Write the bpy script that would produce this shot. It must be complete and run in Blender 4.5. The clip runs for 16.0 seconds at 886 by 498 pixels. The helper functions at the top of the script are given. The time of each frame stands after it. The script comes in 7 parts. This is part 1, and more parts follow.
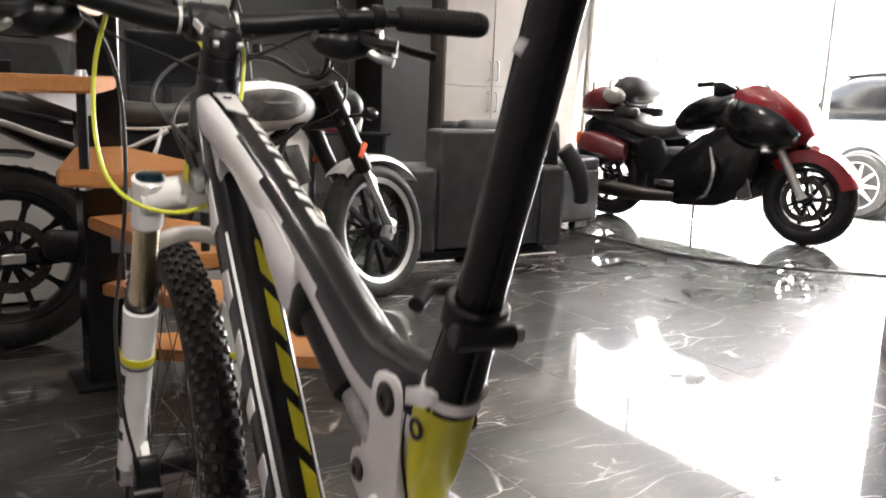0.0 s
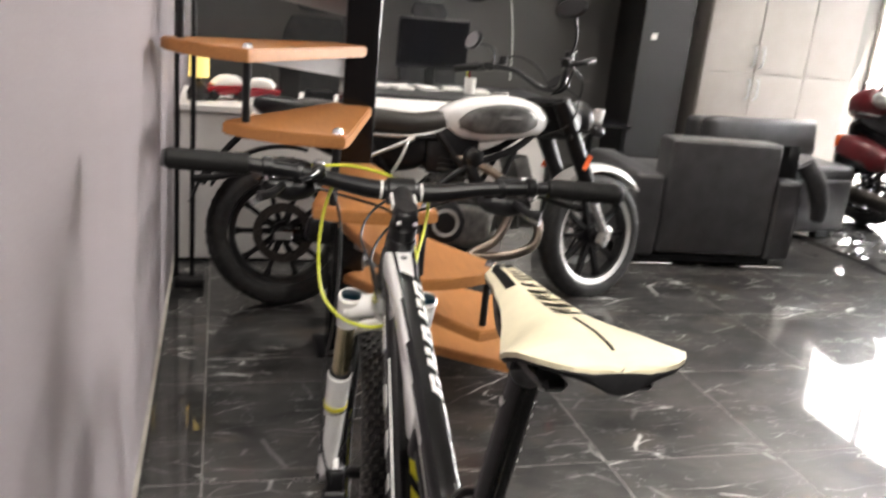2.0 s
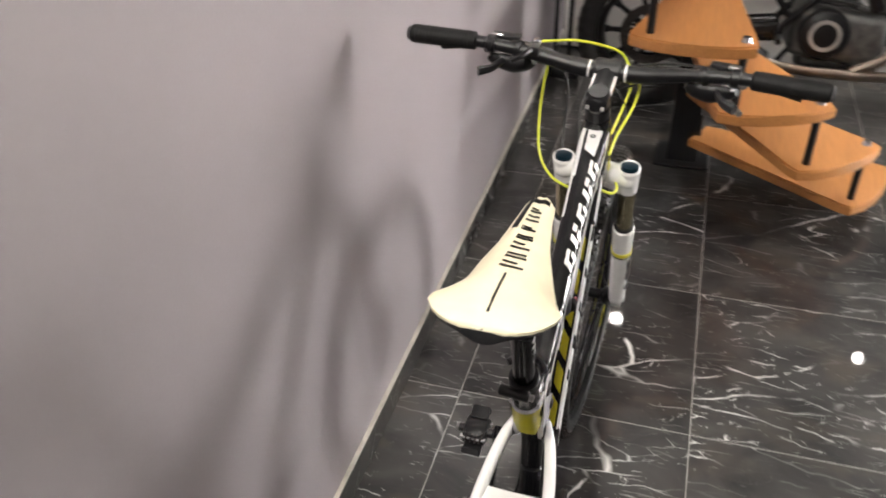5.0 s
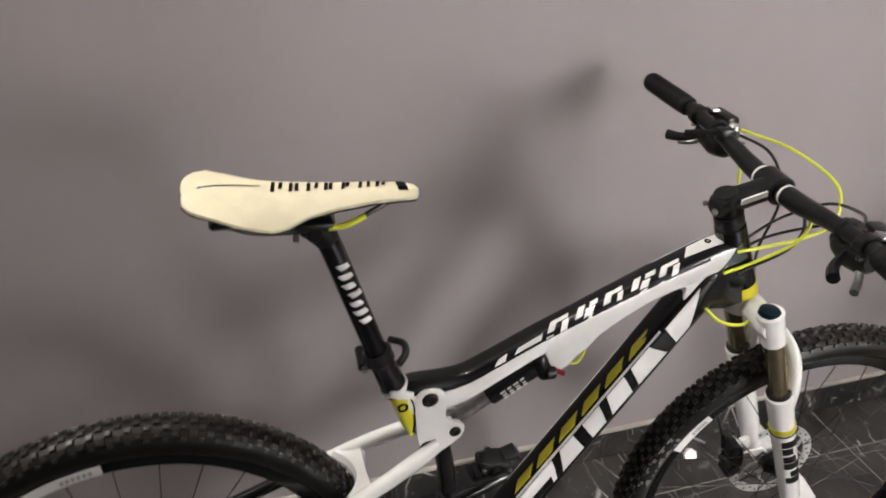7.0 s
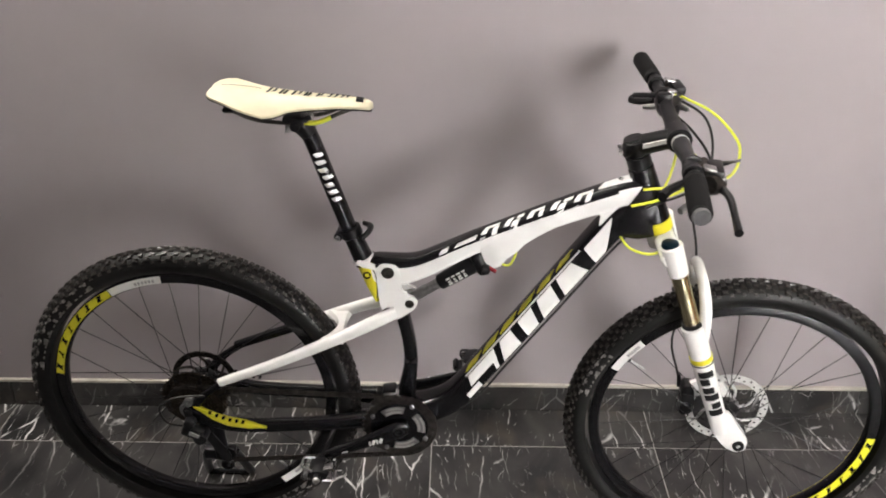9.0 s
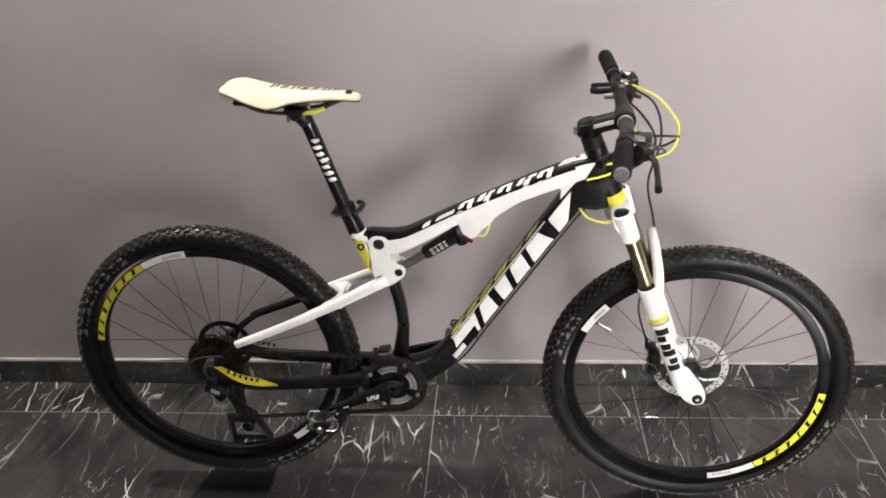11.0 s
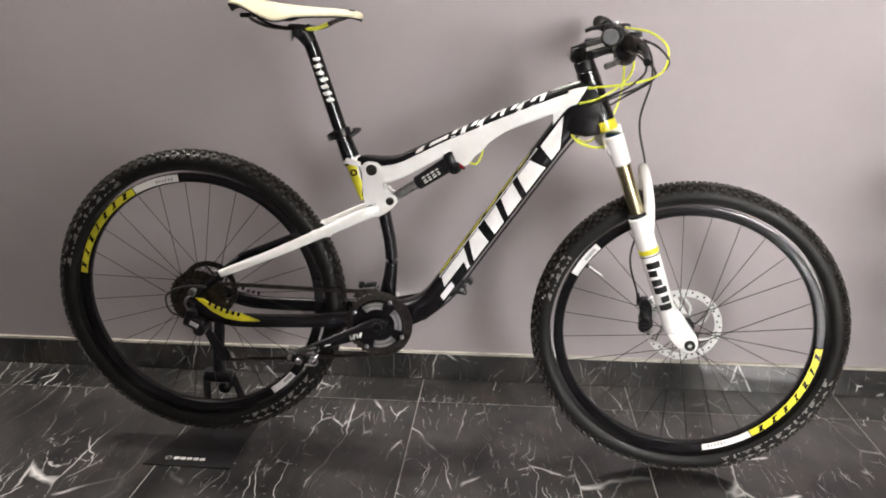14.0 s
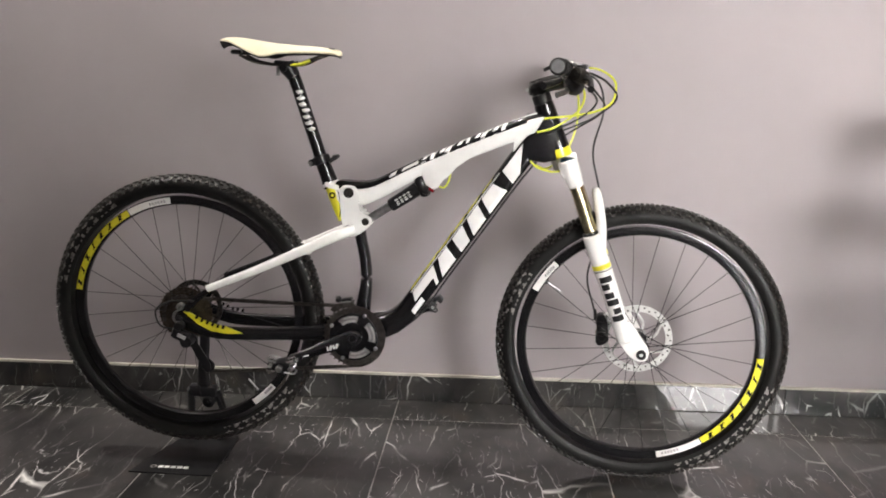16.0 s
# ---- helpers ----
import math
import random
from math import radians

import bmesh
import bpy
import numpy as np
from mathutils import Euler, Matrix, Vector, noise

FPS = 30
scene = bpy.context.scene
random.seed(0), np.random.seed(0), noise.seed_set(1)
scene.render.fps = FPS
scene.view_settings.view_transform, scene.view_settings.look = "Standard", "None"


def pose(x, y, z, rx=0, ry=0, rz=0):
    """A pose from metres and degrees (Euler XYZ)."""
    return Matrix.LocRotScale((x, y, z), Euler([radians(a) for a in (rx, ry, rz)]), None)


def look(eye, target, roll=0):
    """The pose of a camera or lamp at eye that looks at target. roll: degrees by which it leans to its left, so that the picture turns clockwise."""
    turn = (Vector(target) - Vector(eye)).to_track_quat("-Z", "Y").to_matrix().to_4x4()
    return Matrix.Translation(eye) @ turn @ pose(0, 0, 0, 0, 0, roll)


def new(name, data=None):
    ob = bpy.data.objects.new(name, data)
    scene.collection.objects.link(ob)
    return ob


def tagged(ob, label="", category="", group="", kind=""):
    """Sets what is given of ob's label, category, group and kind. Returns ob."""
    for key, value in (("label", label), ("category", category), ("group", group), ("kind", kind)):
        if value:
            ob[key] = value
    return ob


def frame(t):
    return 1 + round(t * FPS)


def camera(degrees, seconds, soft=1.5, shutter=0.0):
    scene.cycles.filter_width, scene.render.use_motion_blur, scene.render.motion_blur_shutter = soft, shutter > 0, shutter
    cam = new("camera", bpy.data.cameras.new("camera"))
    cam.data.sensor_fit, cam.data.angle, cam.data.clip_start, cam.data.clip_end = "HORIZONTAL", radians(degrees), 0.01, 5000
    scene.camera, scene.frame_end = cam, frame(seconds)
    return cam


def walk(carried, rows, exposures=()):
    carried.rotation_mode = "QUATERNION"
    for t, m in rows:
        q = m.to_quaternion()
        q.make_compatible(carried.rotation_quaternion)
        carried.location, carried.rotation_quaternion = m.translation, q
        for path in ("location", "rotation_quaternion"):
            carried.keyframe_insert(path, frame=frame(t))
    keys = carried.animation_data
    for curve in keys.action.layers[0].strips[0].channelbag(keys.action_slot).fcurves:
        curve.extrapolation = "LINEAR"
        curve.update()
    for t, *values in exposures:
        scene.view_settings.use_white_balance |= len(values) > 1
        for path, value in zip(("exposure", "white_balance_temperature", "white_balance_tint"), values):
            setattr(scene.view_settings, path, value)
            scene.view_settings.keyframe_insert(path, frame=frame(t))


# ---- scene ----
cam = camera(56.1, 16.0, soft=1.8, shutter=0.45)
PATH = [
    (0, (-0.059, -0.161, 0.943), (1.581, -1.24, 0.559), 2.3),
    (0.5, (-0.091, -0.172, 1.063), (1.577, -1.186, 0.628), 2.2),
    (1, (-0.194, -0.154, 1.186), (1.589, -0.916, 0.695), 3.6),
    (1.5, (-0.299, -0.189, 1.262), (1.525, -0.82, 0.739), 7.3),
    (2, (-0.346, -0.189, 1.314), (1.496, -0.714, 0.739), 5.7),
    (2.5, (-0.423, -0.209, 1.367), (1.335, -0.39, 0.431), 5.5),
    (3, (-0.479, -0.282, 1.448), (1.244, -0.286, 0.433), 0.6),
    (3.5, (-0.518, -0.348, 1.511), (1.18, -0.338, 0.454), -0.9),
    (4, (-0.563, -0.388, 1.593), (1.078, -0.338, 0.451), -3.0),
    (4.5, (-0.552, -0.441, 1.609), (1.088, -0.255, 0.479), -2.6),
    (5, (-0.469, -0.602, 1.601), (1.098, -0.117, 0.456), -1.3),
    (7.5, (0.233, -1.522, 1.52), (0.536, 0.187, 0.526), 0.3),
    (8, (0.309, -1.625, 1.538), (0.473, 0.099, 0.537), -1.1),
    (8.5, (0.468, -1.741, 1.569), (0.535, -0.022, 0.548), 2.2),
    (9, (0.562, -1.886, 1.535), (0.526, -0.126, 0.585), -0.1),
    (11.5, (0.712, -2.144, 1.538), (0.561, -0.359, 0.648), -2.4),
    (12, (0.69, -2.128, 1.507), (0.549, -0.344, 0.616), -2.4),
    (12.5, (0.723, -2.169, 1.428), (0.604, -0.364, 0.575), -1.4),
    (13, (0.714, -2.177, 1.282), (0.584, -0.32, 0.55), -0.8),
    (13.5, (0.711, -2.224, 1.14), (0.573, -0.339, 0.484), -0.5),
    (14, (0.733, -2.314, 1.06), (0.581, -0.395, 0.519), 0.4),
    (14.5, (0.749, -2.383, 1.026), (0.597, -0.44, 0.576), 0.5),
    (15, (0.763, -2.425, 1.013), (0.603, -0.471, 0.619), 0.4),
    (15.5, (0.774, -2.481, 1.0), (0.627, -0.523, 0.616), 1.0),
    (16, (0.788, -2.494, 0.992), (0.663, -0.536, 0.6), 0.8),
]
EXPOSURES = [(0, 3.95), (0.6, 3.9), (1, 3.75), (1.5, 3.88), (2, 4.0), (3, 4.1), (5, 4.0), (7.5, 3.45), (8.2, 3.9), (9, 3.97), (11.5, 4.08), (16, 4.04)]
walk(cam, [(t, look(eye, target, roll)) for t, eye, target, roll in PATH], EXPOSURES)

# daylight through the shop front, and downlights in the ceiling
world = bpy.data.worlds.new("daylight")
scene.world = world
world.use_nodes = True
wn = world.node_tree.nodes
sky = wn.new("ShaderNodeTexSky")
sky.sky_type, sky.sun_disc = "NISHITA", False
sky.sun_elevation, sky.sun_rotation = radians(55), radians(150)
sky.dust_density = 4.0
wn["Background"].inputs["Strength"].default_value = 0.20
haze = wn.new("ShaderNodeHueSaturation")
haze.inputs["Saturation"].default_value = 0.25
world.node_tree.links.new(sky.outputs["Color"], haze.inputs["Color"])
world.node_tree.links.new(haze.outputs["Color"], wn["Background"].inputs["Color"])

sun_data = bpy.data.lights.new("sun", "SUN")
sun_data.energy, sun_data.angle, sun_data.color = 4.0, radians(0.5), (1.0, 0.94, 0.86)
# added area lamp, stands in for sky light through the first pane
skylight = bpy.data.lights.new("sky_light", "AREA")
skylight.shape, skylight.size, skylight.size_y = "RECTANGLE", 1.25, 1.7
skylight.spread = radians(54)
skylight.energy, skylight.color = 1.75, (1.0, 0.98, 0.97)
new("sky_light", skylight).matrix_basis = look((3.20, -6.15, 1.75), (1.9, 0, 1.15))
scene.view_settings.use_white_balance = True
scene.view_settings.white_balance_temperature = 6650
scene.view_settings.white_balance_tint = 11
sun = new("sun", sun_data)
sun.matrix_basis = look((-3, -12, 14), (2, -9, 0))

CEILING = 2.7
# downlights: x, y, watts, beam in degrees; (3.27, -0.40) added to light counter
SPOTS = [(4.81, -0.40, 4.5, 110), (4.81, -2.19, 5.5, 110), (4.83, -3.85, 5.5, 110), (3.27, -2.26, 7.5, 110), (3.27, -0.40, 4.5, 120), (3.27, -3.9, 5.5, 110),
         # unseen, most placed by the row spacing; x -0.95 added to brighten the wall
         (1.70, -0.42, 1.7, 150), (0.13, -0.42, 2.9, 150), (-0.95, -0.40, 11.5, 150), (1.70, -2.26, 2.2, 150), (1.70, -3.9, 2.0, 150)]


# ---- materials ----
def material(name, color, rough=0.5, metal=0.0, vary=0.12, scale=20.0, bump=0.05, coat=0.0, spec=0.5, fine=220.0):
    """A surface with blotches at one scale, grain at a finer one, and a little relief."""
    m = bpy.data.materials.new(name)
    m.use_nodes = True
    nt = m.node_tree
    n, l = nt.nodes, nt.links
    b = n["Principled BSDF"]
    b.inputs["Metallic"].default_value = metal
    b.inputs["Coat Weight"].default_value = coat
    b.inputs["Specular IOR Level"].default_value = spec
    tc = n.new("ShaderNodeTexCoord")
    big, small = n.new("ShaderNodeTexNoise"), n.new("ShaderNodeTexNoise")
    big.inputs["Scale"].default_value, big.inputs["Detail"].default_value = scale, 5
    small.inputs["Scale"].default_value, small.inputs["Detail"].default_value = fine, 3
    for t in (big, small):
        l.new(tc.outputs["Object"], t.inputs["Vector"])
    ramp = n.new("ShaderNodeValToRGB")
    dark = tuple(c * (1 - vary) for c in color)
    light = tuple(min(1, c * (1 + vary)) for c in color)
    ramp.color_ramp.elements[0].position, ramp.color_ramp.elements[1].position = 0.3, 0.7
    ramp.color_ramp.elements[0].color, ramp.color_ramp.elements[1].color = (*dark, 1), (*light, 1)
    l.new(big.outputs["Fac"], ramp.inputs["Fac"])
    l.new(ramp.outputs["Color"], b.inputs["Base Color"])
    mr = n.new("ShaderNodeMapRange")
    mr.inputs["To Min"].default_value, mr.inputs["To Max"].default_value = max(0.02, rough * 0.8), min(1, rough * 1.2)
    l.new(small.outputs["Fac"], mr.inputs["Value"])
    l.new(mr.outputs["Result"], b.inputs["Roughness"])
    if bump:
        bp = n.new("ShaderNodeBump")
        bp.inputs["Strength"].default_value, bp.inputs["Distance"].default_value = bump, 0.002
        l.new(small.outputs["Fac"], bp.inputs["Height"])
        l.new(bp.outputs["Normal"], b.inputs["Normal"])
    return m


def marble(name):
    """Polished dark marble with broken pale veins; every tile shows another part of it."""
    m = bpy.data.materials.new(name)
    m.use_nodes = True
    nt = m.node_tree
    n, l = nt.nodes, nt.links
    b = n["Principled BSDF"]
    tc, info = n.new("ShaderNodeTexCoord"), n.new("ShaderNodeObjectInfo")
    mul = n.new("ShaderNodeVectorMath")
    mul.operation = "SCALE"
    mul.inputs[0].default_value = (37.0, 61.0, 13.0)
    l.new(info.outputs["Random"], mul.inputs["Scale"])
    add = n.new("ShaderNodeVectorMath")
    l.new(tc.outputs["Object"], add.inputs[0])
    l.new(mul.outputs["Vector"], add.inputs[1])

    def noisy(scale, detail, stretch=(1, 1, 1), turn=0.0, distort=0.0):
        mp = n.new("ShaderNodeMapping")
        mp.inputs["Scale"].default_value = stretch
        mp.inputs["Rotation"].default_value = (0, 0, turn)
        t = n.new("ShaderNodeTexNoise")
        t.inputs["Scale"].default_value, t.inputs["Detail"].default_value = scale, detail
        t.inputs["Distortion"].default_value = distort
        l.new(add.outputs["Vector"], mp.inputs["Vector"])
        l.new(mp.outputs["Vector"], t.inputs["Vector"])
        return t.outputs["Fac"]

    def math_node(op, a, c):
        k = n.new("ShaderNodeMath")
        k.operation = op
        k.use_clamp = op == "MULTIPLY"
        for i, v in enumerate((a, c)):
            if isinstance(v, (int, float)):
                k.inputs[i].default_value = v
            else:
                l.new(v, k.inputs[i])
        return k.outputs[0]

    def span(v, a, c, d=0.0, e=1.0):
        r = n.new("ShaderNodeMapRange")
        for key, val in (("From Min", a), ("From Max", c), ("To Min", d), ("To Max", e)):
            r.inputs[key].default_value = val
        l.new(v, r.inputs["Value"])
        return r.outputs["Result"]

    def cracks(scale, stretch, turn, wobble):
        """Distance to the edges of stretched cells: straight, branching strokes."""
        mp = n.new("ShaderNodeMapping")
        mp.inputs["Scale"].default_value = stretch
        mp.inputs["Rotation"].default_value = (0, 0, turn)
        warp = n.new("ShaderNodeTexNoise")
        warp.inputs["Scale"].default_value, warp.inputs["Detail"].default_value = scale * 1.3, 4
        l.new(add.outputs["Vector"], warp.inputs["Vector"])
        push = n.new("ShaderNodeVectorMath")
        push.operation = "MULTIPLY_ADD"
        push.inputs[1].default_value = (wobble, wobble, wobble)
        l.new(warp.outputs["Color"], push.inputs[0])
        l.new(add.outputs["Vector"], push.inputs[2])
        l.new(push.outputs["Vector"], mp.inputs["Vector"])
        v = n.new("ShaderNodeTexVoronoi")
        v.feature = "DISTANCE_TO_EDGE"
        v.inputs["Scale"].default_value = scale
        l.new(mp.outputs["Vector"], v.inputs["Vector"])
        return v.outputs["Distance"]

    veins = None
    for scale, stretch, turn, wobble, width, low, high, strength in (
        (2.2, (2.2, 0.50, 1), 0.25, 0.14, 0.011, 0.475, 0.535, 1.0),
        (4.4, (2.4, 0.50, 1), -0.28, 0.09, 0.014, 0.510, 0.575, 0.95),
        (8.0, (2.2, 0.55, 1), 0.15, 0.06, 0.017, 0.545, 0.62, 0.80),
        (6.0, (3.4, 0.32, 1), -0.10, 0.05, 0.022, 0.49, 0.62, 0.30),
        (20.0, (1.9, 0.60, 1), -0.4, 0.04, 0.028, 0.585, 0.665, 0.70),
    ):
        line = span(cracks(scale, stretch, turn, wobble), 0.0, width, strength, 0.0)
        mask = span(noisy(scale * 1.9, 4, (1, 1, 1), turn + 1.0), low, high)
        v = math_node("MULTIPLY", line, mask)
        veins = v if veins is None else math_node("MAXIMUM", veins, v)
    veins = math_node("MULTIPLY", veins, span(noisy(3.4, 3), 0.455, 0.60, 0.12, 1.0))
    cloud = n.new("ShaderNodeValToRGB")
    cloud.color_ramp.elements[0].position, cloud.color_ramp.elements[1].position = 0.35, 0.75
    cloud.color_ramp.elements[0].color, cloud.color_ramp.elements[1].color = (0.0115, 0.0115, 0.012, 1), (0.060, 0.057, 0.055, 1)
    l.new(noisy(5.0, 8, (1.4, 0.9, 1), 0.3, 0.6), cloud.inputs["Fac"])
    mix = n.new("ShaderNodeMixRGB")
    mix.inputs["Color2"].default_value = (0.92, 0.91, 0.89, 1)
    rust = n.new("ShaderNodeMixRGB")
    rust.inputs["Color2"].default_value = (0.095, 0.074, 0.055, 1)
    l.new(cloud.outputs["Color"], rust.inputs["Color1"])
    l.new(span(noisy(6.0, 6, (1.2, 0.8, 1), 0.9, 0.4), 0.56, 0.72, 0.0, 0.40), rust.inputs["Fac"])
    l.new(rust.outputs["Color"], mix.inputs["Color1"])
    l.new(math_node("MULTIPLY", veins, 0.95), mix.inputs["Fac"])
    l.new(mix.outputs["Color"], b.inputs["Base Color"])
    l.new(span(noisy(6, 2), 0.2, 0.8, 0.36, 0.42), b.inputs["Roughness"])
    b.inputs["Specular IOR Level"].default_value = 0.22
    b.inputs["Coat Weight"].default_value = 1.0
    b.inputs["Coat IOR"].default_value = 1.6
    l.new(span(noisy(12, 3), 0.2, 0.8, 0.02, 0.045), b.inputs["Coat Roughness"])
    return m


def wood(name, color):
    m = material(name, color, rough=0.45, vary=0.10, scale=6, bump=0.03, coat=0.08)
    nt = m.node_tree
    n, l = nt.nodes, nt.links
    b = n["Principled BSDF"]
    tc = n.new("ShaderNodeTexCoord")
    mp = n.new("ShaderNodeMapping")
    mp.inputs["Scale"].default_value = (3, 40, 40)
    t = n.new("ShaderNodeTexNoise")
    t.inputs["Scale"].default_value, t.inputs["Detail"].default_value, t.inputs["Distortion"].default_value = 3.0, 6, 0.6
    l.new(tc.outputs["Object"], mp.inputs["Vector"])
    l.new(mp.outputs["Vector"], t.inputs["Vector"])
    r = n.new("ShaderNodeValToRGB")
    r.color_ramp.elements[0].position, r.color_ramp.elements[1].position = 0.3, 0.7
    r.color_ramp.elements[0].color = (*(c * 0.86 for c in color), 1)
    r.color_ramp.elements[1].color = (*(min(1, c * 1.08) for c in color), 1)
    l.new(t.outputs["Fac"], r.inputs["Fac"])
    l.new(r.outputs["Color"], b.inputs["Base Color"])
    return m


def glowing(name, color, strength):
    m = bpy.data.materials.new(name)
    m.use_nodes = True
    b = m.node_tree.nodes["Principled BSDF"]
    b.inputs["Base Color"].default_value = (*color, 1)
    b.inputs["Emission Color"].default_value = (*color, 1)
    b.inputs["Emission Strength"].default_value = strength
    return m


def glass(name, tint=(1, 1, 1), rough=0.0):
    m = bpy.data.materials.new(name)
    m.use_nodes = True
    b = m.node_tree.nodes["Principled BSDF"]
    b.inputs["Base Color"].default_value = (*tint, 1)
    b.inputs["Transmission Weight"].default_value = 1.0
    b.inputs["Roughness"].default_value = rough
    b.inputs["IOR"].default_value = 1.45
    return m


WALL = material("grey wall paint", (0.298, 0.267, 0.279), rough=0.55, vary=0.05, scale=1.6, bump=0.08, fine=160)
DARK_WALL = material("dark grey wall paint", (0.106, 0.103, 0.099), rough=0.6, vary=0.07, scale=2.0, bump=0.08, fine=160)
WHITE_WALL = material("white ceiling paint", (0.74, 0.73, 0.71), rough=0.7, vary=0.04, scale=2.0, bump=0.06)
MARBLE = marble("dark polished marble tile")
GROUT = material("grey grout", (0.27, 0.262, 0.25), rough=0.8, vary=0.2, scale=30)
WHITE = material("white frame lacquer", (0.83, 0.825, 0.81), rough=0.22, vary=0.04, scale=30, bump=0.01, coat=0.6)
CREAM = material("cream saddle cover", (0.74, 0.68, 0.49), rough=0.44, vary=0.06, scale=40, bump=0.06, fine=500)
BLACK = material("gloss black lacquer", (0.005, 0.005, 0.006), rough=0.24, vary=0.3, scale=30, bump=0.01, coat=0.2, spec=0.4)
SATIN = material("satin black metal", (0.007, 0.007, 0.008), rough=0.36, vary=0.3, scale=60, bump=0.03, spec=0.36)
RUBBER = material("black tyre rubber", (0.006, 0.0058, 0.0055), rough=0.5, vary=0.35, scale=45, bump=0.12, spec=0.3)
KNOB = material("dusty tread rubber", (0.020, 0.017, 0.015), rough=0.42, vary=0.5, scale=60, bump=0.2)
GRIP = material("black grip rubber", (0.007, 0.007, 0.007), rough=0.6, vary=0.3, scale=60, bump=0.2, fine=400, spec=0.28)
YELLOW = material("acid yellow decal", (0.72, 0.66, 0.03), rough=0.3, vary=0.06, scale=30, bump=0.01, coat=0.3)
LIME = material("lime yellow cable sleeve", (0.66, 0.70, 0.06), rough=0.35, vary=0.06, scale=30, bump=0.01)
CABLE = material("black cable sleeve", (0.012, 0.012, 0.012), rough=0.4, vary=0.2, scale=40)
CHROME = material("polished aluminium", (0.72, 0.72, 0.72), rough=0.2, metal=1, vary=0.08, scale=60, bump=0.02)
ROTOR = material("brushed steel rotor", (0.66, 0.66, 0.65), rough=0.5, metal=0.7, vary=0.1, scale=90, bump=0.03)
STEEL = material("dull steel", (0.38, 0.38, 0.38), rough=0.38, metal=1, vary=0.2, scale=90, bump=0.04)
DARK_STEEL = material("dark worn steel", (0.085, 0.078, 0.072), rough=0.42, metal=1, vary=0.35, scale=90, bump=0.06)
BROWN_STEEL = material("oily brown steel", (0.075, 0.062, 0.050), rough=0.4, metal=0.9, vary=0.45, scale=70, bump=0.08)
SHELL = material("matt black plastic", (0.010, 0.010, 0.011), rough=0.62, vary=0.25, scale=50, bump=0.08, spec=0.25)
PLUG = material("grey plastic end plug", (0.10, 0.10, 0.105), rough=0.5, vary=0.2, scale=80)
BRONZE = material("bronze stanchion coating", (0.58, 0.51, 0.33), rough=0.24, metal=1, vary=0.08, scale=30, bump=0.01)
BLUE = material("anodised blue cap", (0.008, 0.030, 0.048), rough=0.35, metal=0.8, vary=0.1, scale=60)
RED = material("red paint", (0.23, 0.010, 0.017), rough=0.2, vary=0.12, scale=10, bump=0.01, coat=0.6)
DULL_RED = material("dull dark red paint", (0.105, 0.010, 0.014), rough=0.32, vary=0.2, scale=12, bump=0.03, coat=0.2)
GREY_DECAL = material("pale grey print", (0.21, 0.20, 0.19), rough=0.6, vary=0.5, scale=80)
OAK = wood("orange beech wood", (0.50, 0.215, 0.066))
PILLAR_PAINT = material("near-black column paint", (0.020, 0.019, 0.019), rough=0.5, vary=0.1, scale=2.0, bump=0.08, fine=160)
LEATHER = material("black leather", (0.036, 0.035, 0.037), rough=0.48, vary=0.3, scale=9, bump=0.25, fine=130, spec=0.5)
COUNTER = material("white laminate", (0.78, 0.76, 0.73), rough=0.35, vary=0.03, scale=5, bump=0.02)
CABINET = material("pale beige laminate", (0.25, 0.224, 0.208), rough=0.45, vary=0.06, scale=5, bump=0.02)
SILVER = material("silver lacquer", (0.62, 0.62, 0.60), rough=0.25, metal=0.6, vary=0.08, scale=20)
CLEAR = glass("clear glass")
TINTED = glass("smoked glass", (0.25, 0.27, 0.28))
MIRROR = material("mirror", (0.75, 0.75, 0.75), rough=0.03, metal=1, vary=0.02, bump=0)
SCREEN = material("dark screen", (0.008, 0.008, 0.010), rough=0.15, vary=0.2, bump=0)


# ---- building helpers ----
def part(name, bm, mat, parent=None, label="", smooth=35.0):
    """Links a bmesh as one mesh object under a thing or a part."""
    me = bpy.data.meshes.new(name)
    bmesh.ops.recalc_face_normals(bm, faces=bm.faces)
    bm.to_mesh(me)
    bm.free()
    for m in mat if isinstance(mat, (list, tuple)) else (mat,):
        me.materials.append(m)
    if smooth:
        for p in me.polygons:
            p.use_smooth = True
        me.set_sharp_from_angle(angle=radians(smooth))
    ob = new(name, me)
    if parent:
        ob.parent = parent
    return tagged(ob, label)


def thing(name, m, label, category, group="", kind=""):
    ob = new(name)
    ob.empty_display_size = 0.1
    ob.matrix_basis = m
    return tagged(ob, label, category, group, kind)


def shared(name, me, parent, m):
    """Another object on the same mesh."""
    ob = new(name, me)
    ob.parent = parent
    ob.matrix_basis = m
    return ob


def box(size, at=(0, 0, 0), bevel=0.003, turn=(0, 0, 0), bm=None, seg=1, mat=0):
    bm = bm or bmesh.new()
    r = bmesh.ops.create_cube(bm, size=1.0)
    bmesh.ops.scale(bm, vec=size, verts=r["verts"])
    faces = set(f for v in r["verts"] for f in v.link_faces)
    if bevel:
        edges = list({e for v in r["verts"] for e in v.link_edges})
        out = bmesh.ops.bevel(bm, geom=edges, offset=min(bevel, min(size) * 0.45), segments=seg, affect="EDGES", profile=0.5)
        verts = list({v for f in out["faces"] for v in f.verts} | {v for f in faces if f.is_valid for v in f.verts})
    else:
        verts = r["verts"]
    bmesh.ops.transform(bm, matrix=pose(*at, *turn), verts=verts)
    if mat:
        for f in {f for v in verts for f in v.link_faces}:
            f.material_index = mat
    return bm


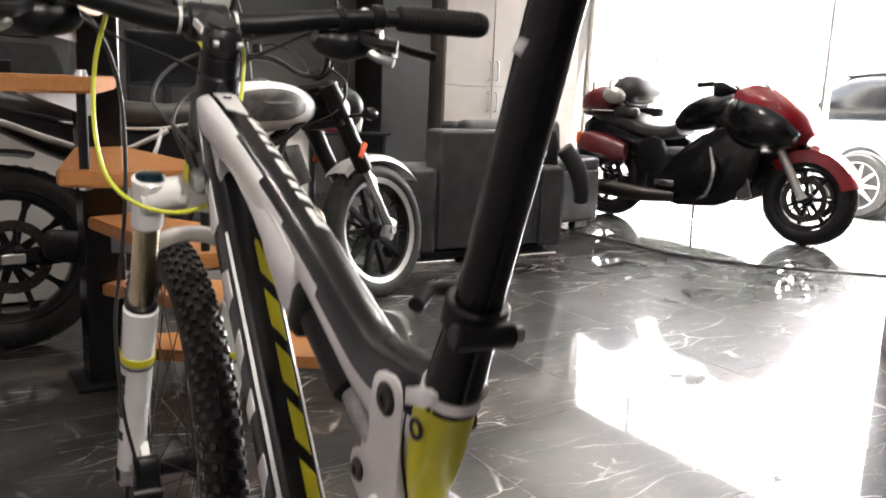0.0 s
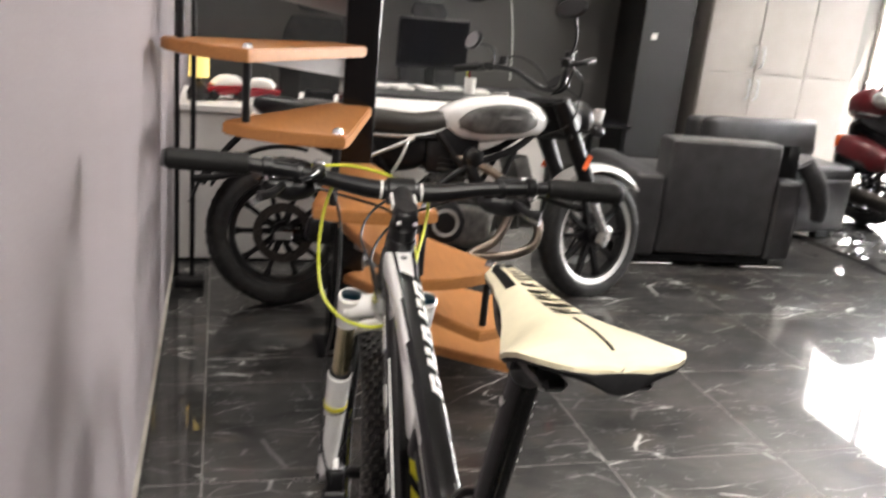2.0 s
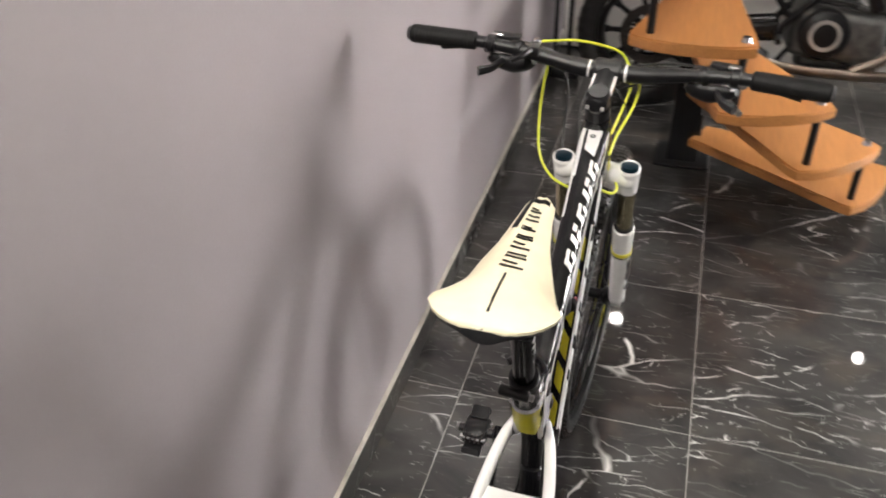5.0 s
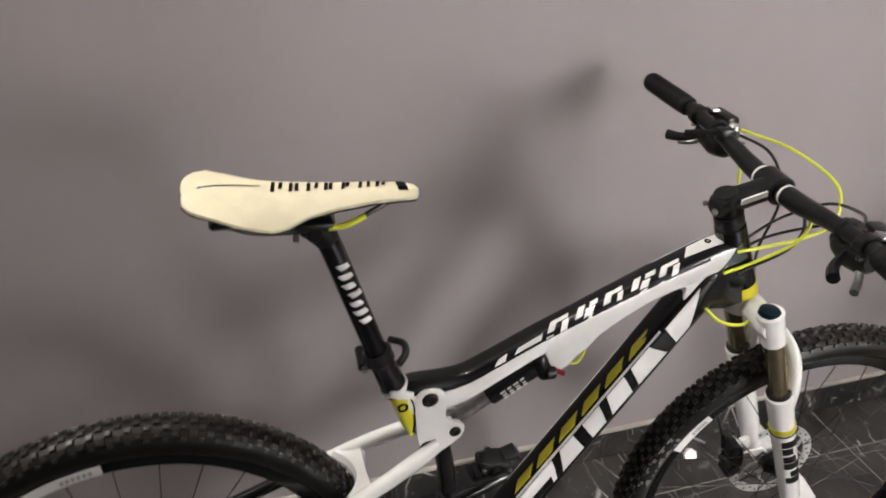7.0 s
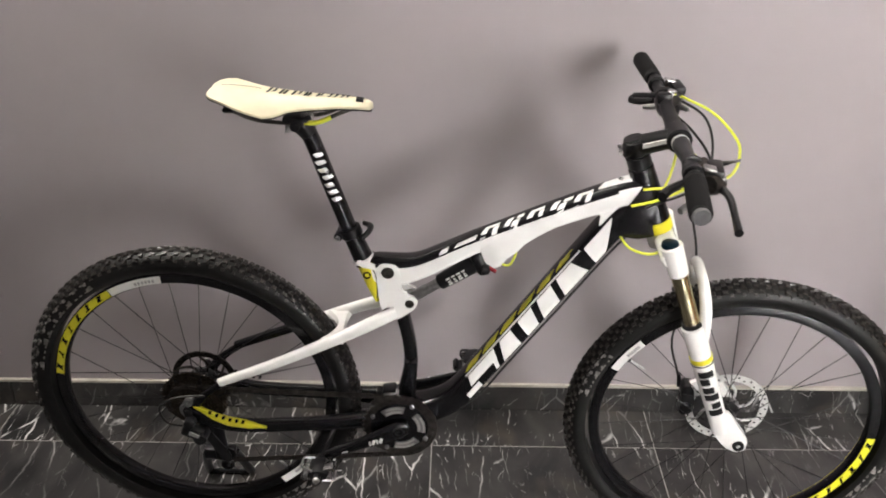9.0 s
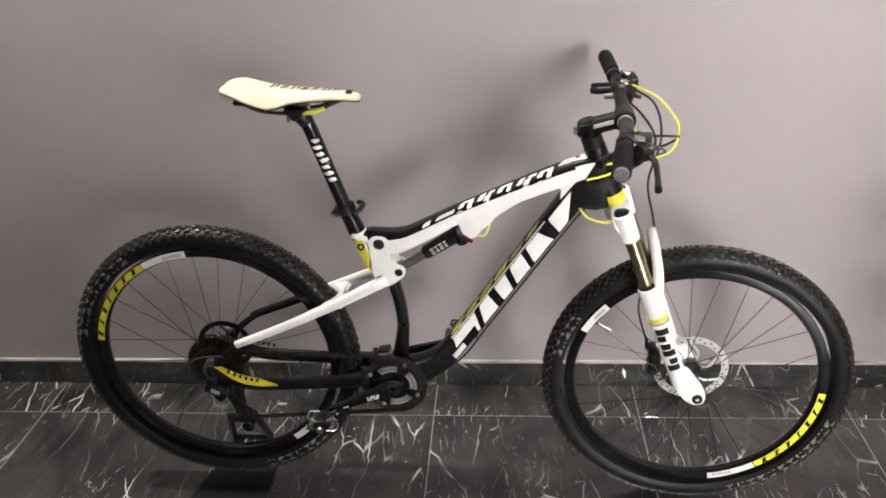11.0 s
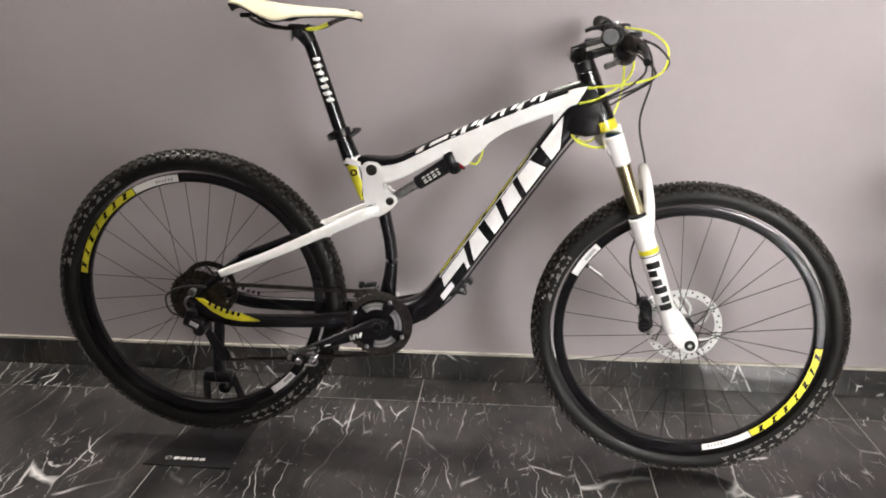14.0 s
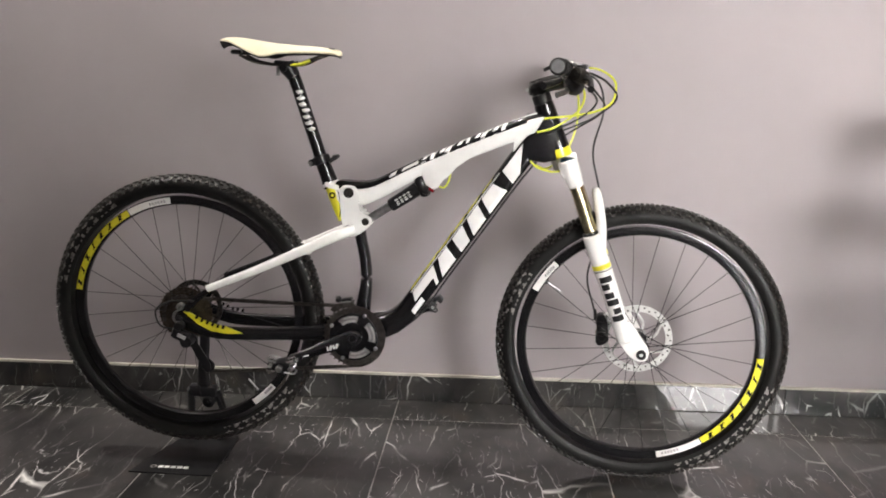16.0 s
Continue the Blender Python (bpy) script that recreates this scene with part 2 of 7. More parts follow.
def frame_of(d):
    d = Vector(d).normalized()
    up = Vector((0, 0, 1)) if abs(d.z) < 0.95 else Vector((0, 1, 0))
    u = up.cross(d).normalized()
    return u, d.cross(u)


def loft(rings, bm=None, closed=False, caps=True, mats=None):
    """Joins rings of points of one length; mats(i, j) may give a face's material."""
    bm = bm or bmesh.new()
    vs = [[bm.verts.new(p) for p in r] for r in rings]
    n = len(vs[0])
    k = len(vs)
    for i in range(k if closed else k - 1):
        for j in range(n):
            f = bm.faces.new((vs[i][j], vs[i][(j + 1) % n], vs[(i + 1) % k][(j + 1) % n], vs[(i + 1) % k][j]))
            if mats:
                f.material_index = mats(i, j)
    if caps and not closed:
        bm.faces.new(vs[0][::-1])
        bm.faces.new(vs[-1])
    return bm


def rod(p, q, r, r2=None, seg=12, bm=None, chamfer=0.0):
    """A round bar from p to q, with chamfered ends if asked."""
    p, q = Vector(p), Vector(q)
    u, v = frame_of(q - p)
    r2 = r if r2 is None else r2
    stops = [(0, r), (1, r2)]
    if chamfer:
        c = chamfer / (q - p).length
        stops = [(0, r - chamfer), (c, r), (1 - c, r2), (1, r2 - chamfer)]
    rings = [[p.lerp(q, s) + (u * math.cos(a) + v * math.sin(a)) * k for a in (2 * math.pi * j / seg for j in range(seg))] for s, k in stops]
    return loft(rings, bm)


def smooth_path(points, steps=8):
    p = [Vector(a) for a in points]
    p = [p[0] * 2 - p[1]] + p + [p[-1] * 2 - p[-2]]
    out = []
    for i in range(1, len(p) - 2):
        a, b, c, d = p[i - 1:i + 3]
        for s in range(steps):
            t = s / steps
            out.append(0.5 * (2 * b + (c - a) * t + (2 * a - 5 * b + 4 * c - d) * t * t + (3 * b - a - 3 * c + d) * t ** 3))
    return out + [p[-2]]


def hose(points, r, seg=8, steps=8, bm=None, radii=None):
    """A round hose or tube along a smooth path."""
    pts = smooth_path(points, steps)
    rings, u = [], None
    for i, c in enumerate(pts):
        d = (pts[min(i + 1, len(pts) - 1)] - pts[max(i - 1, 0)]).normalized()
        if u is None:
            u, v = frame_of(d)
        else:
            u = (u - d * u.dot(d)).normalized()
            v = d.cross(u)
        k = r if radii is None else float(np.interp(i / (len(pts) - 1) * (len(points) - 1), range(len(points)), radii))
        rings.append([c + (u * math.cos(a) + v * math.sin(a)) * k for a in (2 * math.pi * j / seg for j in range(seg))])
    return loft(rings, bm)


def shaped_tube(stations, seg=20, power=2.6, steps=5, bm=None, mats=None):
    """A frame tube in the bike's middle plane: stations of x, z, half height, half width, side shift y."""
    pts = smooth_path([Vector((s[0], s[4] if len(s) > 4 else 0, s[1])) for s in stations], steps)
    hs = smooth_path([Vector((s[2], s[3], 0)) for s in stations], steps)
    rings = []
    for i, c in enumerate(pts):
        d = (pts[min(i + 1, len(pts) - 1)] - pts[max(i - 1, 0)]).normalized()
        side = Vector((0, 1, 0))
        side = (side - d * side.dot(d)).normalized()
        up = side.cross(d)
        if up.z < 0 or (abs(up.z) < 0.05 and up.x > 0):
            up = -up
        ring = []
        for j in range(seg):
            a = 2 * math.pi * j / seg
            ca, sa = math.cos(a), math.sin(a)
            ca = math.copysign(abs(ca) ** (2 / power), ca)
            sa = math.copysign(abs(sa) ** (2 / power), sa)
            ring.append(c + side * ca * hs[i].y + up * sa * hs[i].x)
        rings.append(ring)
    return loft(rings, bm, mats=mats)


def plate(outline, y0, y1, bevel=0.0, bm=None, rounds=0):
    """A plate cut to an outline in the x, z plane, from y0 to y1."""
    pts = [Vector((x, 0, z)) for x, z in outline]
    for _ in range(rounds):
        nxt = []
        for i, p in enumerate(pts):
            q = pts[(i + 1) % len(pts)]
            nxt += [p.lerp(q, 0.22), p.lerp(q, 0.78)]
        pts = nxt
    own = bm is None
    bm = bm or bmesh.new()
    a = [bm.verts.new((p.x, y0, p.z)) for p in pts]
    b = [bm.verts.new((p.x, y1, p.z)) for p in pts]
    n = len(pts)
    bm.faces.new(a)
    bm.faces.new(b[::-1])
    for i in range(n):
        bm.faces.new((a[i], b[i], b[(i + 1) % n], a[(i + 1) % n]))
    if bevel and own:
        edges = [e for e in bm.edges if abs(e.verts[0].co.y - e.verts[1].co.y) < 1e-7]
        bmesh.ops.bevel(bm, geom=edges, offset=bevel, segments=2, affect="EDGES", profile=0.5)
    return bm


def turned(profile, center, axis="y", seg=48, closed=False, bm=None):
    """A turned shape: profile of (radius, place along the axis)."""
    rings = []
    for i in range(seg):
        a = 2 * math.pi * i / seg
        c, s = math.cos(a), math.sin(a)
        ring = []
        for r, h in profile:
            p = {"y": (r * c, h, r * s), "z": (r * c, r * s, h), "x": (h, r * c, r * s)}[axis]
            ring.append(Vector(center) + Vector(p))
        rings.append(ring)
    bm = bm or bmesh.new()
    vs = [[bm.verts.new(p) for p in r] for r in rings]
    n = len(profile)
    for i in range(seg):
        for j in range(n if closed else n - 1):
            bm.faces.new((vs[i][j], vs[i][(j + 1) % n], vs[(i + 1) % seg][(j + 1) % n], vs[(i + 1) % seg][j]))
    if not closed:
        for j, flip in ((0, False), (n - 1, True)):
            if profile[j][0] > 1e-6:
                ring = [v[j] for v in vs]
                bm.faces.new(ring if flip else ring[::-1])
    bmesh.ops.remove_doubles(bm, verts=bm.verts, dist=1e-6)
    return bm


def arc_band(r0, r1, a0, a1, y, thick, center=(0, 0), steps=24, bm=None):
    """A flat band on a wheel's side, from angle a0 to a1 in degrees."""
    bm = bm or bmesh.new()
    rows = []
    for i in range(steps + 1):
        a = radians(a0 + (a1 - a0) * i / steps)
        row = []
        for r, h in ((r0, y), (r1, y), (r1, y + thick), (r0, y + thick)):
            row.append((center[0] + r * math.cos(a), h, center[1] + r * math.sin(a)))
        rows.append(row)
    return loft(rows, bm)


# ---- the room ----
X0, X1, Y1 = -3.105, 6.495, -6.16
FRONT_A, FRONT_B, FRONT_H = 2.55, 6.44, 2.55

floor = part("floor", box((X1 - X0 + 0.4, -Y1 + 0.4, 0.10), ((X0 + X1) / 2, Y1 / 2, -0.0508), 0), GROUT, smooth=0)
tagged(floor, "dark polished marble-look tile floor with pale veins", "floor", kind="structure")

wall_bike = part("wall_bike", box((X1 - X0 + 0.4, 0.2, CEILING), ((X0 + X1) / 2, 0.1, CEILING / 2), 0), WALL, smooth=0)
tagged(wall_bike, "plain warm grey painted wall behind the bicycle", "wall", kind="structure")
wall_far = part("wall_far", box((0.2, -Y1, CEILING), (X1 + 0.1, Y1 / 2, CEILING / 2), 0), DARK_WALL, smooth=0)
tagged(wall_far, "dark grey painted end wall of the showroom", "wall", kind="structure")
wall_rear = part("wall_rear", box((0.2, -Y1, CEILING), (X0 - 0.1, Y1 / 2, CEILING / 2), 0), WALL, smooth=0)
tagged(wall_rear, "plain grey painted wall", "wall", kind="structure")
bm = box((FRONT_A - X0 + 0.2, 0.2, CEILING), ((X0 - 0.2 + FRONT_A) / 2, Y1 - 0.1, CEILING / 2), 0)
box((X1 - FRONT_B + 0.2, 0.2, CEILING), ((X1 + 0.2 + FRONT_B) / 2, Y1 - 0.1, CEILING / 2), 0, bm=bm)
box((FRONT_B - FRONT_A, 0.2, CEILING - FRONT_H), ((FRONT_A + FRONT_B) / 2, Y1 - 0.1, (CEILING + FRONT_H) / 2), 0, bm=bm)
wall_front = part("wall_front", bm, WHITE_WALL, smooth=0)
tagged(wall_front, "white wall round the glazed shop front", "wall", kind="structure")
ceiling = part("ceiling", box((X1 - X0 + 0.4, -Y1 + 0.4, 0.15), ((X0 + X1) / 2, Y1 / 2, CEILING + 0.075), 0), WHITE_WALL, smooth=0)
tagged(ceiling, "flat white ceiling with recessed downlights", "ceiling", kind="structure")

# added unseen wall: keeps window light off the left of the bicycle wall
wall_blocker = part("wall_blocker", box((1.62 - X0, 0.15, CEILING), ((1.62 + X0) / 2, -3.42, CEILING / 2), 0), WALL, smooth=0)
tagged(wall_blocker, "added unseen plain grey wall that blocks window light", "wall", kind="structure")
# a column beside the tall cupboard
pillar = part("pillar", box((0.48, 0.46, CEILING), (6.25, -3.72, CEILING / 2), 0.006), PILLAR_PAINT, smooth=0)
tagged(pillar, "dark painted square column at the end wall", "column", kind="structure")

RING = material("white fitting", (0.8, 0.8, 0.78), rough=0.4, vary=0.03, bump=0.01)

# glazed shop front: posts, a head rail and panes
window_1 = thing("window_1", pose(0, Y1 - 0.1, 0), "tall glazed shop front with pale metal posts", "window", kind="structure")
xs = [2.57, 3.86, 5.62, 6.42]
for x in xs:
    part("window_frame", box((0.032, 0.07, FRONT_H), (float(x), 0, FRONT_H / 2), 0.004), RING, window_1, smooth=0)
for a, b in zip(xs[:-1], xs[1:]):
    part("window_frame", box((float(b - a) - 0.074, 0.07, 0.07), (float(a + b) / 2, 0, FRONT_H - 0.036), 0.004), SILVER, window_1, smooth=0)
    part("window_sill", box((float(b - a) - 0.074, 0.07, 0.05), (float(a + b) / 2, 0, 0.026), 0.004), SILVER, window_1, smooth=0)
    pane = part("pane", box((float(b - a) - 0.08, 0.008, FRONT_H - 0.13), (float(a + b) / 2, 0, FRONT_H / 2), 0), CLEAR, window_1, smooth=0)
    pane.visible_shadow = False

# ground and street outside
PAVE = material("grey concrete paving", (0.24, 0.23, 0.215), rough=0.85, vary=0.15, scale=0.8, bump=0.2)
ground = part("ground", box((400, 200, 0.2), (0, Y1 - 100.21, -0.30), 0), PAVE, smooth=0)
tagged(ground, "sunlit pale concrete ground outside the shop front", "ground", kind="structure")

# recessed downlights
for x, y, watts, beam in SPOTS:
    dl = thing("downlight", pose(x, y, CEILING), "small round white recessed ceiling downlight, switched on; some are unseen additions", "ceiling light", group="ceiling downlights")
    part("rim", turned([(0.045, 0.0), (0.062, 0.0), (0.060, -0.006), (0.047, -0.008)], (0, 0, 0), "z", 32, True), RING, dl)
    lamp = bpy.data.lights.new("spot", "SPOT")
    lamp.energy, lamp.spot_size, lamp.spot_blend, lamp.shadow_soft_size, lamp.color = watts, radians(beam), 0.7, 0.040, (1.0, 0.96, 0.90)
    sp = new("spot", lamp)
    sp.parent = dl
    sp.matrix_basis = pose(0, 0, -0.03)


# the filler's cream also paints the light caught by the skirting's top edge
CAULK = material("cream joint filler, edge light in its colour", (0.40, 0.375, 0.33), rough=0.7, vary=0.25, scale=14, bump=0.2)


def build_floor_tiles():
    """Floor tiles of 0.6 m, a narrow cut row along the wall, and the skirting tiles."""
    meshes = {}
    edges_x = [X0 + 0.6 * i for i in range(17)]
    edges_y = [0.0, -0.16] + [-0.16 - 0.6 * i for i in range(1, 11)]
    for y0, y1 in zip(edges_y[:-1], edges_y[1:]):
        for x0, x1 in zip(edges_x[:-1], edges_x[1:]):
            key = round(y0 - y1, 2)
            if key not in meshes:
                bm = box((0.5970, key - 0.0030, 0.008), (0, 0, -0.004), 0.0008)
                me = bpy.data.meshes.new("floor_tile")
                bm.to_mesh(me)
                bm.free()
                me.materials.append(MARBLE)
                meshes[key] = me
            shared("floor_tile", meshes[key], floor, pose((x0 + x1) / 2, (y0 + y1) / 2, 0))
    board = tagged(new("baseboard"), "dark marble tile skirting with a pale top joint", "baseboard", kind="structure")
    bm = box((1.197, 0.009, 0.082), (0, 0, 0.042), 0.0012)
    me = bpy.data.meshes.new("skirting_tile")
    bm.to_mesh(me)
    bm.free()
    me.materials.append(MARBLE)
    for k in range(-3, 5):
        x = 0.49 + 1.2 * k + 0.6
        if X0 < x < X1:
            shared("skirting_tile", me, board, pose(x, -0.0055, 0))
    part("caulk", box((X1 - X0, 0.0105, 0.007), ((X0 + X1) / 2, -0.0057, 0.0867), 0), CAULK, board, "cream joint filler, edge light in its colour", smooth=0)


build_floor_tiles()


# ---- the mountain bike ----
PALE_PRINT = material("white print", (0.7, 0.7, 0.68), rough=0.5, vary=0.05)
BIKE = Matrix.Translation((0, -0.445, 0)) @ pose(0, 0, 0, 0.5, 0, -1.2)
bike = thing("mountain_bike", BIKE, "white and black full-suspension mountain bike with acid yellow details", "bicycle")
REAR, FRONT = Vector((-0.002, 0, 0.401)), Vector((1.152, 0, 0.357))


def wheel(name, center, holder, spin, bands, letters, rotor_side, front):
    """Rim with tyre, knobs, hub, spokes, decals and brake rotor. Built about the origin."""
    rim = part(name, turned([(0.280, -0.006), (0.283, -0.011), (0.300, -0.0125), (0.303, -0.0115), (0.303, 0.0115), (0.300, 0.0125), (0.283, 0.011), (0.280, 0.006)], (0, 0, 0), "y", 96, True), BLACK, holder, "black alloy wheel with yellow and white rim decals")
    rim.matrix_basis = Matrix.Translation(center)
    prof = []
    rc, rm, wd = 0.327, 0.0265, 0.0275
    for i in range(19):
        a = radians(-128 + 256 * i / 18)
        prof.append((rc + rm * math.cos(a), wd * math.sin(a)))
    part("tyre", turned(prof, (0, 0, 0), "y", 120, True), RUBBER, rim)
    # tread: two centre knobs, two middle and one shoulder knob a side
    bm = bmesh.new()
    n = 92
    rnd = random.Random(5)
    for i in range(n):
        for k, (lat, off, sx, sy) in enumerate(((-9, 0, .009, .0065), (9, 0.5, .009, .0065), (-27, .5, .0085, .007), (27, 0, .0085, .007), (-46, 0, .0095, .0075), (46, .5, .0095, .0075), (-61, .5, .007, .005), (61, 0, .007, .005))):
            a = 2 * math.pi * (i + off + rnd.uniform(-.05, .05)) / n
            la = radians(lat)
            out = Vector((math.cos(a) * math.cos(la), math.sin(la), math.sin(a) * math.cos(la)))
            base = Vector(((rc) * math.cos(a), 0, rc * math.sin(a))) + Vector((math.cos(a) * math.cos(la) * rm, math.sin(la) * wd, math.sin(a) * math.cos(la) * rm))
            tang = Vector((-math.sin(a), 0, math.cos(a)))
            side = out.cross(tang)
            h = 0.0042 if abs(lat) < 60 else 0.0028
            vs = []
            for hh, s in ((-0.001, 1.15), (h, 0.85)):
                for u, v in ((-1, -1), (1, -1), (1, 1), (-1, 1)):
                    vs.append(bm.verts.new(base + out * hh + tang * u * sx * 0.5 * s + side * v * sy * 0.5 * s))
            bm.faces.new(vs[4:8])
            for j in range(4):
                bm.faces.new((vs[j], vs[(j + 1) % 4], vs[4 + (j + 1) % 4], vs[4 + j]))
    tagged(part("tread", bm, KNOB, rim, "dusty black tread knobs", smooth=0), kind="stuff")
    hub_w = 0.048 if front else 0.055
    part("hub", turned([(0.0, -hub_w - .012), (0.012, -hub_w - .012), (0.012, -hub_w), (0.024, -hub_w + .012), (0.024, -hub_w + .016), (0.013, -hub_w + .026), (0.013, hub_w - .026), (0.024, hub_w - .016), (0.024, hub_w - .012), (0.012, hub_w), (0.012, hub_w + .012), (0.0, hub_w + .012)], (0, 0, 0), "y", 28), SATIN, rim)
    spoke_mesh = {}
    for i in range(28):
        side = -1 if i % 2 else 1
        a = 2 * math.pi * i / 28 + spin
        lead = (1 if (i // 2) % 2 else -1) * radians(58)
        key = (side, lead > 0)
        if key not in spoke_mesh:
            p = (0.022 * math.cos(lead), side * (hub_w - 0.014), 0.022 * math.sin(lead))
            bm = rod(p, (0.281, side * 0.002, 0), 0.0009, seg=6)
            me = bpy.data.meshes.new("spoke")
            bm.to_mesh(me)
            bm.free()
            me.materials.append(SATIN)
            spoke_mesh[key] = me
        shared("spoke", spoke_mesh[key], rim, pose(0, 0, 0, 0, -math.degrees(a), 0))
    va = radians(147 if front else -50)
    valve = part("valve", rod((0.280 * math.cos(va), 0, .280 * math.sin(va)), (0.236 * math.cos(va), 0, .236 * math.sin(va)), 0.0026, seg=8), STEEL, rim)
    part("valve_nut", rod((0.280 * math.cos(va), 0, .280 * math.sin(va)), (0.274 * math.cos(va), 0, .274 * math.sin(va)), 0.0055, seg=8), SATIN, valve)
    for mat, a0, a1 in bands:
        for y, t in ((-0.0128, -0.0006), (0.0128, 0.0006)):
            part("decal", arc_band(0.2842, 0.3008, a0, a1, y, t), mat, rim)
            if mat is YELLOW:
                # lettering reduced to slanted dark bars with short feet
                turn = 1 if a1 > a0 else -1
                bm = bmesh.new()
                for k in range(7):
                    c = a0 + (a1 - a0) * (k + 0.55) / 7.3
                    wide = (1.9, 1.3, 2.1, 1.1, 1.9, 1.5, 1.9)[k] * turn
                    for j in range(5):
                        lean = 0.42 * (j - 2) * turn
                        arc_band(.2872 + .0024 * j, .2897 + .0024 * j, c + lean - wide * 0.42, c + lean + wide * 0.42, y + t, t, steps=2, bm=bm)
                    arc_band(.2872, .2896, c - 0.84 * turn - wide * (0.9 if k % 2 else 0.2), c - 0.84 * turn + wide * 0.9, y + t, t, steps=3, bm=bm)
                    if k % 3 != 1:
                        arc_band(.2968, .2993, c + 0.84 * turn - wide * 0.9, c + 0.84 * turn + wide * 0.4, y + t, t, steps=3, bm=bm)
                tagged(part("print", bm, BLACK, rim, smooth=0), kind="stuff")
            elif a1 - a0 > 12 or a0 - a1 > 12:
                bm = bmesh.new()
                for k in range(6):
                    c = a0 + (a1 - a0) * (0.55 + 0.4 * k / 6)
                    arc_band(.288, .2945, c, c + 0.9, y + t, t, steps=2, bm=bm)
                tagged(part("print", bm, STEEL, rim), kind="stuff")
    # pale lettering on the tyre's side wall, as worn blocks
    for a0, a1, count in letters:
        for sgn in (-1, 1):
            bm = bmesh.new()
            rnd = random.Random(11)
            for k in range(count):
                step = (a1 - a0) / count
                c = a0 + step * (k + 0.1)
                w = step * rnd.uniform(0.62, 0.82)
                # each block: a full-height stroke, then one or two low strokes beside it
                for c0, ww, lo, hi in ((c, w * 0.34, 62, 104), (c + w * 0.34, w * 0.34, 62, 76), (c + w * 0.34, w * 0.34, 88, 104), (c + w * 0.68, w * 0.32, 62 if k % 2 else 84, 104)):
                    if lo == 88 and k % 3 == 1:
                        continue
                    rows = []
                    for s in range(3):
                        aa = radians(c0 + ww * s / 2)
                        row = []
                        for la, lift in ((lo, 0.0003), (hi, 0.0003), (hi, 0.0009), (lo, 0.0009)):
                            rr = rc + (rm + lift) * math.cos(radians(la))
                            yy = (wd + lift) * math.sin(radians(la)) * sgn
                            row.append((rr * math.cos(aa), yy, rr * math.sin(aa)))
                        rows.append(row)
                    loft(rows, bm)
            tagged(part("print", bm, GREY_DECAL, rim, "worn pale grey tyre lettering bars", smooth=0), kind="stuff")
    if rotor_side:
        k = 1.0 if front else 0.8
        y = rotor_side * 0.047 if front else rotor_side * 0.05
        rot = part("brake_rotor", turned([(0.072 * k, -0.001), (0.089 * k, -0.001), (0.089 * k, 0.001), (0.072 * k, 0.001)], (0, y, 0), "y", 72, True), ROTOR if front else DARK_STEEL, rim, "polished steel brake rotor" if front else "dark steel brake rotor")
        for i in range(6):
            a = 2 * math.pi * i / 6
            part("rotor_arm", hose([(0.022 * k * math.cos(a), y, 0.022 * k * math.sin(a)), (0.048 * k * math.cos(a + .25), y, 0.048 * k * math.sin(a + .25)), (0.074 * k * math.cos(a + .62), y, 0.074 * k * math.sin(a + .62))], 0.003, 6, 4), ROTOR if front else DARK_STEEL, rot)
        bm = turned([(0.018, -0.002), (0.028, -0.002), (0.028, 0.002), (0.018, 0.002)], (0, y, 0), "y", 24, True)
        part("rotor_centre", bm, STEEL, rot)
        bm = bmesh.new()
        for i in range(36):
            a = 2 * math.pi * i / 36
            r = (0.0775 if i % 2 else 0.0835) * k
            for s in (-1, 1):
                turned([(0.0, s * 0.0013), (0.0025, s * 0.0013), (0.0025, s * 0.0008)], (r * math.cos(a), y, r * math.sin(a)), "y", 8, False, bm)
        tagged(part("rotor_slot", bm, SATIN, rot, smooth=0), kind="stuff")
    return rim


wheel("rear_wheel", REAR, bike, 0.3, ((YELLOW, 170, 119), (WHITE, 118.6, 96), (WHITE, -55, -41)), ((168, 120, 9), (-35, -75, 8)), 1, False)

# --- front fork, bar and wheel turn together about the head axis
AXIS = Vector((0.345, 0, -0.9386))
HEAD_TOP, HEAD_LOW = Vector((0.894, 0, 0.948)), Vector((0.9405, 0, 0.8215))
STEER = Matrix.Translation(HEAD_TOP) @ Matrix.Rotation(radians(3.0), 4, AXIS) @ Matrix.Translation(-HEAD_TOP)


def steered(ob):
    ob.matrix_basis = STEER @ ob.matrix_basis
    return ob


steered(wheel("front_wheel", FRONT, bike, 0.1, ((YELLOW, -3, -55), (WHITE, -55.4, -78), (WHITE, 153, 136)), ((-14, -72, 12), (168, 146, 5)), 1, True))


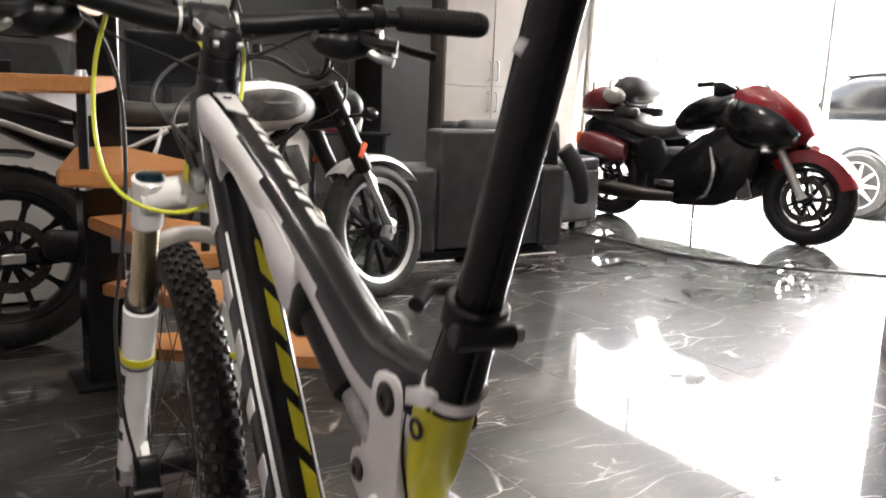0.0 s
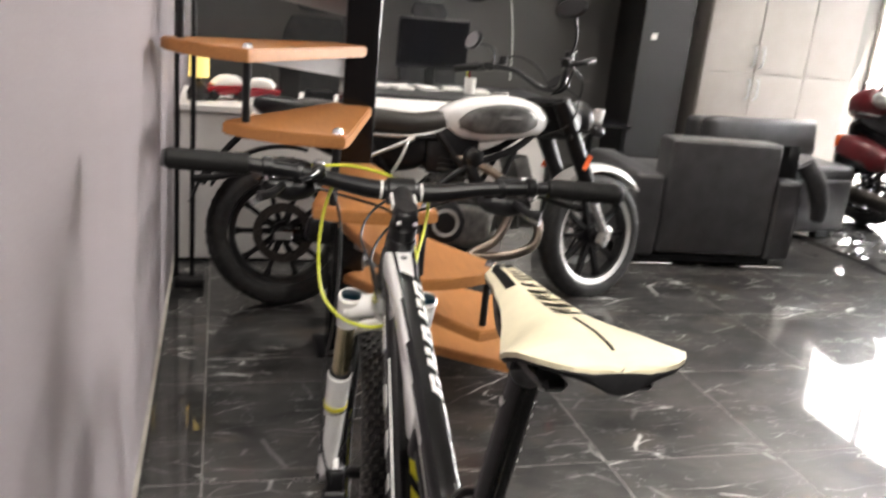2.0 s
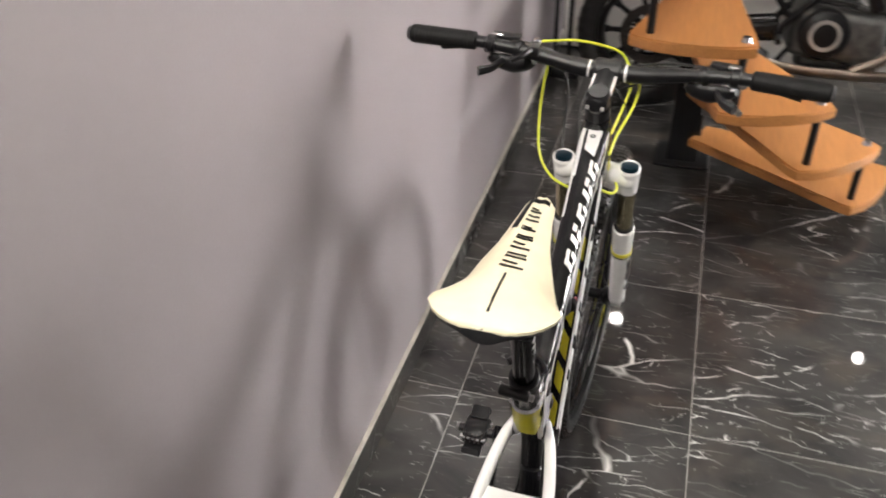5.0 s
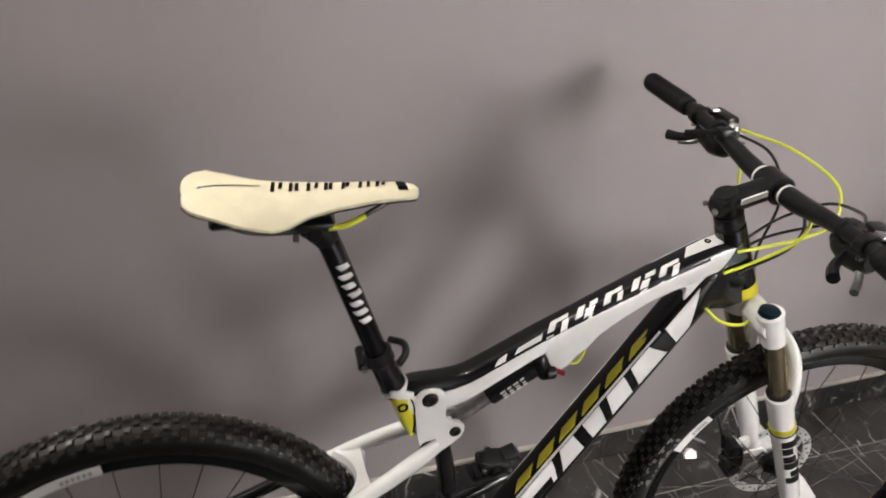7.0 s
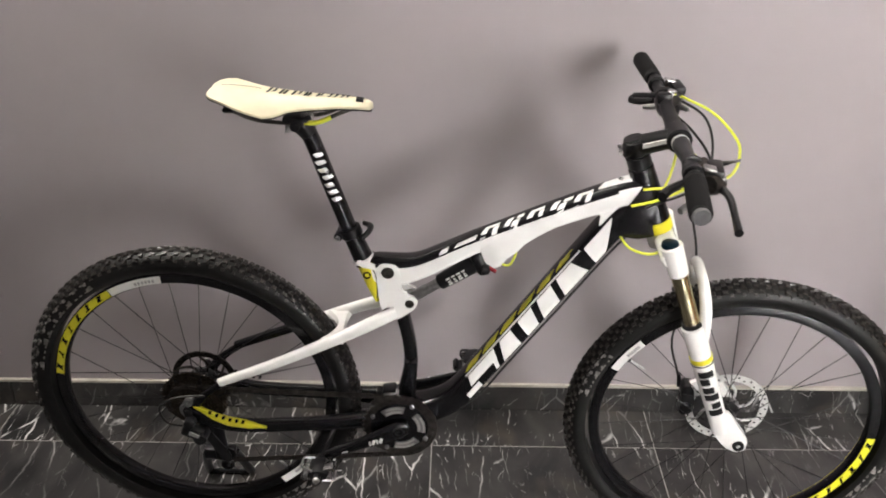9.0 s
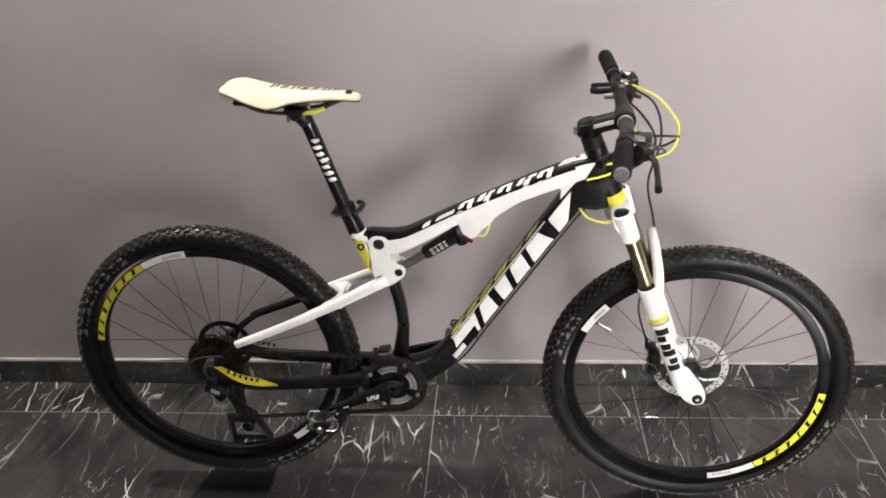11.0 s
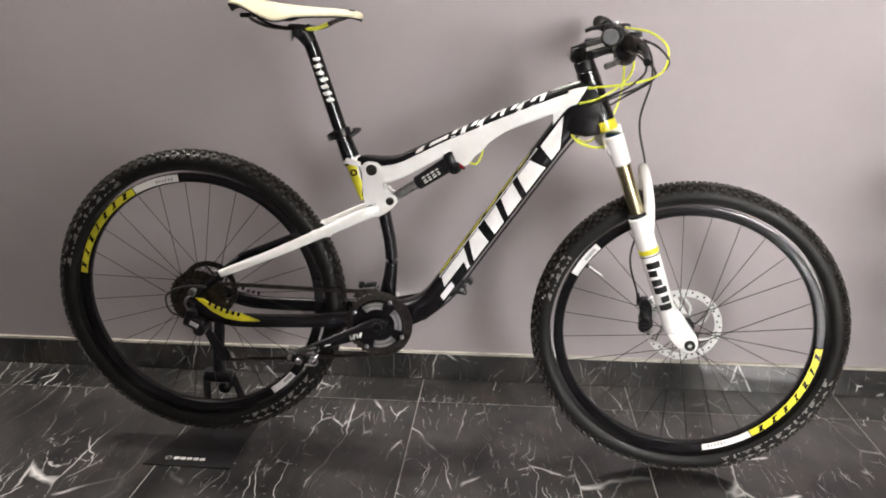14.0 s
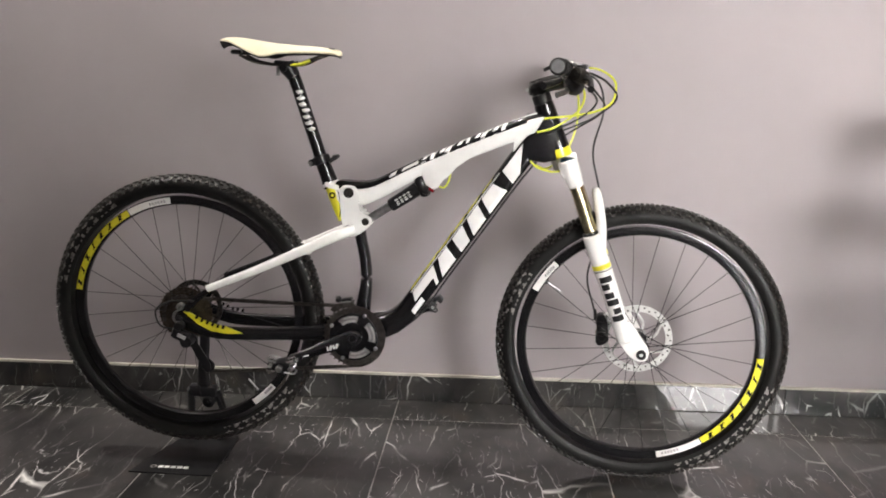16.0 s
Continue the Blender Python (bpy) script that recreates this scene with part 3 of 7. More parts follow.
def build_frame():
    def black_back(i, j):
        """Black over the back; on the wall side it reaches lower towards the seat."""
        low = 5 if i > 46 else 4 if i > 40 else 2 if i > 34 else 1 if i > 26 else 0
        return 1 if low <= (j if j < 20 else j - 28) < (12 if i > 52 else 13) else 0

    # top tube: white flanks, black back; stations of x, z, half height, half width
    tt = [(0.392, 0.722, 0.029, 0.0205), (0.41, 0.722, 0.032, 0.022), (0.451, 0.7215, 0.0315, 0.022), (0.49, 0.731, 0.0260, 0.021), (0.532, 0.7515, 0.0235, 0.0205), (0.594, 0.7835, 0.0215, 0.0205), (0.655, 0.810, 0.0220, 0.0205), (0.72, 0.8375, 0.0235, 0.0215), (0.80, 0.870, 0.0245, 0.0235), (0.87, 0.8955, 0.0255, 0.0255), (0.908, 0.903, 0.026, 0.025)]
    top = part("top_tube", shaped_tube(tt, 28, 3.2, 6, mats=black_back), (WHITE, BLACK), bike, "white top tube with a gloss black back")

    def tt_top(x, y):
        """Height of the top tube's back."""
        zc, hh, hw = (float(np.interp(x, [q[0] for q in tt], [q[k] for q in tt])) for k in (1, 2, 3))
        slope = 0.40 if x > 0.5 else 0.0
        return zc + hh * max(0.02, 1 - min(1, abs(y / hw)) ** 3.2) ** (1 / 3.2) * math.sqrt(1 + slope ** 2)

    def skin(name, grid, up, mat, parent, label=""):
        """A thin print from a grid of points, lifted along the direction up."""
        bm = bmesh.new()
        lift = Vector(up).normalized()
        lo = [[bm.verts.new(p - lift * 0.0016) for p in row] for row in grid]
        hi = [[bm.verts.new(p + lift * 0.0009) for p in row] for row in grid]
        n, k = len(grid), len(grid[0])
        for i in range(n - 1):
            for j in range(k - 1):
                bm.faces.new((hi[i][j], hi[i][j + 1], hi[i + 1][j + 1], hi[i + 1][j]))
                bm.faces.new((lo[i][j], lo[i + 1][j], lo[i + 1][j + 1], lo[i][j + 1]))
        ring = [(0, j) for j in range(k)] + [(i, k - 1) for i in range(1, n)] + [(n - 1, j) for j in range(k - 2, -1, -1)] + [(i, 0) for i in range(n - 2, 0, -1)]
        for (a, b), (c, d) in zip(ring, ring[1:] + ring[:1]):
            bm.faces.new((lo[a][b], lo[c][d], hi[c][d], hi[a][b]))
        return part(name, bm, mat, parent, label)

    def on_back(name, corners, mat, parent=None, label=""):
        """A print on the top tube's back, between four corners given as x, y."""
        a, b, c, d = (Vector((*k, 0)) for k in corners)
        grid = []
        for i in range(4):
            row = []
            for j in range(6):
                p = a.lerp(b, i / 3).lerp(d.lerp(c, i / 3), j / 5)
                row.append(Vector((p.x, p.y, tt_top(p.x, p.y))))
            grid.append(row)
        return skin(name, grid, (-0.36, 0, 0.93), mat, parent or top, label)

    # broad white slanted shapes on the back of the top tube in place of its lettering
    for k, ln in enumerate((0.036, 0.038, 0.034, 0.042, 0.036)):
        x = 0.604 + 0.0425 * k
        y0, y1 = -0.0198 - 0.0007 * k, -0.0030 - 0.0008 * k
        ym = (y0 + y1) / 2
        on_back("print", ((x, y0), (x + 0.011, y0), (x + 0.023, y1), (x + 0.012, y1)), WHITE)
        if k % 2:
            on_back("print", ((x + 0.014, y0), (x + 0.027, y0), (x + 0.034, ym - 0.001), (x + 0.021, ym - 0.001)), WHITE)
            on_back("print", ((x + 0.026, ym + 0.001), (x + ln, ym + 0.001), (x + ln + 0.004, y1), (x + 0.030, y1)), WHITE)
        else:
            on_back("print", ((x + 0.012, ym + 0.002), (x + ln, ym + 0.002), (x + ln + 0.003, y1), (x + 0.026, y1)), WHITE)
            on_back("print", ((x + 0.022, y0), (x + ln - 0.004, y0), (x + ln + 0.001, ym), (x + 0.027, ym)), WHITE)
    for x0, y0, ln in ((0.556, -0.0192, 0.040), (0.526, -0.0195, 0.016)):
        on_back("print", ((x0, y0), (x0 + ln, y0), (x0 + ln + 0.004, y0 + 0.0045), (x0 + 0.006, y0 + 0.0035)), WHITE)
    badge = on_back("badge", ((0.820, -0.0105), (0.880, -0.0150), (0.880, 0.0105), (0.834, 0.0095)), WHITE, label="small white badge panel")
    part("print", turned([(0.003, -.0005), (0.005, -.0005), (0.005, .0012), (0.003, .0012)], (0.862, 0, tt_top(0.862, 0) + 0.0012), "z", 16, True), BLACK, badge)
    # down tube
    half_h, half_w, power = 0.0265, 0.0262, 3.4
    dt = [(0.912, 0.868, 0.028, 0.026), (0.884, 0.858, 0.028, 0.026), (0.8566, 0.8329, 0.0275, half_w), (0.7276, 0.6487, half_h, half_w), (0.5986, 0.4645, half_h, half_w), (0.555, 0.409, 0.028, 0.029), (0.505, 0.380, 0.030, 0.032), (0.442, 0.366, 0.031, 0.036)]
    down = part("down_tube", shaped_tube(dt, 28, power, 6), BLACK, bike, "gloss black down tube with white and yellow shapes")
    d = Vector((0.8566 - 0.5986, 0, 0.8329 - 0.4645)).normalized()
    n = Vector((-d.z, 0, d.x))
    a = Vector((0.5986, 0, 0.4645))

    def flank(low0, low1, high0, high1, side, n0=-0.0195, n1=0.0185):
        """A print on the down tube's side: its lower and its upper edge as stretches along the tube."""
        grid = []
        for i in range(7):
            v = n0 + (n1 - n0) * i / 6
            w = (v + 0.0195) / 0.038
            y = half_w * (1 - abs(v / half_h) ** power) ** (1 / power)
            s0, s1 = low0 + (high0 - low0) * w, low1 + (high1 - low1) * w
            grid.append([a + d * (s0 + (s1 - s0) * j / 2) + n * v + Vector((0, side * y, 0)) for j in range(3)])
        return skin("print", grid, (0, side, 0), WHITE, down)

    for side in (-1, 1):
        flank(-0.040, 0.004, -0.028, 0.016, side, -0.0195, -0.0065)
        flank(-0.026, 0.066, 0.004, 0.092, side, -0.0015, 0.0185)
        flank(0.054, 0.064, 0.078, 0.092, side, -0.0190, -0.0015)
        for low0, low1, high0, high1 in ((0.080, 0.137, 0.113, 0.149), (0.160, 0.195, 0.173, 0.216), (0.211, 0.262, 0.235, 0.279), (0.278, 0.349, 0.296, 0.342), (0.370, 0.400, 0.380, 0.462)):
            if side < 0:
                flank(low0, low1, high0, high1, side)
            else:
                flank(low0 + 0.012, low1 - 0.012, high0 + 0.008, high1 - 0.010, side, -0.015, 0.012)
        flank(0.0, 0.372, 0.0, 0.372, side, 0.0200, 0.0225)
    for k in range(6):
        s0, ln = 0.004 + k * 0.060, 0.041
        grid = []
        for i in range(6):
            y = -0.0170 + 0.0135 * i / 5
            v = half_h * (1 - abs(y / half_w) ** power) ** (1 / power)
            grid.append([a + d * (s0 + 0.018 * i / 5 + ln * j / 2) + n * v + Vector((0, y, 0)) for j in range(3)])
        skin("print", grid, n, YELLOW, down, "yellow slanted block")
    # head tube and gusset
    head = part("head_tube", rod(HEAD_TOP, HEAD_LOW, 0.0235, 0.0285, 24, chamfer=0.002), BLACK, bike)
    part("head_band", rod(HEAD_TOP.lerp(HEAD_LOW, 0.84), HEAD_TOP.lerp(HEAD_LOW, 1.0), 0.0283, 0.0292, 24), YELLOW, head, "yellow band at the lower bearing")
    part("gusset", plate([(0.862, 0.850), (0.884, 0.892), (0.9035, 0.927), (0.914, 0.920), (0.926, 0.888), (0.940, 0.845), (0.946, 0.826), (0.928, 0.814), (0.900, 0.808), (0.872, 0.812), (0.852, 0.822)], -0.0266, 0.0266, 0.004), BLACK, bike, "gloss black gusset behind the head tube")
    # seat mast, band and yellow panel
    mast = part("seat_mast", rod((0.3565, 0, 0.797), (0.380, 0, 0.735), 0.0178, 0.0205, 24), BLACK, bike)
    part("band", rod((0.3752, 0, 0.7470), (0.3780, 0, 0.7400), 0.0219, 0.0223, 24), WHITE, mast, "white band")
    part("shoulder", plate([(0.366, 0.7480), (0.372, 0.7500), (0.402, 0.741), (0.402, 0.728), (0.376, 0.735), (0.366, 0.739)], -0.0224, 0.0224, 0.002), WHITE, mast, "white shoulder below the seat mast")
    panel = part("panel", shaped_tube([(0.3815, 0.741, 0.0195, 0.0218), (0.389, 0.712, 0.0170, 0.0218), (0.396, 0.680, 0.0120, 0.0205), (0.4015, 0.652, 0.0050, 0.015)], 24, 2.4), YELLOW, bike, "acid yellow panel below the seat mast")
    for side in (-1, 1):
        part("print", turned([(0.0045, -.0006), (0.0080, -.0006), (0.0080, .0006), (0.0045, .0006)], (0.385, side * 0.0222, 0.717), "y", 20, True), BLACK, panel)
        part("edge_line", hose([(0.372, side * 0.0195, 0.7345), (0.397, side * 0.0205, 0.7300), (0.4045, side * 0.0205, 0.692), (0.402, side * 0.0175, 0.662)], 0.0013, 6, 5), BLACK, panel)
    part("seat_tube", shaped_tube([(0.444, 0.655, 0.016, 0.020), (0.452, 0.610, 0.0140, 0.0185), (0.462, 0.556, 0.0140, 0.0175), (0.4655, 0.502, 0.0145, 0.0175), (0.459, 0.447, 0.0175, 0.0195), (0.447, 0.375, 0.025, 0.028)], 22, 2.6), BLACK, bike, "curved gloss black lower seat tube")
    # rocker plates with pivot bolts
    for side in (-1, 1):
        y0, y1 = side * 0.0150, side * 0.0232
        rock = part("rocker_link", plate([(0.403, 0.744), (0.449, 0.742), (0.4515, 0.705), (0.4505, 0.688), (0.458, 0.674), (0.473, 0.669), (0.484, 0.660), (0.482, 0.645), (0.456, 0.624), (0.437, 0.614), (0.421, 0.616), (0.411, 0.638), (0.4065, 0.662), (0.404, 0.700)], min(y0, y1), max(y0, y1), 0.0035, rounds=2), WHITE, bike, "white suspension link")
        for x, z, r in ((0.426, 0.724, 0.0110), (0.425, 0.630, 0.0120), (0.467, 0.653, 0.0080)):
            part("pivot_bolt", turned([(0, side * 0.0238), (r * .42, side * 0.0238), (r * .46, side * 0.0262), (r * .85, side * 0.0262), (r, side * 0.0248), (r, side * 0.0210)], (x, 0, z), "y", 24), DARK_STEEL, rock)
            part("washer", turned([(r * 1.0, side * .0228), (r * 1.15, side * .0228), (r * 1.15, side * .0241), (r * 1.0, side * .0241)], (x, 0, z), "y", 24, True), SATIN, rock)
    web = [(0.603, 0.792), (0.6035, 0.777), (0.612, 0.753), (0.621, 0.7385), (0.634, 0.7355), (0.646, 0.741), (0.658, 0.760), (0.671, 0.776), (0.690, 0.792), (0.711, 0.807), (0.731, 0.820), (0.751, 0.831), (0.771, 0.842), (0.791, 0.852), (0.815, 0.8605), (0.826, 0.862), (0.8325, 0.857), (0.831, 0.845), (0.824, 0.829), (0.850, 0.838), (0.880, 0.851), (0.907, 0.893), (0.896, 0.906), (0.80, 0.876), (0.72, 0.843), (0.655, 0.816)]
    part("frame_web", plate(web, -0.0208, 0.0208, 0.0045), WHITE, bike, "white web below the top tube that carries the shock", smooth=45)
    # shock
    p, q = Vector((0.467, 0, 0.653)), Vector((0.625, 0, 0.755))
    shock = part("shock", rod(p.lerp(q, 0.37), p.lerp(q, 0.84), 0.0160, 0.0180, 24, chamfer=0.003), SATIN, bike, "black air shock with a steel shaft")
    part("shaft", rod(p, p.lerp(q, 0.4), 0.0105, seg=18), STEEL, shock)
    part("air_can_head", box((0.030, 0.046, 0.056), tuple(p.lerp(q, 0.885)), 0.013, (0, -24, 0), seg=3), SATIN, shock)
    part("reservoir", rod(p.lerp(q, 0.86) + Vector((0.006, -0.02, -0.005)), p.lerp(q, 0.98) + Vector((0.002, -0.02, -0.018)), 0.011, seg=16, chamfer=0.002), SATIN, shock)
    part("eyelet", rod(p + Vector((0, -0.022, 0)), p + Vector((0, 0.022, 0)), 0.011, seg=20, chamfer=0.001), STEEL, shock)
    part("valve_cap", rod(q + Vector((-.002, -.022, -.015)), q + Vector((0.012, -.026, -0.022)), 0.004, seg=10), RED, shock)
    for k in range(4):
        for h, ln in ((0.0055, 0.010), (-0.001, 0.008), (-0.0065, 0.0095)):
            c = p.lerp(q, 0.50 + 0.062 * k) + Vector((-0.53, 0, 0.85)) * h
            part("print", box((ln * (0.7 if k % 2 else 0.9), 0.0016, 0.0032), (c.x, -0.0166, c.z), 0.0003, (0, -33, 0)), PALE_PRINT, shock, smooth=0)
    # rear triangle
    for side in (-1, 1):
        if side > 0:
            stay = part("seat_stay", shaped_tube([(0.440, 0.634, 0.013, 0.007, 0.0245), (0.400, 0.620, 0.0140, 0.009, 0.038), (0.330, 0.589, 0.0125, 0.0095, 0.051), (0.270, 0.562, 0.0115, 0.0092, 0.057)], 18, 2.6), WHITE, bike, "white and black seat stay")
            part("stay_tail", shaped_tube([(0.274, 0.564, 0.0113, 0.0090, 0.0567), (0.200, 0.531, 0.0105, 0.009, 0.062), (0.090, 0.486, 0.0095, 0.008, 0.066), (0.074, 0.479, 0.0095, 0.007, 0.066)], 18, 2.6), BLACK, stay, "gloss black rear half")
        else:
            stay = part("seat_stay", shaped_tube([(0.440, 0.634, 0.013, 0.007, side * 0.0245), (0.400, 0.620, 0.0140, 0.009, side * 0.038), (0.330, 0.589, 0.0125, 0.0095, side * 0.051), (0.200, 0.531, 0.0105, 0.009, side * 0.062), (0.090, 0.486, 0.0095, 0.008, side * 0.066), (0.074, 0.479, 0.0095, 0.007, side * 0.066)], 18, 2.6), WHITE, bike, "white seat stay")
        part("stay_end", shaped_tube([(0.082, 0.479, 0.0075, 0.006, side * 0.066), (0.045, 0.452, 0.0085, 0.006, side * 0.067), (0.0, 0.405, 0.013, 0.006, side * 0.068)], 14, 2.4), BLACK, stay)
        chain_stay = part("chain_stay", shaped_tube([(-0.004, 0.408, 0.013, 0.007, side * 0.068), (0.03, 0.386, 0.016, 0.008, side * 0.067), (0.10, 0.366, 0.017, 0.009, side * 0.064), (0.25, 0.366, 0.0165, 0.010, side * 0.054), (0.36, 0.370, 0.020, 0.012, side * 0.042), (0.43, 0.372, 0.024, 0.014, side * 0.034)], 18, 2.8), BLACK, bike, "gloss black chain stay with a yellow panel")
        if side < 0:
            part("panel", plate([(0.012, 0.421), (0.028, 0.418), (0.058, 0.400), (0.085, 0.391), (0.119, 0.385), (0.162, 0.368), (0.122, 0.367), (0.082, 0.372), (0.050, 0.388)], side * 0.068, side * 0.0763, 0.001), YELLOW, chain_stay, "yellow panel with dark bars")
        bm = bmesh.new()
        for k in range(6):
            x = 0.042 + 0.0135 * k
            z = float(np.interp(x, (0.028, 0.058, 0.085, 0.119), (0.419, 0.402, 0.392, 0.386)))
            plate([(x, z - 0.0075), (x + 0.006, z - 0.0085), (x + 0.0095, z + 0.0005), (x + 0.003, z + 0.001)], side * 0.0755, side * 0.0768, bm=bm)
        tagged(part("print", bm, BLACK, chain_stay, smooth=0), kind="stuff")
        part("axle_end", turned([(0, side * 0.079), (0.006, side * 0.079), (0.009, side * 0.077), (0.009, side * 0.066)], (0, 0, 0.402), "y", 18), SATIN, bike)
        part("dropout_pivot", turned([(0.0035, side * 0.0745), (0.0040, side * 0.0790), (0.0085, side * 0.0790), (0.0095, side * 0.0770), (0.0095, side * 0.0640), (0.0035, side * 0.0640)], (0.004, 0, 0.432), "y", 20, True), STEEL, stay)
    rows = []
    for i in range(13):
        u = -1 + i / 6
        reach = 0.010 + 0.020 * u * u
        rows.append([Vector((0.312 + ox * reach + 0.012 * (1 - u * u), u * 0.051, 0.580 + oz)) for ox, oz in ((-1, -0.004), (-0.7, 0.007), (0.7, 0.012), (1, 0.002), (0.7, -0.008), (-0.7, -0.011))])
    part("stay_bridge", loft(rows), WHITE, bike, "white bridge between the seat stays")


build_frame()


def build_drive():
    c = Vector((0.442, 0, 0.366))
    part("bottom_bracket", rod((c.x, -0.05, c.z), (c.x, 0.05, c.z), 0.024, seg=24, chamfer=0.003), SATIN, bike)
    # chainrings with teeth
    ring = part("chainring", turned([(0.059, -0.0015), (0.0745, -0.0012), (0.0745, 0.0012), (0.062, 0.0015)], (c.x, -0.056, c.z), "y", 76, True), DARK_STEEL, bike, "black toothed chainring")
    bm = bmesh.new()
    for i in range(36):
        a = 2 * math.pi * i / 36
        p = [(0.0740, -2.6), (0.0790, -1.1), (0.0790, 1.1), (0.0740, 2.6)]
        plate([(c.x + r * math.cos(a + radians(w)), c.z + r * math.sin(a + radians(w))) for r, w in p], -0.0570, -0.0550, bm=bm)
    part("teeth", bm, DARK_STEEL, ring, smooth=0)
    part("inner_ring", turned([(0.040, -0.0015), (0.052, -0.0012), (0.052, 0.0012), (0.040, 0.0015)], (c.x, -0.049, c.z), "y", 48, True), DARK_STEEL, ring)
    part("spider", turned([(0.0, -0.0596), (0.030, -0.0596), (0.058, -0.0585), (0.0625, -0.0570), (0.0625, -0.0545), (0.0, -0.0545)], (c.x, 0, c.z), "y", 56), BLACK, ring, "gloss black spider")
    for mid, wide in ((104, 56), (16, 58), (288, 62)):
        win = part("arc", arc_band(0.0385, 0.0560, mid - wide / 2, mid + wide / 2, -0.0603, -0.0010, (c.x, c.z), 14), STEEL, ring, "dull metal window between the spider arms")
        part("arc_lip", arc_band(0.0405, 0.0450, mid - wide / 2 + 5, mid + wide / 2 - 4, -0.0615, -0.0010, (c.x, c.z), 14), ROTOR, win)
        part("arc_lip", arc_band(0.0505, 0.0540, mid - wide / 2 + 3, mid + wide / 2 - 12, -0.0615, -0.0010, (c.x, c.z), 14), ROTOR, win)
    for i in range(4):
        a = radians(63 + 90 * i)
        part("ring_bolt", turned([(0, -0.0625), (0.0035, -0.0625), (0.005, -0.0615), (0.005, -0.056)], (c.x + 0.062 * math.cos(a), 0, c.z + 0.062 * math.sin(a)), "y", 12), STEEL, ring)
    for side, tip in ((-1, Vector((0.287, -0.092, 0.312))), (1, Vector((0.608, 0.092, 0.405)))):
        root = c + Vector((0, side * 0.068, 0))
        arm = part("crank", loft([[root.lerp(tip, s) + Vector((ux * w, uy, uz * w)) for ux, uy, uz in ring8] for s, w, ring8 in
                                  [(s, w, [(math.cos(k) * -d2[1], math.sin(k) * 0.0075, math.cos(k) * d2[0]) for k in (2 * math.pi * j / 14 for j in range(14))]) for s, w, d2 in
                                   [(s, w, ((tip - root).normalized().x, (tip - root).normalized().z)) for s, w in ((-0.13, 0.008), (-0.09, 0.016), (0, 0.0215), (0.12, 0.0205), (0.3, 0.0175), (0.7, 0.0125), (0.95, 0.0120), (1.03, 0.010), (1.06, 0.005))]]]), BLACK, bike, "black crank arm")
        part("crank_bolt", turned([(0, side * 0.072), (0.007, side * 0.072), (0.008, side * 0.0790), (0.0115, side * 0.0790), (0.0120, side * 0.072)], (c.x, 0, c.z), "y", 24), SATIN, arm)
        bm = bmesh.new()
        ang = -math.degrees(math.atan2((tip - root).z, (tip - root).x))
        for k in range(4):
            p = root.lerp(tip, 0.24 + 0.05 * k)
            box((0.0035 if k % 2 else 0.006, 0.001, 0.013 - 0.002 * (k % 2)), (p.x, side * 0.0845, p.z - 0.004), 0.0002, (0, ang + 35 - 25 * (k % 2), 0), bm)
        p = root.lerp(tip, 0.78)
        box((0.030, 0.001, 0.0022), (p.x, side * 0.0935, p.z - 0.003), 0.0002, (0, ang, 0), bm)
        tagged(part("print", bm, WHITE, arm, smooth=0), kind="stuff")
        # clipless pedal: axle body with two sprung claws
        py = side * 0.132
        x, z = tip.x - 0.008, tip.z
        k = 1.0 if side < 0 else 1.35
        ped = part("pedal", rod((x, side * 0.098, z), (x, side * 0.168, z), 0.0095, 0.0075, 16, chamfer=0.002), SATIN, bike, "small silver and black clipless pedal")
        part("pedal_body", plate([(x + k * u, z + k * v) for u, v in ((-0.024, -0.006), (-0.018, 0.009), (0.002, 0.014), (0.022, 0.008), (0.024, -0.008), (0.004, -0.014))], py - 0.022, py + 0.022, 0.004, rounds=1), SATIN, ped)
        for e in (-1, 1):
            claw = part("cleat_claw", plate([(x + e * k * u, z + e * k * v) for u, v in ((0.012, 0.013), (0.030, 0.019), (0.037, 0.010), (0.032, 0.004), (0.028, 0.011), (0.016, 0.008))], py - 0.017, py + 0.017, 0.0012), CHROME if side < 0 else SATIN, ped, "steel cleat claw")
            part("claw_pivot", rod((x + e * 0.024, py - 0.025, z - e * 0.003), (x + e * 0.024, py + 0.025, z - e * 0.003), 0.0045, seg=10), STEEL, claw)
            coil = []
            for j in range(25):
                a = 2 * math.pi * j / 6
                coil.append((x + e * 0.024 + 0.0075 * math.cos(a), py - 0.018 + 0.036 * j / 24, z - e * 0.003 + 0.0075 * math.sin(a)))
            part("spring", hose(coil, 0.0018, 5, 2), CHROME if side < 0 else DARK_STEEL, claw)
            part("bail", hose([(x - e * 0.010, py - 0.020, z + e * 0.012), (x - e * 0.030, py - 0.014, z + e * 0.017), (x - e * 0.033, py, z + e * 0.017), (x - e * 0.030, py + 0.014, z + e * 0.017), (x - e * 0.010, py + 0.020, z + e * 0.012)], 0.0024, 6, 4), STEEL if side < 0 else SATIN, ped)
        part("axle_cap", rod((x, side * 0.166, z), (x, side * 0.171, z), 0.008, 0.006, 14), STEEL, ped)
    # cassette
    bm = bmesh.new()
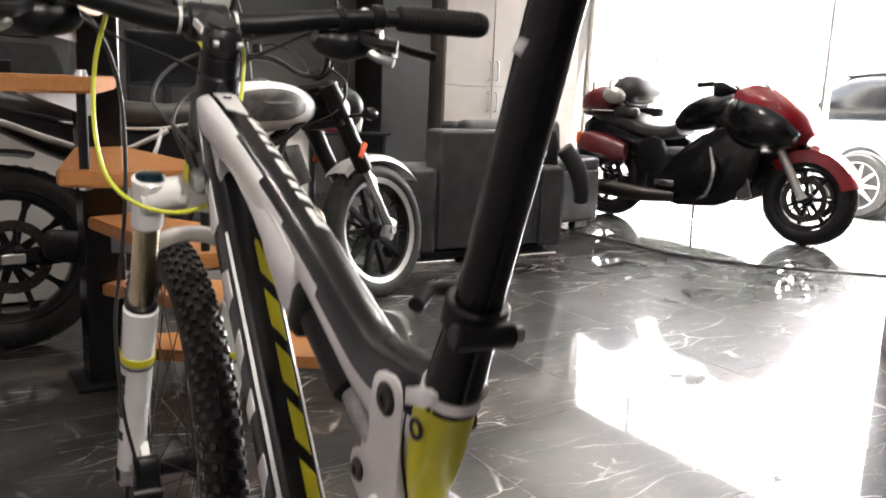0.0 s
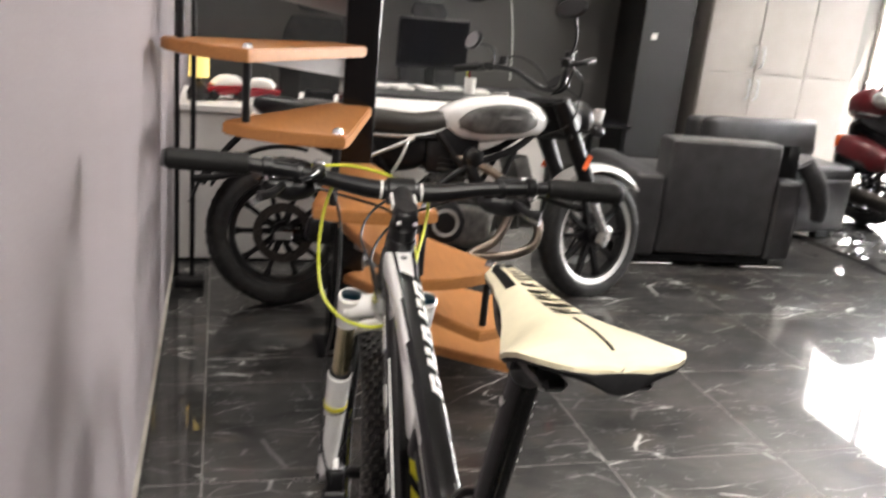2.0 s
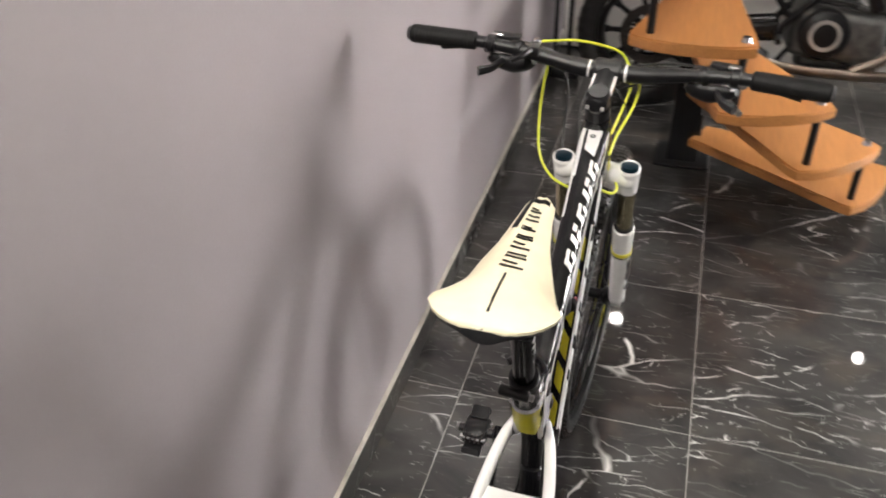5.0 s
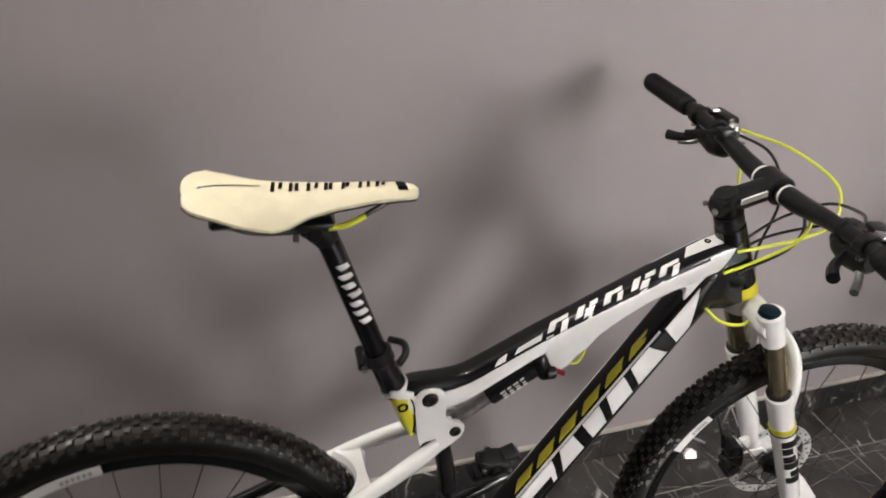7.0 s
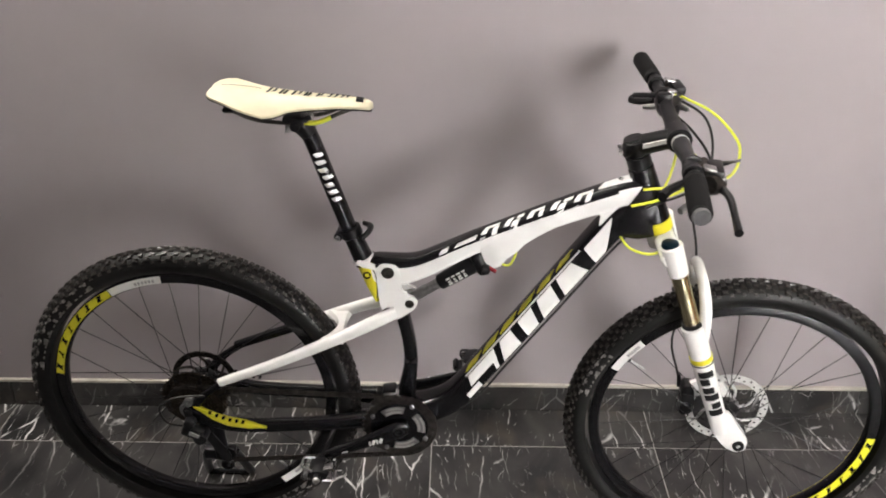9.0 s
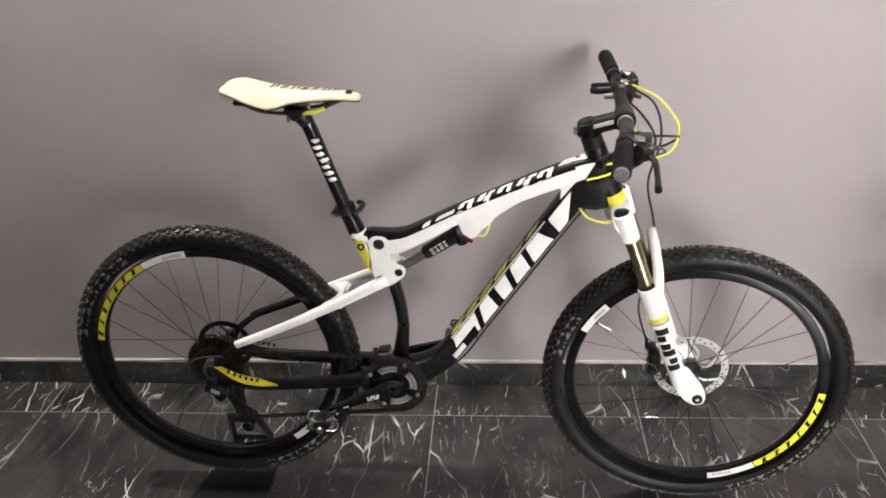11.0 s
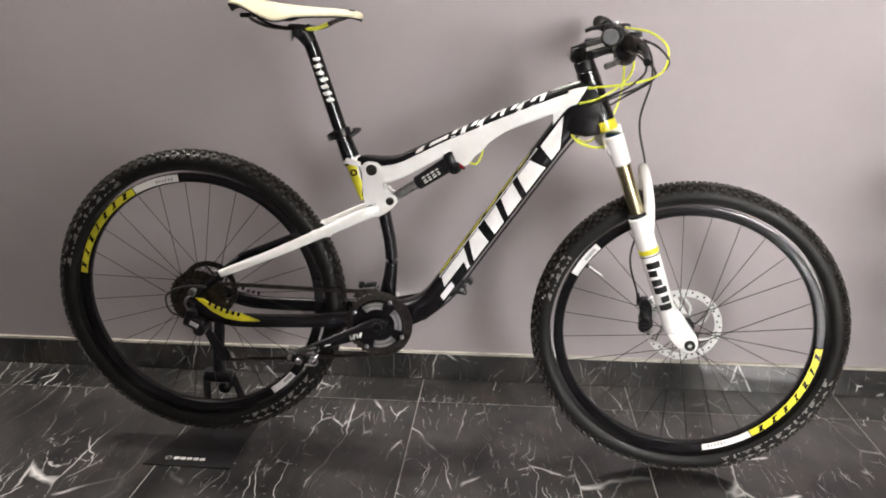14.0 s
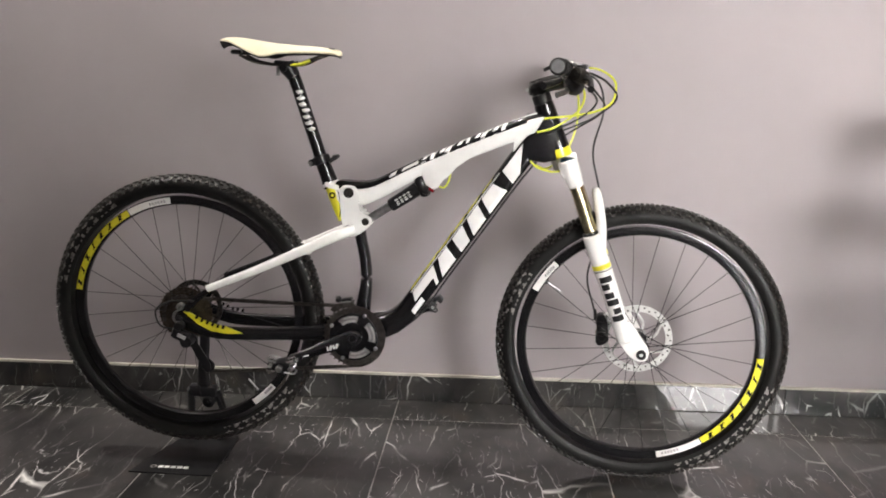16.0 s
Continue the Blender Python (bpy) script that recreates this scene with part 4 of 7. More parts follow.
    for k in range(9):
        r = 0.069 - 0.0054 * k
        y = -0.024 - 0.0042 * k
        turned([(r - 0.010, y - 0.001), (r, y - 0.001), (r, y + 0.001), (r - 0.010, y + 0.001)], REAR, "y", 44, True, bm)
        for i in range(int(r * 560)):
            a = 2 * math.pi * i / int(r * 560)
            plate([(REAR.x + q * math.cos(a + w / q), REAR.z + q * math.sin(a + w / q)) for q, w in ((r - .0005, -.0025), (r + .0035, -.001), (r + .0035, .001), (r - .0005, .0025))], y - 0.0008, y + 0.0008, bm=bm)
    cassette = part("cassette", bm, BROWN_STEEL, bike, "worn dark steel cassette", smooth=0)
    part("lock_ring", turned([(0.010, -0.0655), (0.019, -0.0655), (0.021, -0.0625), (0.010, -0.0625)], REAR, "y", 24, True), STEEL, cassette)
    part("cassette_hub", rod(REAR + Vector((0, -0.062, 0)), REAR + Vector((0, -0.02, 0)), 0.022, seg=20), SATIN, cassette)
    # derailleurs
    rd = part("rear_derailleur", box((0.046, 0.020, 0.030), (0.006, -0.083, 0.362), 0.007, (0, 25, 0), seg=2), SATIN, bike, "black rear derailleur")
    part("knuckle", rod((0.004, -0.094, 0.386), (0.004, -0.066, 0.386), 0.012, seg=16, chamfer=0.002), SATIN, rd)
    part("knuckle", rod((0.020, -0.092, 0.345), (0.020, -0.060, 0.345), 0.015, seg=16, chamfer=0.002), SATIN, rd)
    part("logo_plate", box((0.022, 0.002, 0.010), (0.012, -0.0945, 0.361), 0.0006, (0, 25, 0)), ROTOR, rd, smooth=0)
    part("cage", plate([(0.008, 0.352), (0.030, 0.350), (0.072, 0.278), (0.070, 0.258), (0.054, 0.256)], -0.060, -0.057, 0.0006, rounds=1), SATIN, rd)
    for x, z in ((0.020, 0.338), (0.060, 0.272)):
        part("pulley", turned([(0.004, -0.053), (0.017, -0.053), (0.019, -0.0515), (0.017, -0.050), (0.004, -0.050)], (x, 0, z), "y", 22, True), SATIN, rd)
    part("cable_loop", hose([(0.0, -0.083, 0.375), (-0.045, -0.084, 0.385), (-0.055, -0.082, 0.425), (-0.015, -0.078, 0.447), (0.04, -0.072, 0.448)], 0.0025, 8, 8), CABLE, rd)
    fd = part("front_derailleur", plate([(0.412, 0.457), (0.436, 0.460), (0.437, 0.451), (0.424, 0.449), (0.412, 0.449)], -0.064, -0.060, 0.0010), STEEL, bike, "steel front derailleur cage")
    part("cage_plate", plate([(0.385, 0.436), (0.398, 0.452), (0.440, 0.458), (0.452, 0.450), (0.420, 0.446), (0.396, 0.430)], -0.0655, -0.0640, 0.0005), DARK_STEEL, fd)
    part("link_arm", rod((0.404, -0.050, 0.462), (0.404, -0.064, 0.460), 0.0075, 0.0060, 14, chamfer=0.0015), SATIN, fd)
    part("mount", box((0.030, 0.026, 0.024), (0.424, -0.040, 0.450), 0.005, (0, -10, 0), seg=2), SATIN, fd)
    part("pinch_bolt", rod((0.440, -0.050, 0.458), (0.440, -0.064, 0.456), 0.0045, seg=12), CHROME, fd)
    # chain: upper and lower runs of links
    def run(points, name):
        path = smooth_path(points, 10)
        bm = bmesh.new()
        length = 0
        pts = [path[0]]
        for p, q in zip(path[:-1], path[1:]):
            length += (q - p).length
            if length >= 0.0127:
                pts.append(q)
                length = 0
        for i, (p, q) in enumerate(zip(pts[:-1], pts[1:])):
            d = (q - p).normalized()
            m = (p + q) / 2
            ang = -math.degrees(math.atan2(d.z, d.x))
            w = 0.0035 if i % 2 else 0.0024
            for s in (-1, 1):
                box(((q - p).length * 1.25, 0.0011, 0.0072), (m.x, m.y + s * w, m.z), 0, (0, ang, 0), bm)
        return part(name, bm, DARK_STEEL, bike, smooth=0)
    run([(0.442, -0.056, 0.445), (0.25, -0.052, 0.446), (0.02, -0.046, 0.449)], "chain")
    run([(0.442, -0.056, 0.290), (0.30, -0.054, 0.276), (0.075, -0.052, 0.256)], "chain")
    for a0, a1, cc, r, y in ((-95, 92, c, 0.0765, -0.056), (75, 200, REAR, 0.050, -0.046)):
        pts = [(cc.x + r * math.cos(radians(a0 + (a1 - a0) * i / 9)), y, cc.z + r * math.sin(radians(a0 + (a1 - a0) * i / 9))) for i in range(10)]
        run(pts, "chain")


build_drive()


def build_saddle():
    top, low = Vector((0.2935, 0, 0.992)), Vector((0.3655, 0, 0.768))
    post = part("seat_post", hose([(0.272, 0, 1.030), (0.2815, 0, 1.015), tuple(top), tuple(top.lerp(low, 0.35)), tuple(top.lerp(low, 0.7)), tuple(low)], 0.0157, 28, 6), BLACK, bike, "gloss black seat post with white lettering bars")
    ang = math.degrees(math.atan2(top.x - low.x, top.z - low.z))
    for side, count in ((-1, 7), (1, 1)):
        for k in range(count):
            c = top.lerp(low, 0.12 + 0.066 * k)
            bm = bmesh.new()
            rows = []
            for dz in (-0.0042, 0.0042):
                p = c + (low - top).normalized() * dz
                d = (low - top).normalized()
                nx = Vector((-d.z, 0, d.x))
                row = []
                sweep = [(-0.40 if k % 3 else -0.20) + (1.15 if k % 2 else 1.0) * j / 6 for j in range(7)]
                for aa, rr in [(v, .0150) for v in sweep] + [(v, .0162) for v in reversed(sweep)]:
                    row.append(p + nx * rr * math.sin(aa + (0.15 if dz > 0 else -0.1)) + Vector((0, side * rr * math.cos(aa), 0)))
                rows.append(row)
            loft(rows, bm)
            part("print", bm, WHITE, post, smooth=0)
    collar = part("seat_collar", rod((0.3515, 0, 0.812), (0.358, 0, 0.793), 0.0215, seg=24, chamfer=0.002), SATIN, bike, "black quick-release seat collar")
    part("lever", hose([(0.378, -0.024, 0.800), (0.391, -0.012, 0.808), (0.393, 0.010, 0.810), (0.378, 0.030, 0.805)], 0.0055, 10, 5), SATIN, collar)
    part("clamp_nut", rod((0.331, -0.013, 0.794), (0.334, 0.030, 0.796), 0.0085, seg=12, chamfer=0.002), SATIN, collar)
    part("clamp_bolt", rod((0.330, -0.019, 0.7935), (0.331, -0.013, 0.794), 0.005, seg=10), STEEL, collar)
    # saddle: a fan-shaped rear, concave flanks, a slim nose
    xs = [0.1195, 0.1215, 0.1265, 0.136, 0.152, 0.175, 0.200, 0.220, 0.238, 0.262, 0.300, 0.350, 0.390, 0.404, 0.409]
    ws = [0.022, 0.033, 0.0455, 0.0565, 0.0655, 0.0675, 0.0595, 0.0535, 0.0480, 0.0400, 0.0300, 0.0225, 0.0185, 0.0120, 0.0040]
    zs = [1.085, 1.088, 1.0905, 1.093, 1.0945, 1.093, 1.0895, 1.0865, 1.084, 1.081, 1.0775, 1.0745, 1.0700, 1.066, 1.0615]
    dr = [0.001, 0.002, 0.004, 0.007, 0.011, 0.020, 0.030, 0.035, 0.032, 0.022, 0.017, 0.013, 0.011, 0.010, 0.004]
    half = 9
    rings = []
    for x, w, z, d in zip(*[np.interp(np.linspace(0, 14, 57), range(15), v) for v in (xs, ws, zs, dr)]):
        ring = []
        for i in range(half * 2 + 1):
            u = -1 + i / half
            drop = d * abs(u) ** 2.3
            ring.append(Vector((x, u * w, z - drop - 0.0025 * math.exp(-(u * 4) ** 2))))
        for i in range(half * 2, -1, -1):
            u = -1 + i / half
            drop = d * abs(u) ** 2.3
            ring.append(Vector((x, u * w * 0.985, z - drop - 0.0045)))
        rings.append(ring)
    saddle = part("saddle", loft(rings), CREAM, bike, "cream saddle with dark lettering bars and a black shell")
    rings = []
    for x, w, z, d in zip(*[np.interp(np.linspace(0.15, 13.4, 44), range(15), v) for v in (xs, ws, zs, dr)]):
        ring = []
        for i in range(half * 2 + 1):
            u = -1 + i / half
            ring.append(Vector((x - 0.0012 * (x < 0.14), u * w * 0.992, z - d * abs(u) ** 2.3 - 0.0044)))
        for i in range(half * 2, -1, -1):
            u = -1 + i / half
            ring.append(Vector((x - 0.0012 * (x < 0.14), u * w * 0.93, z - d * abs(u) ** 2.3 - 0.0075 - 0.012 * (1 - u * u))))
        rings.append(ring)
    part("shell", loft(rings), SHELL, saddle, "matt black plastic saddle shell")

    def on_top(x, y):
        w, z, d = (float(np.interp(x, xs, v)) for v in (ws, zs, dr))
        u = y / w
        return z - d * abs(u) ** 2.3 - 0.0025 * math.exp(-(u * 4) ** 2)

    def inlay(name, corners, mat, lift=0.0009):
        """A thin patch that follows the saddle's top."""
        n = 5
        a, b, c, d = (Vector(k) for k in corners)
        bm = bmesh.new()
        grid = []
        for i in range(n):
            row = []
            for j in range(n):
                p = a.lerp(b, i / (n - 1)).lerp(d.lerp(c, i / (n - 1)), j / (n - 1))
                row.append(bm.verts.new((p.x, p.y, on_top(p.x, p.y) + lift)))
            grid.append(row)
        for i in range(n - 1):
            for j in range(n - 1):
                bm.faces.new((grid[i][j], grid[i + 1][j], grid[i + 1][j + 1], grid[i][j + 1]))
        bmesh.ops.solidify(bm, geom=bm.faces[:], thickness=0.0012)
        return part(name, bm, mat, saddle)

    # lettering bars along the top, nose slot edge, rear seam
    for k, wide in enumerate((0.013, 0.010, 0.014, 0.008, 0.008, 0.014, 0.011)):
        x = 0.222 + 0.0215 * k
        h = 0.0155 - 0.0012 * k
        inlay("print", ((x, -h, 0), (x + 0.0045, -h, 0), (x + 0.0085, h * .7, 0), (x + 0.004, h * .7, 0)), SATIN)
        low = -h * 0.9 if k % 2 else -h * 0.45
        inlay("print", ((x + wide * 0.75, low, 0), (x + 0.0045 + wide * 0.75, low, 0), (x + 0.0080 + wide * 0.75, h * 0.65, 0), (x + 0.0035 + wide * 0.75, h * 0.65, 0)), SATIN)
    inlay("print", ((0.315, 0.012, 0), (0.380, 0.008, 0), (0.382, 0.015, 0), (0.318, 0.020, 0)), SATIN)
    inlay("print", ((0.380, -0.013, 0), (0.393, -0.012, 0), (0.393, 0.012, 0), (0.380, 0.013, 0)), SATIN)
    inlay("seam", ((0.121, -0.0016, 0), (0.212, -0.0012, 0), (0.212, 0.0012, 0), (0.118, 0.0016, 0)), SATIN)
    for side in (-1, 1):
        rail = part("rail", hose([(0.165, side * 0.028, 1.052), (0.20, side * 0.024, 1.036), (0.25, side * 0.022, 1.030), (0.31, side * 0.022, 1.031), (0.345, side * 0.018, 1.045), (0.375, side * 0.010, 1.055)], 0.0036, 10, 6), DARK_STEEL, saddle, "thin dark saddle rail")
        if side < 0:
            part("sleeve", hose([(0.288, side * 0.022, 1.0300), (0.312, side * 0.022, 1.0315), (0.336, side * 0.0195, 1.0405)], 0.0044, 10, 6), LIME, rail, "yellow rail sleeve")
        part("tail_tab", box((0.026, 0.020, 0.010), (0.160, side * 0.034, 1.058), 0.004), SATIN, saddle)
    clamp = part("saddle_clamp", box((0.050, 0.052, 0.013), (0.272, 0, 1.0325), 0.005, (0, 4, 0), seg=2), SATIN, bike, "black saddle clamp")
    part("post_head", hose([(0.2905, 0, 1.000), (0.281, 0, 1.016), (0.272, 0, 1.027)], 0.019, 20, 4, radii=[.0160, .0195, .0215]), SATIN, clamp)
    part("clamp_cradle", rod((0.270, -0.027, 1.0225), (0.270, 0.027, 1.0225), 0.0095, seg=16, chamfer=0.002), SATIN, clamp)
    part("clamp_bolt", rod((0.252, 0, 1.040), (0.250, 0, 1.004), 0.004, seg=10), STEEL, clamp)
    part("clamp_bolt", rod((0.296, 0, 1.040), (0.298, 0, 1.006), 0.004, seg=10), STEEL, clamp)


build_saddle()


def build_front():
    # fork
    legs = 0.064
    top = Vector((0.9605, 0, 0.810))
    bot = Vector((1.1250, 0, 0.357))
    d = (bot - top).normalized()
    cx, cz = HEAD_LOW.x + 0.012, HEAD_LOW.z - 0.020
    crown = steered(part("fork_crown", hose([(cx + 0.008, -legs - 0.012, cz - 0.008), (cx + 0.008, -legs, cz - 0.007), (cx + 0.004, -0.034, cz + 0.001), (cx, 0, cz + 0.004), (cx + 0.004, 0.034, cz + 0.001), (cx + 0.008, legs, cz - 0.007), (cx + 0.008, legs + 0.012, cz - 0.008)], 0.02, 18, 6, radii=[0.016, 0.0205, 0.0205, 0.0225, 0.0205, 0.0205, 0.016]), WHITE, bike, "white fork crown"))
    part("steerer", rod(HEAD_LOW + Vector((0, 0, 0.0)), HEAD_LOW - Vector((-.012, 0, 0.03)), 0.026, seg=24), WHITE, crown)
    for side in (-1, 1):
        y = side * legs
        o = Vector((0, y, 0))
        leg = steered(part("stanchion", rod(top + d * 0.01 + o, top.lerp(bot, 0.42) + o, 0.016, seg=24), BRONZE, bike, "bronze-coloured fork stanchion"))
        part("socket", rod(top - d * 0.012 + o, top + d * 0.055 + o, 0.0215, 0.019, 24, chamfer=0.003), WHITE, leg, "white crown socket")
        part("top_cap", turned([(0, 0.0065), (0.010, 0.0065), (0.0165, 0.004), (0.0180, -0.004)], top - d * 0.012 + o, "z", 20), BLUE, leg)
        low = steered(part("lower_leg", rod(top.lerp(bot, 0.36) + o, top.lerp(bot, 0.94) + o, 0.0225, 0.0185, 24, chamfer=0.004), WHITE, bike, "white fork lower with black lettering bars and a yellow band"))
        part("seal", rod(top.lerp(bot, 0.345) + o, top.lerp(bot, 0.365) + o, 0.0205, seg=24, chamfer=0.003), SATIN, low)
        part("dropout", plate([(1.082, 0.428), (1.122, 0.440), (1.150, 0.398), (1.172, 0.370), (1.168, 0.340), (1.140, 0.336), (1.105, 0.372)], y - 0.011 - (0 if side > 0 else 0.0), y + 0.011, 0.004, rounds=2), WHITE, low)
        part("axle_cap", turned([(0.0045, y + side * 0.013), (0.0050, y + side * 0.0165), (0.0110, y + side * 0.0165), (0.0120, y + side * 0.0145), (0.0120, y + side * 0.008), (0.0045, y + side * 0.008)], (1.152, 0, 0.357), "y", 22, True), SATIN, low, "black axle cap")
        part("axle_pin", rod((1.152, y + side * 0.008, 0.357), (1.152, y + side * 0.0150, 0.357), 0.0043, seg=12), ROTOR, low)
        c = top.lerp(bot, 0.515)
        part("band", rod(c + o, c + d * 0.011 + o, 0.0226, 0.0224, 24), YELLOW, low)
        part("band", rod(c + d * 0.0145 + o, c + d * 0.0165 + o, 0.0224, seg=24), SATIN, low)
        # lettering bars on the outer face
        bm = bmesh.new()
        for k, shape in enumerate((((0, .44, -.9, .9), (.56, 1, -.9, .2)), ((0, .44, -.9, .5), (.56, 1, -.9, .9)), ((0, .44, -.3, .9), (.56, 1, -.9, .9)))):
            for s0, s1, w0, w1 in shape:
                rows = []
                for s in (s0, s1):
                    p = top.lerp(bot, 0.575 + 0.085 * k + 0.068 * s) + o
                    nx = Vector((-d.z, 0, d.x))
                    row = []
                    sweep = [w0 + (w1 - w0) * j / 5 for j in range(6)]
                    for aa, rr in [(v, .0192) for v in sweep] + [(v, .0229 - 0.001 * k) for v in reversed(sweep)]:
                        row.append(p + nx * rr * math.sin(aa * 0.75) + Vector((0, side * rr * math.cos(aa * 0.75), 0)))
                    rows.append(row)
                loft(rows, bm)
        tagged(part("print", bm, SATIN, low, smooth=0), kind="stuff")
    f = Vector((-d.z, 0, d.x))
    base = top.lerp(bot, 0.40) + f * 0.012
    steered(part("fork_arch", hose([base + Vector((0.004, -legs, -0.03)), base + Vector((0.004, -legs, 0.035)), base + Vector((-.004, -.050, 0.088)), base + Vector((-.008, 0, 0.106)), base + Vector((-.004, .050, 0.088)), base + Vector((0.004, legs, 0.035)), base + Vector((0.004, legs, -0.03))], 0.012, 14, 6, radii=[.015, .012, .011, .011, .011, .012, .015]), WHITE, bike, "white fork arch"))
    cal = steered(part("brake_caliper", plate([(1.050, 0.417), (1.066, 0.420), (1.076, 0.404), (1.078, 0.376), (1.082, 0.352), (1.072, 0.340), (1.056, 0.334), (1.047, 0.346), (1.054, 0.362), (1.056, 0.378), (1.046, 0.392)], 0.034, 0.066, 0.004, rounds=1), SATIN, bike, "black front brake caliper"))
    part("piston_cap", rod((1.062, 0.028, 0.362), (1.062, 0.072, 0.362), 0.0135, seg=20, chamfer=0.003), SATIN, cal)
    part("mount_tab", plate([(1.066, 0.418), (1.086, 0.430), (1.094, 0.404), (1.080, 0.396)], 0.044, 0.056, 0.002), WHITE, cal)
    part("caliper_bolt", rod((1.070, 0.036, 0.412), (1.070, 0.068, 0.412), 0.0055, seg=10), STEEL, cal)
    part("caliper_bolt", rod((1.064, 0.036, 0.344), (1.064, 0.069, 0.344), 0.0045, seg=10), STEEL, cal)
    part("hose_joint", rod((1.048, 0.062, 0.396), (1.044, 0.068, 0.424), 0.0055, 0.004, 12), SATIN, cal)
    # stem and bar
    up = -AXIS
    cap = HEAD_TOP
    part("spacer", rod(cap, cap + up * 0.022, 0.0225, seg=24, chamfer=0.001), SATIN, bike).matrix_basis = Matrix.Identity(4)
    s0 = cap + up * 0.040
    clampc = Vector((0.953, 0, 1.006))
    stem = steered(part("stem", rod(cap + up * 0.021, cap + up * 0.054, 0.0205, 0.0200, 24, chamfer=0.003), SATIN, bike, "matt black stem with a white stripe"))
    part("stem_body", loft([[s0.lerp(clampc, t) + Vector((0, math.cos(a) * w, math.sin(a) * h)) for a in (2 * math.pi * j / 16 for j in range(16))] for t, w, h in ((-0.30, .012, .010), (-0.24, .019, .017), (0.0, .0205, .020), (0.3, .0185, .0195), (.8, .0185, .019), (1.0, .022, .021))]), SATIN, stem)
    part("face_plate", rod(clampc + Vector((0, -0.024, 0)), clampc + Vector((0, 0.024, 0)), 0.0225, seg=24, chamfer=0.003), SATIN, stem)
    part("top_cap", rod(cap + up * 0.054, cap + up * 0.058, 0.0175, seg=24, chamfer=0.001), SATIN, stem)
    for side in (-1, 1):
        a, b = s0.lerp(clampc, 0.15), s0.lerp(clampc, 0.92)
        bm = bmesh.new()
        loft([[p + Vector((0, side * .0150, .001)), p + Vector((0, side * .0150, .0085)), p + Vector((0, side * .0205, .0085)), p + Vector((0, side * .0214, .001))] for p in (a, b)], bm)
        part("stripe", bm, WHITE, stem, smooth=0)
        part("stem_bolt", rod((0.855, side * .010, 0.978), (0.855, side * 0.016, 0.978), 0.004, seg=8), STEEL, stem)
    half = 0.365
    bar_pts = [(0.926, -half, 1.036), (0.938, -0.25, 1.034), (0.946, -0.15, 1.024), (0.953, -0.06, 1.008), (0.953, 0, 1.006), (0.953, 0.06, 1.008), (0.946, 0.15, 1.024), (0.938, 0.25, 1.034), (0.926, half, 1.036)]
    bar = steered(part("handlebar", hose(bar_pts, 0.012, 18, 8, radii=[.0111, .0111, .0115, .0155, .0159, .0155, .0115, .0111, .0111]), SATIN, bike, "matt black riser handlebar"))
    for side in (-1, 1):
        part("bar_stripe", rod((0.953, side * 0.031, 1.0065), (0.953, side * 0.035, 1.0067), 0.0162, seg=20), WHITE, bar)
        a, b = Vector((0.9255, side * (half + .002), 1.036)), Vector((0.9375, side * 0.242, 1.034))
        grip = steered(part("grip", rod(a, b, 0.0158, 0.0165, 24, chamfer=0.003), GRIP, bike, "black rubber grip"))
        bm = bmesh.new()
        for k in range(16):
            p = a.lerp(b, 0.06 + 0.85 * k / 16)
            q = a.lerp(b, 0.06 + 0.85 * (k + 0.55) / 16)
            rod(p, q, 0.0172, seg=20, bm=bm)
        part("ribs", bm, GRIP, grip)
        part("end_plug", rod(a + Vector((0, side * .004, 0)), a, 0.0120, 0.0140, 20), PLUG, grip, "grey end plug")
        y = side * 0.215
        lever = steered(part("brake_lever", rod((0.940, y - 0.008, 1.032), (0.940, y + 0.008, 1.032), 0.0165, seg=20, chamfer=0.002), SATIN, bike, "black hydraulic brake lever"))
        part("lever_body", hose([(0.962, y + side * 0.016, 1.020), (0.976, y - side * 0.004, 1.016), (0.976, y - side * 0.035, 1.016), (0.968, y - side * 0.070, 1.022)], 0.0115, 12, 5, radii=[.015, .019, .0165, .010]), DARK_STEEL, lever)
        part("reservoir", box((0.024, 0.054, 0.016), (0.978, y - side * 0.018, 1.032), 0.005, (0, 0, side * 6), seg=2), SATIN, lever)
        part("reservoir_clip", box((0.020, 0.020, 0.006), (0.966, y - side * 0.004, 1.040), 0.002, (0, 12, side * 6), seg=2), CHROME if side > 0 else STEEL, lever)
        part("blade", hose([(0.975, y + side * 0.002, 1.016), (0.992, y + side * 0.03, 1.010), (0.994, y + side * 0.075, 0.998), (0.992, y + side * 0.115, 0.992)], 0.005, 10, 6, radii=[.007, .006, .0055, .007]), SATIN, lever)
        sh = steered(part("shifter", hose([(0.950, side * 0.222, 1.006), (0.956, side * 0.205, 1.000), (0.962, side * 0.178, 0.996), (0.962, side * 0.152, 0.999), (0.960, side * 0.138, 1.004)], 0.018, 16, 5, radii=[.009, .0175, .0225, .0185, .010]), SATIN, bike, "black trigger shifter"))
        part("trim_strip", hose([(0.943, side * 0.214, 1.016), (0.945, side * 0.185, 1.0155), (0.947, side * 0.152, 1.013)], 0.0026, 8, 5), CHROME, sh)
        part("shifter_clamp", rod((0.948, side * 0.160, 1.024), (0.949, side * 0.172, 1.027), 0.0165, seg=18, chamfer=0.002), SATIN, sh)
        part("shift_paddle", hose([(0.935, side * 0.190, 1.006), (0.910, side * 0.205, 0.998), (0.896, side * 0.225, 0.995)], 0.005, 8, 5, radii=[.006, .0075, .009]), SATIN, sh)
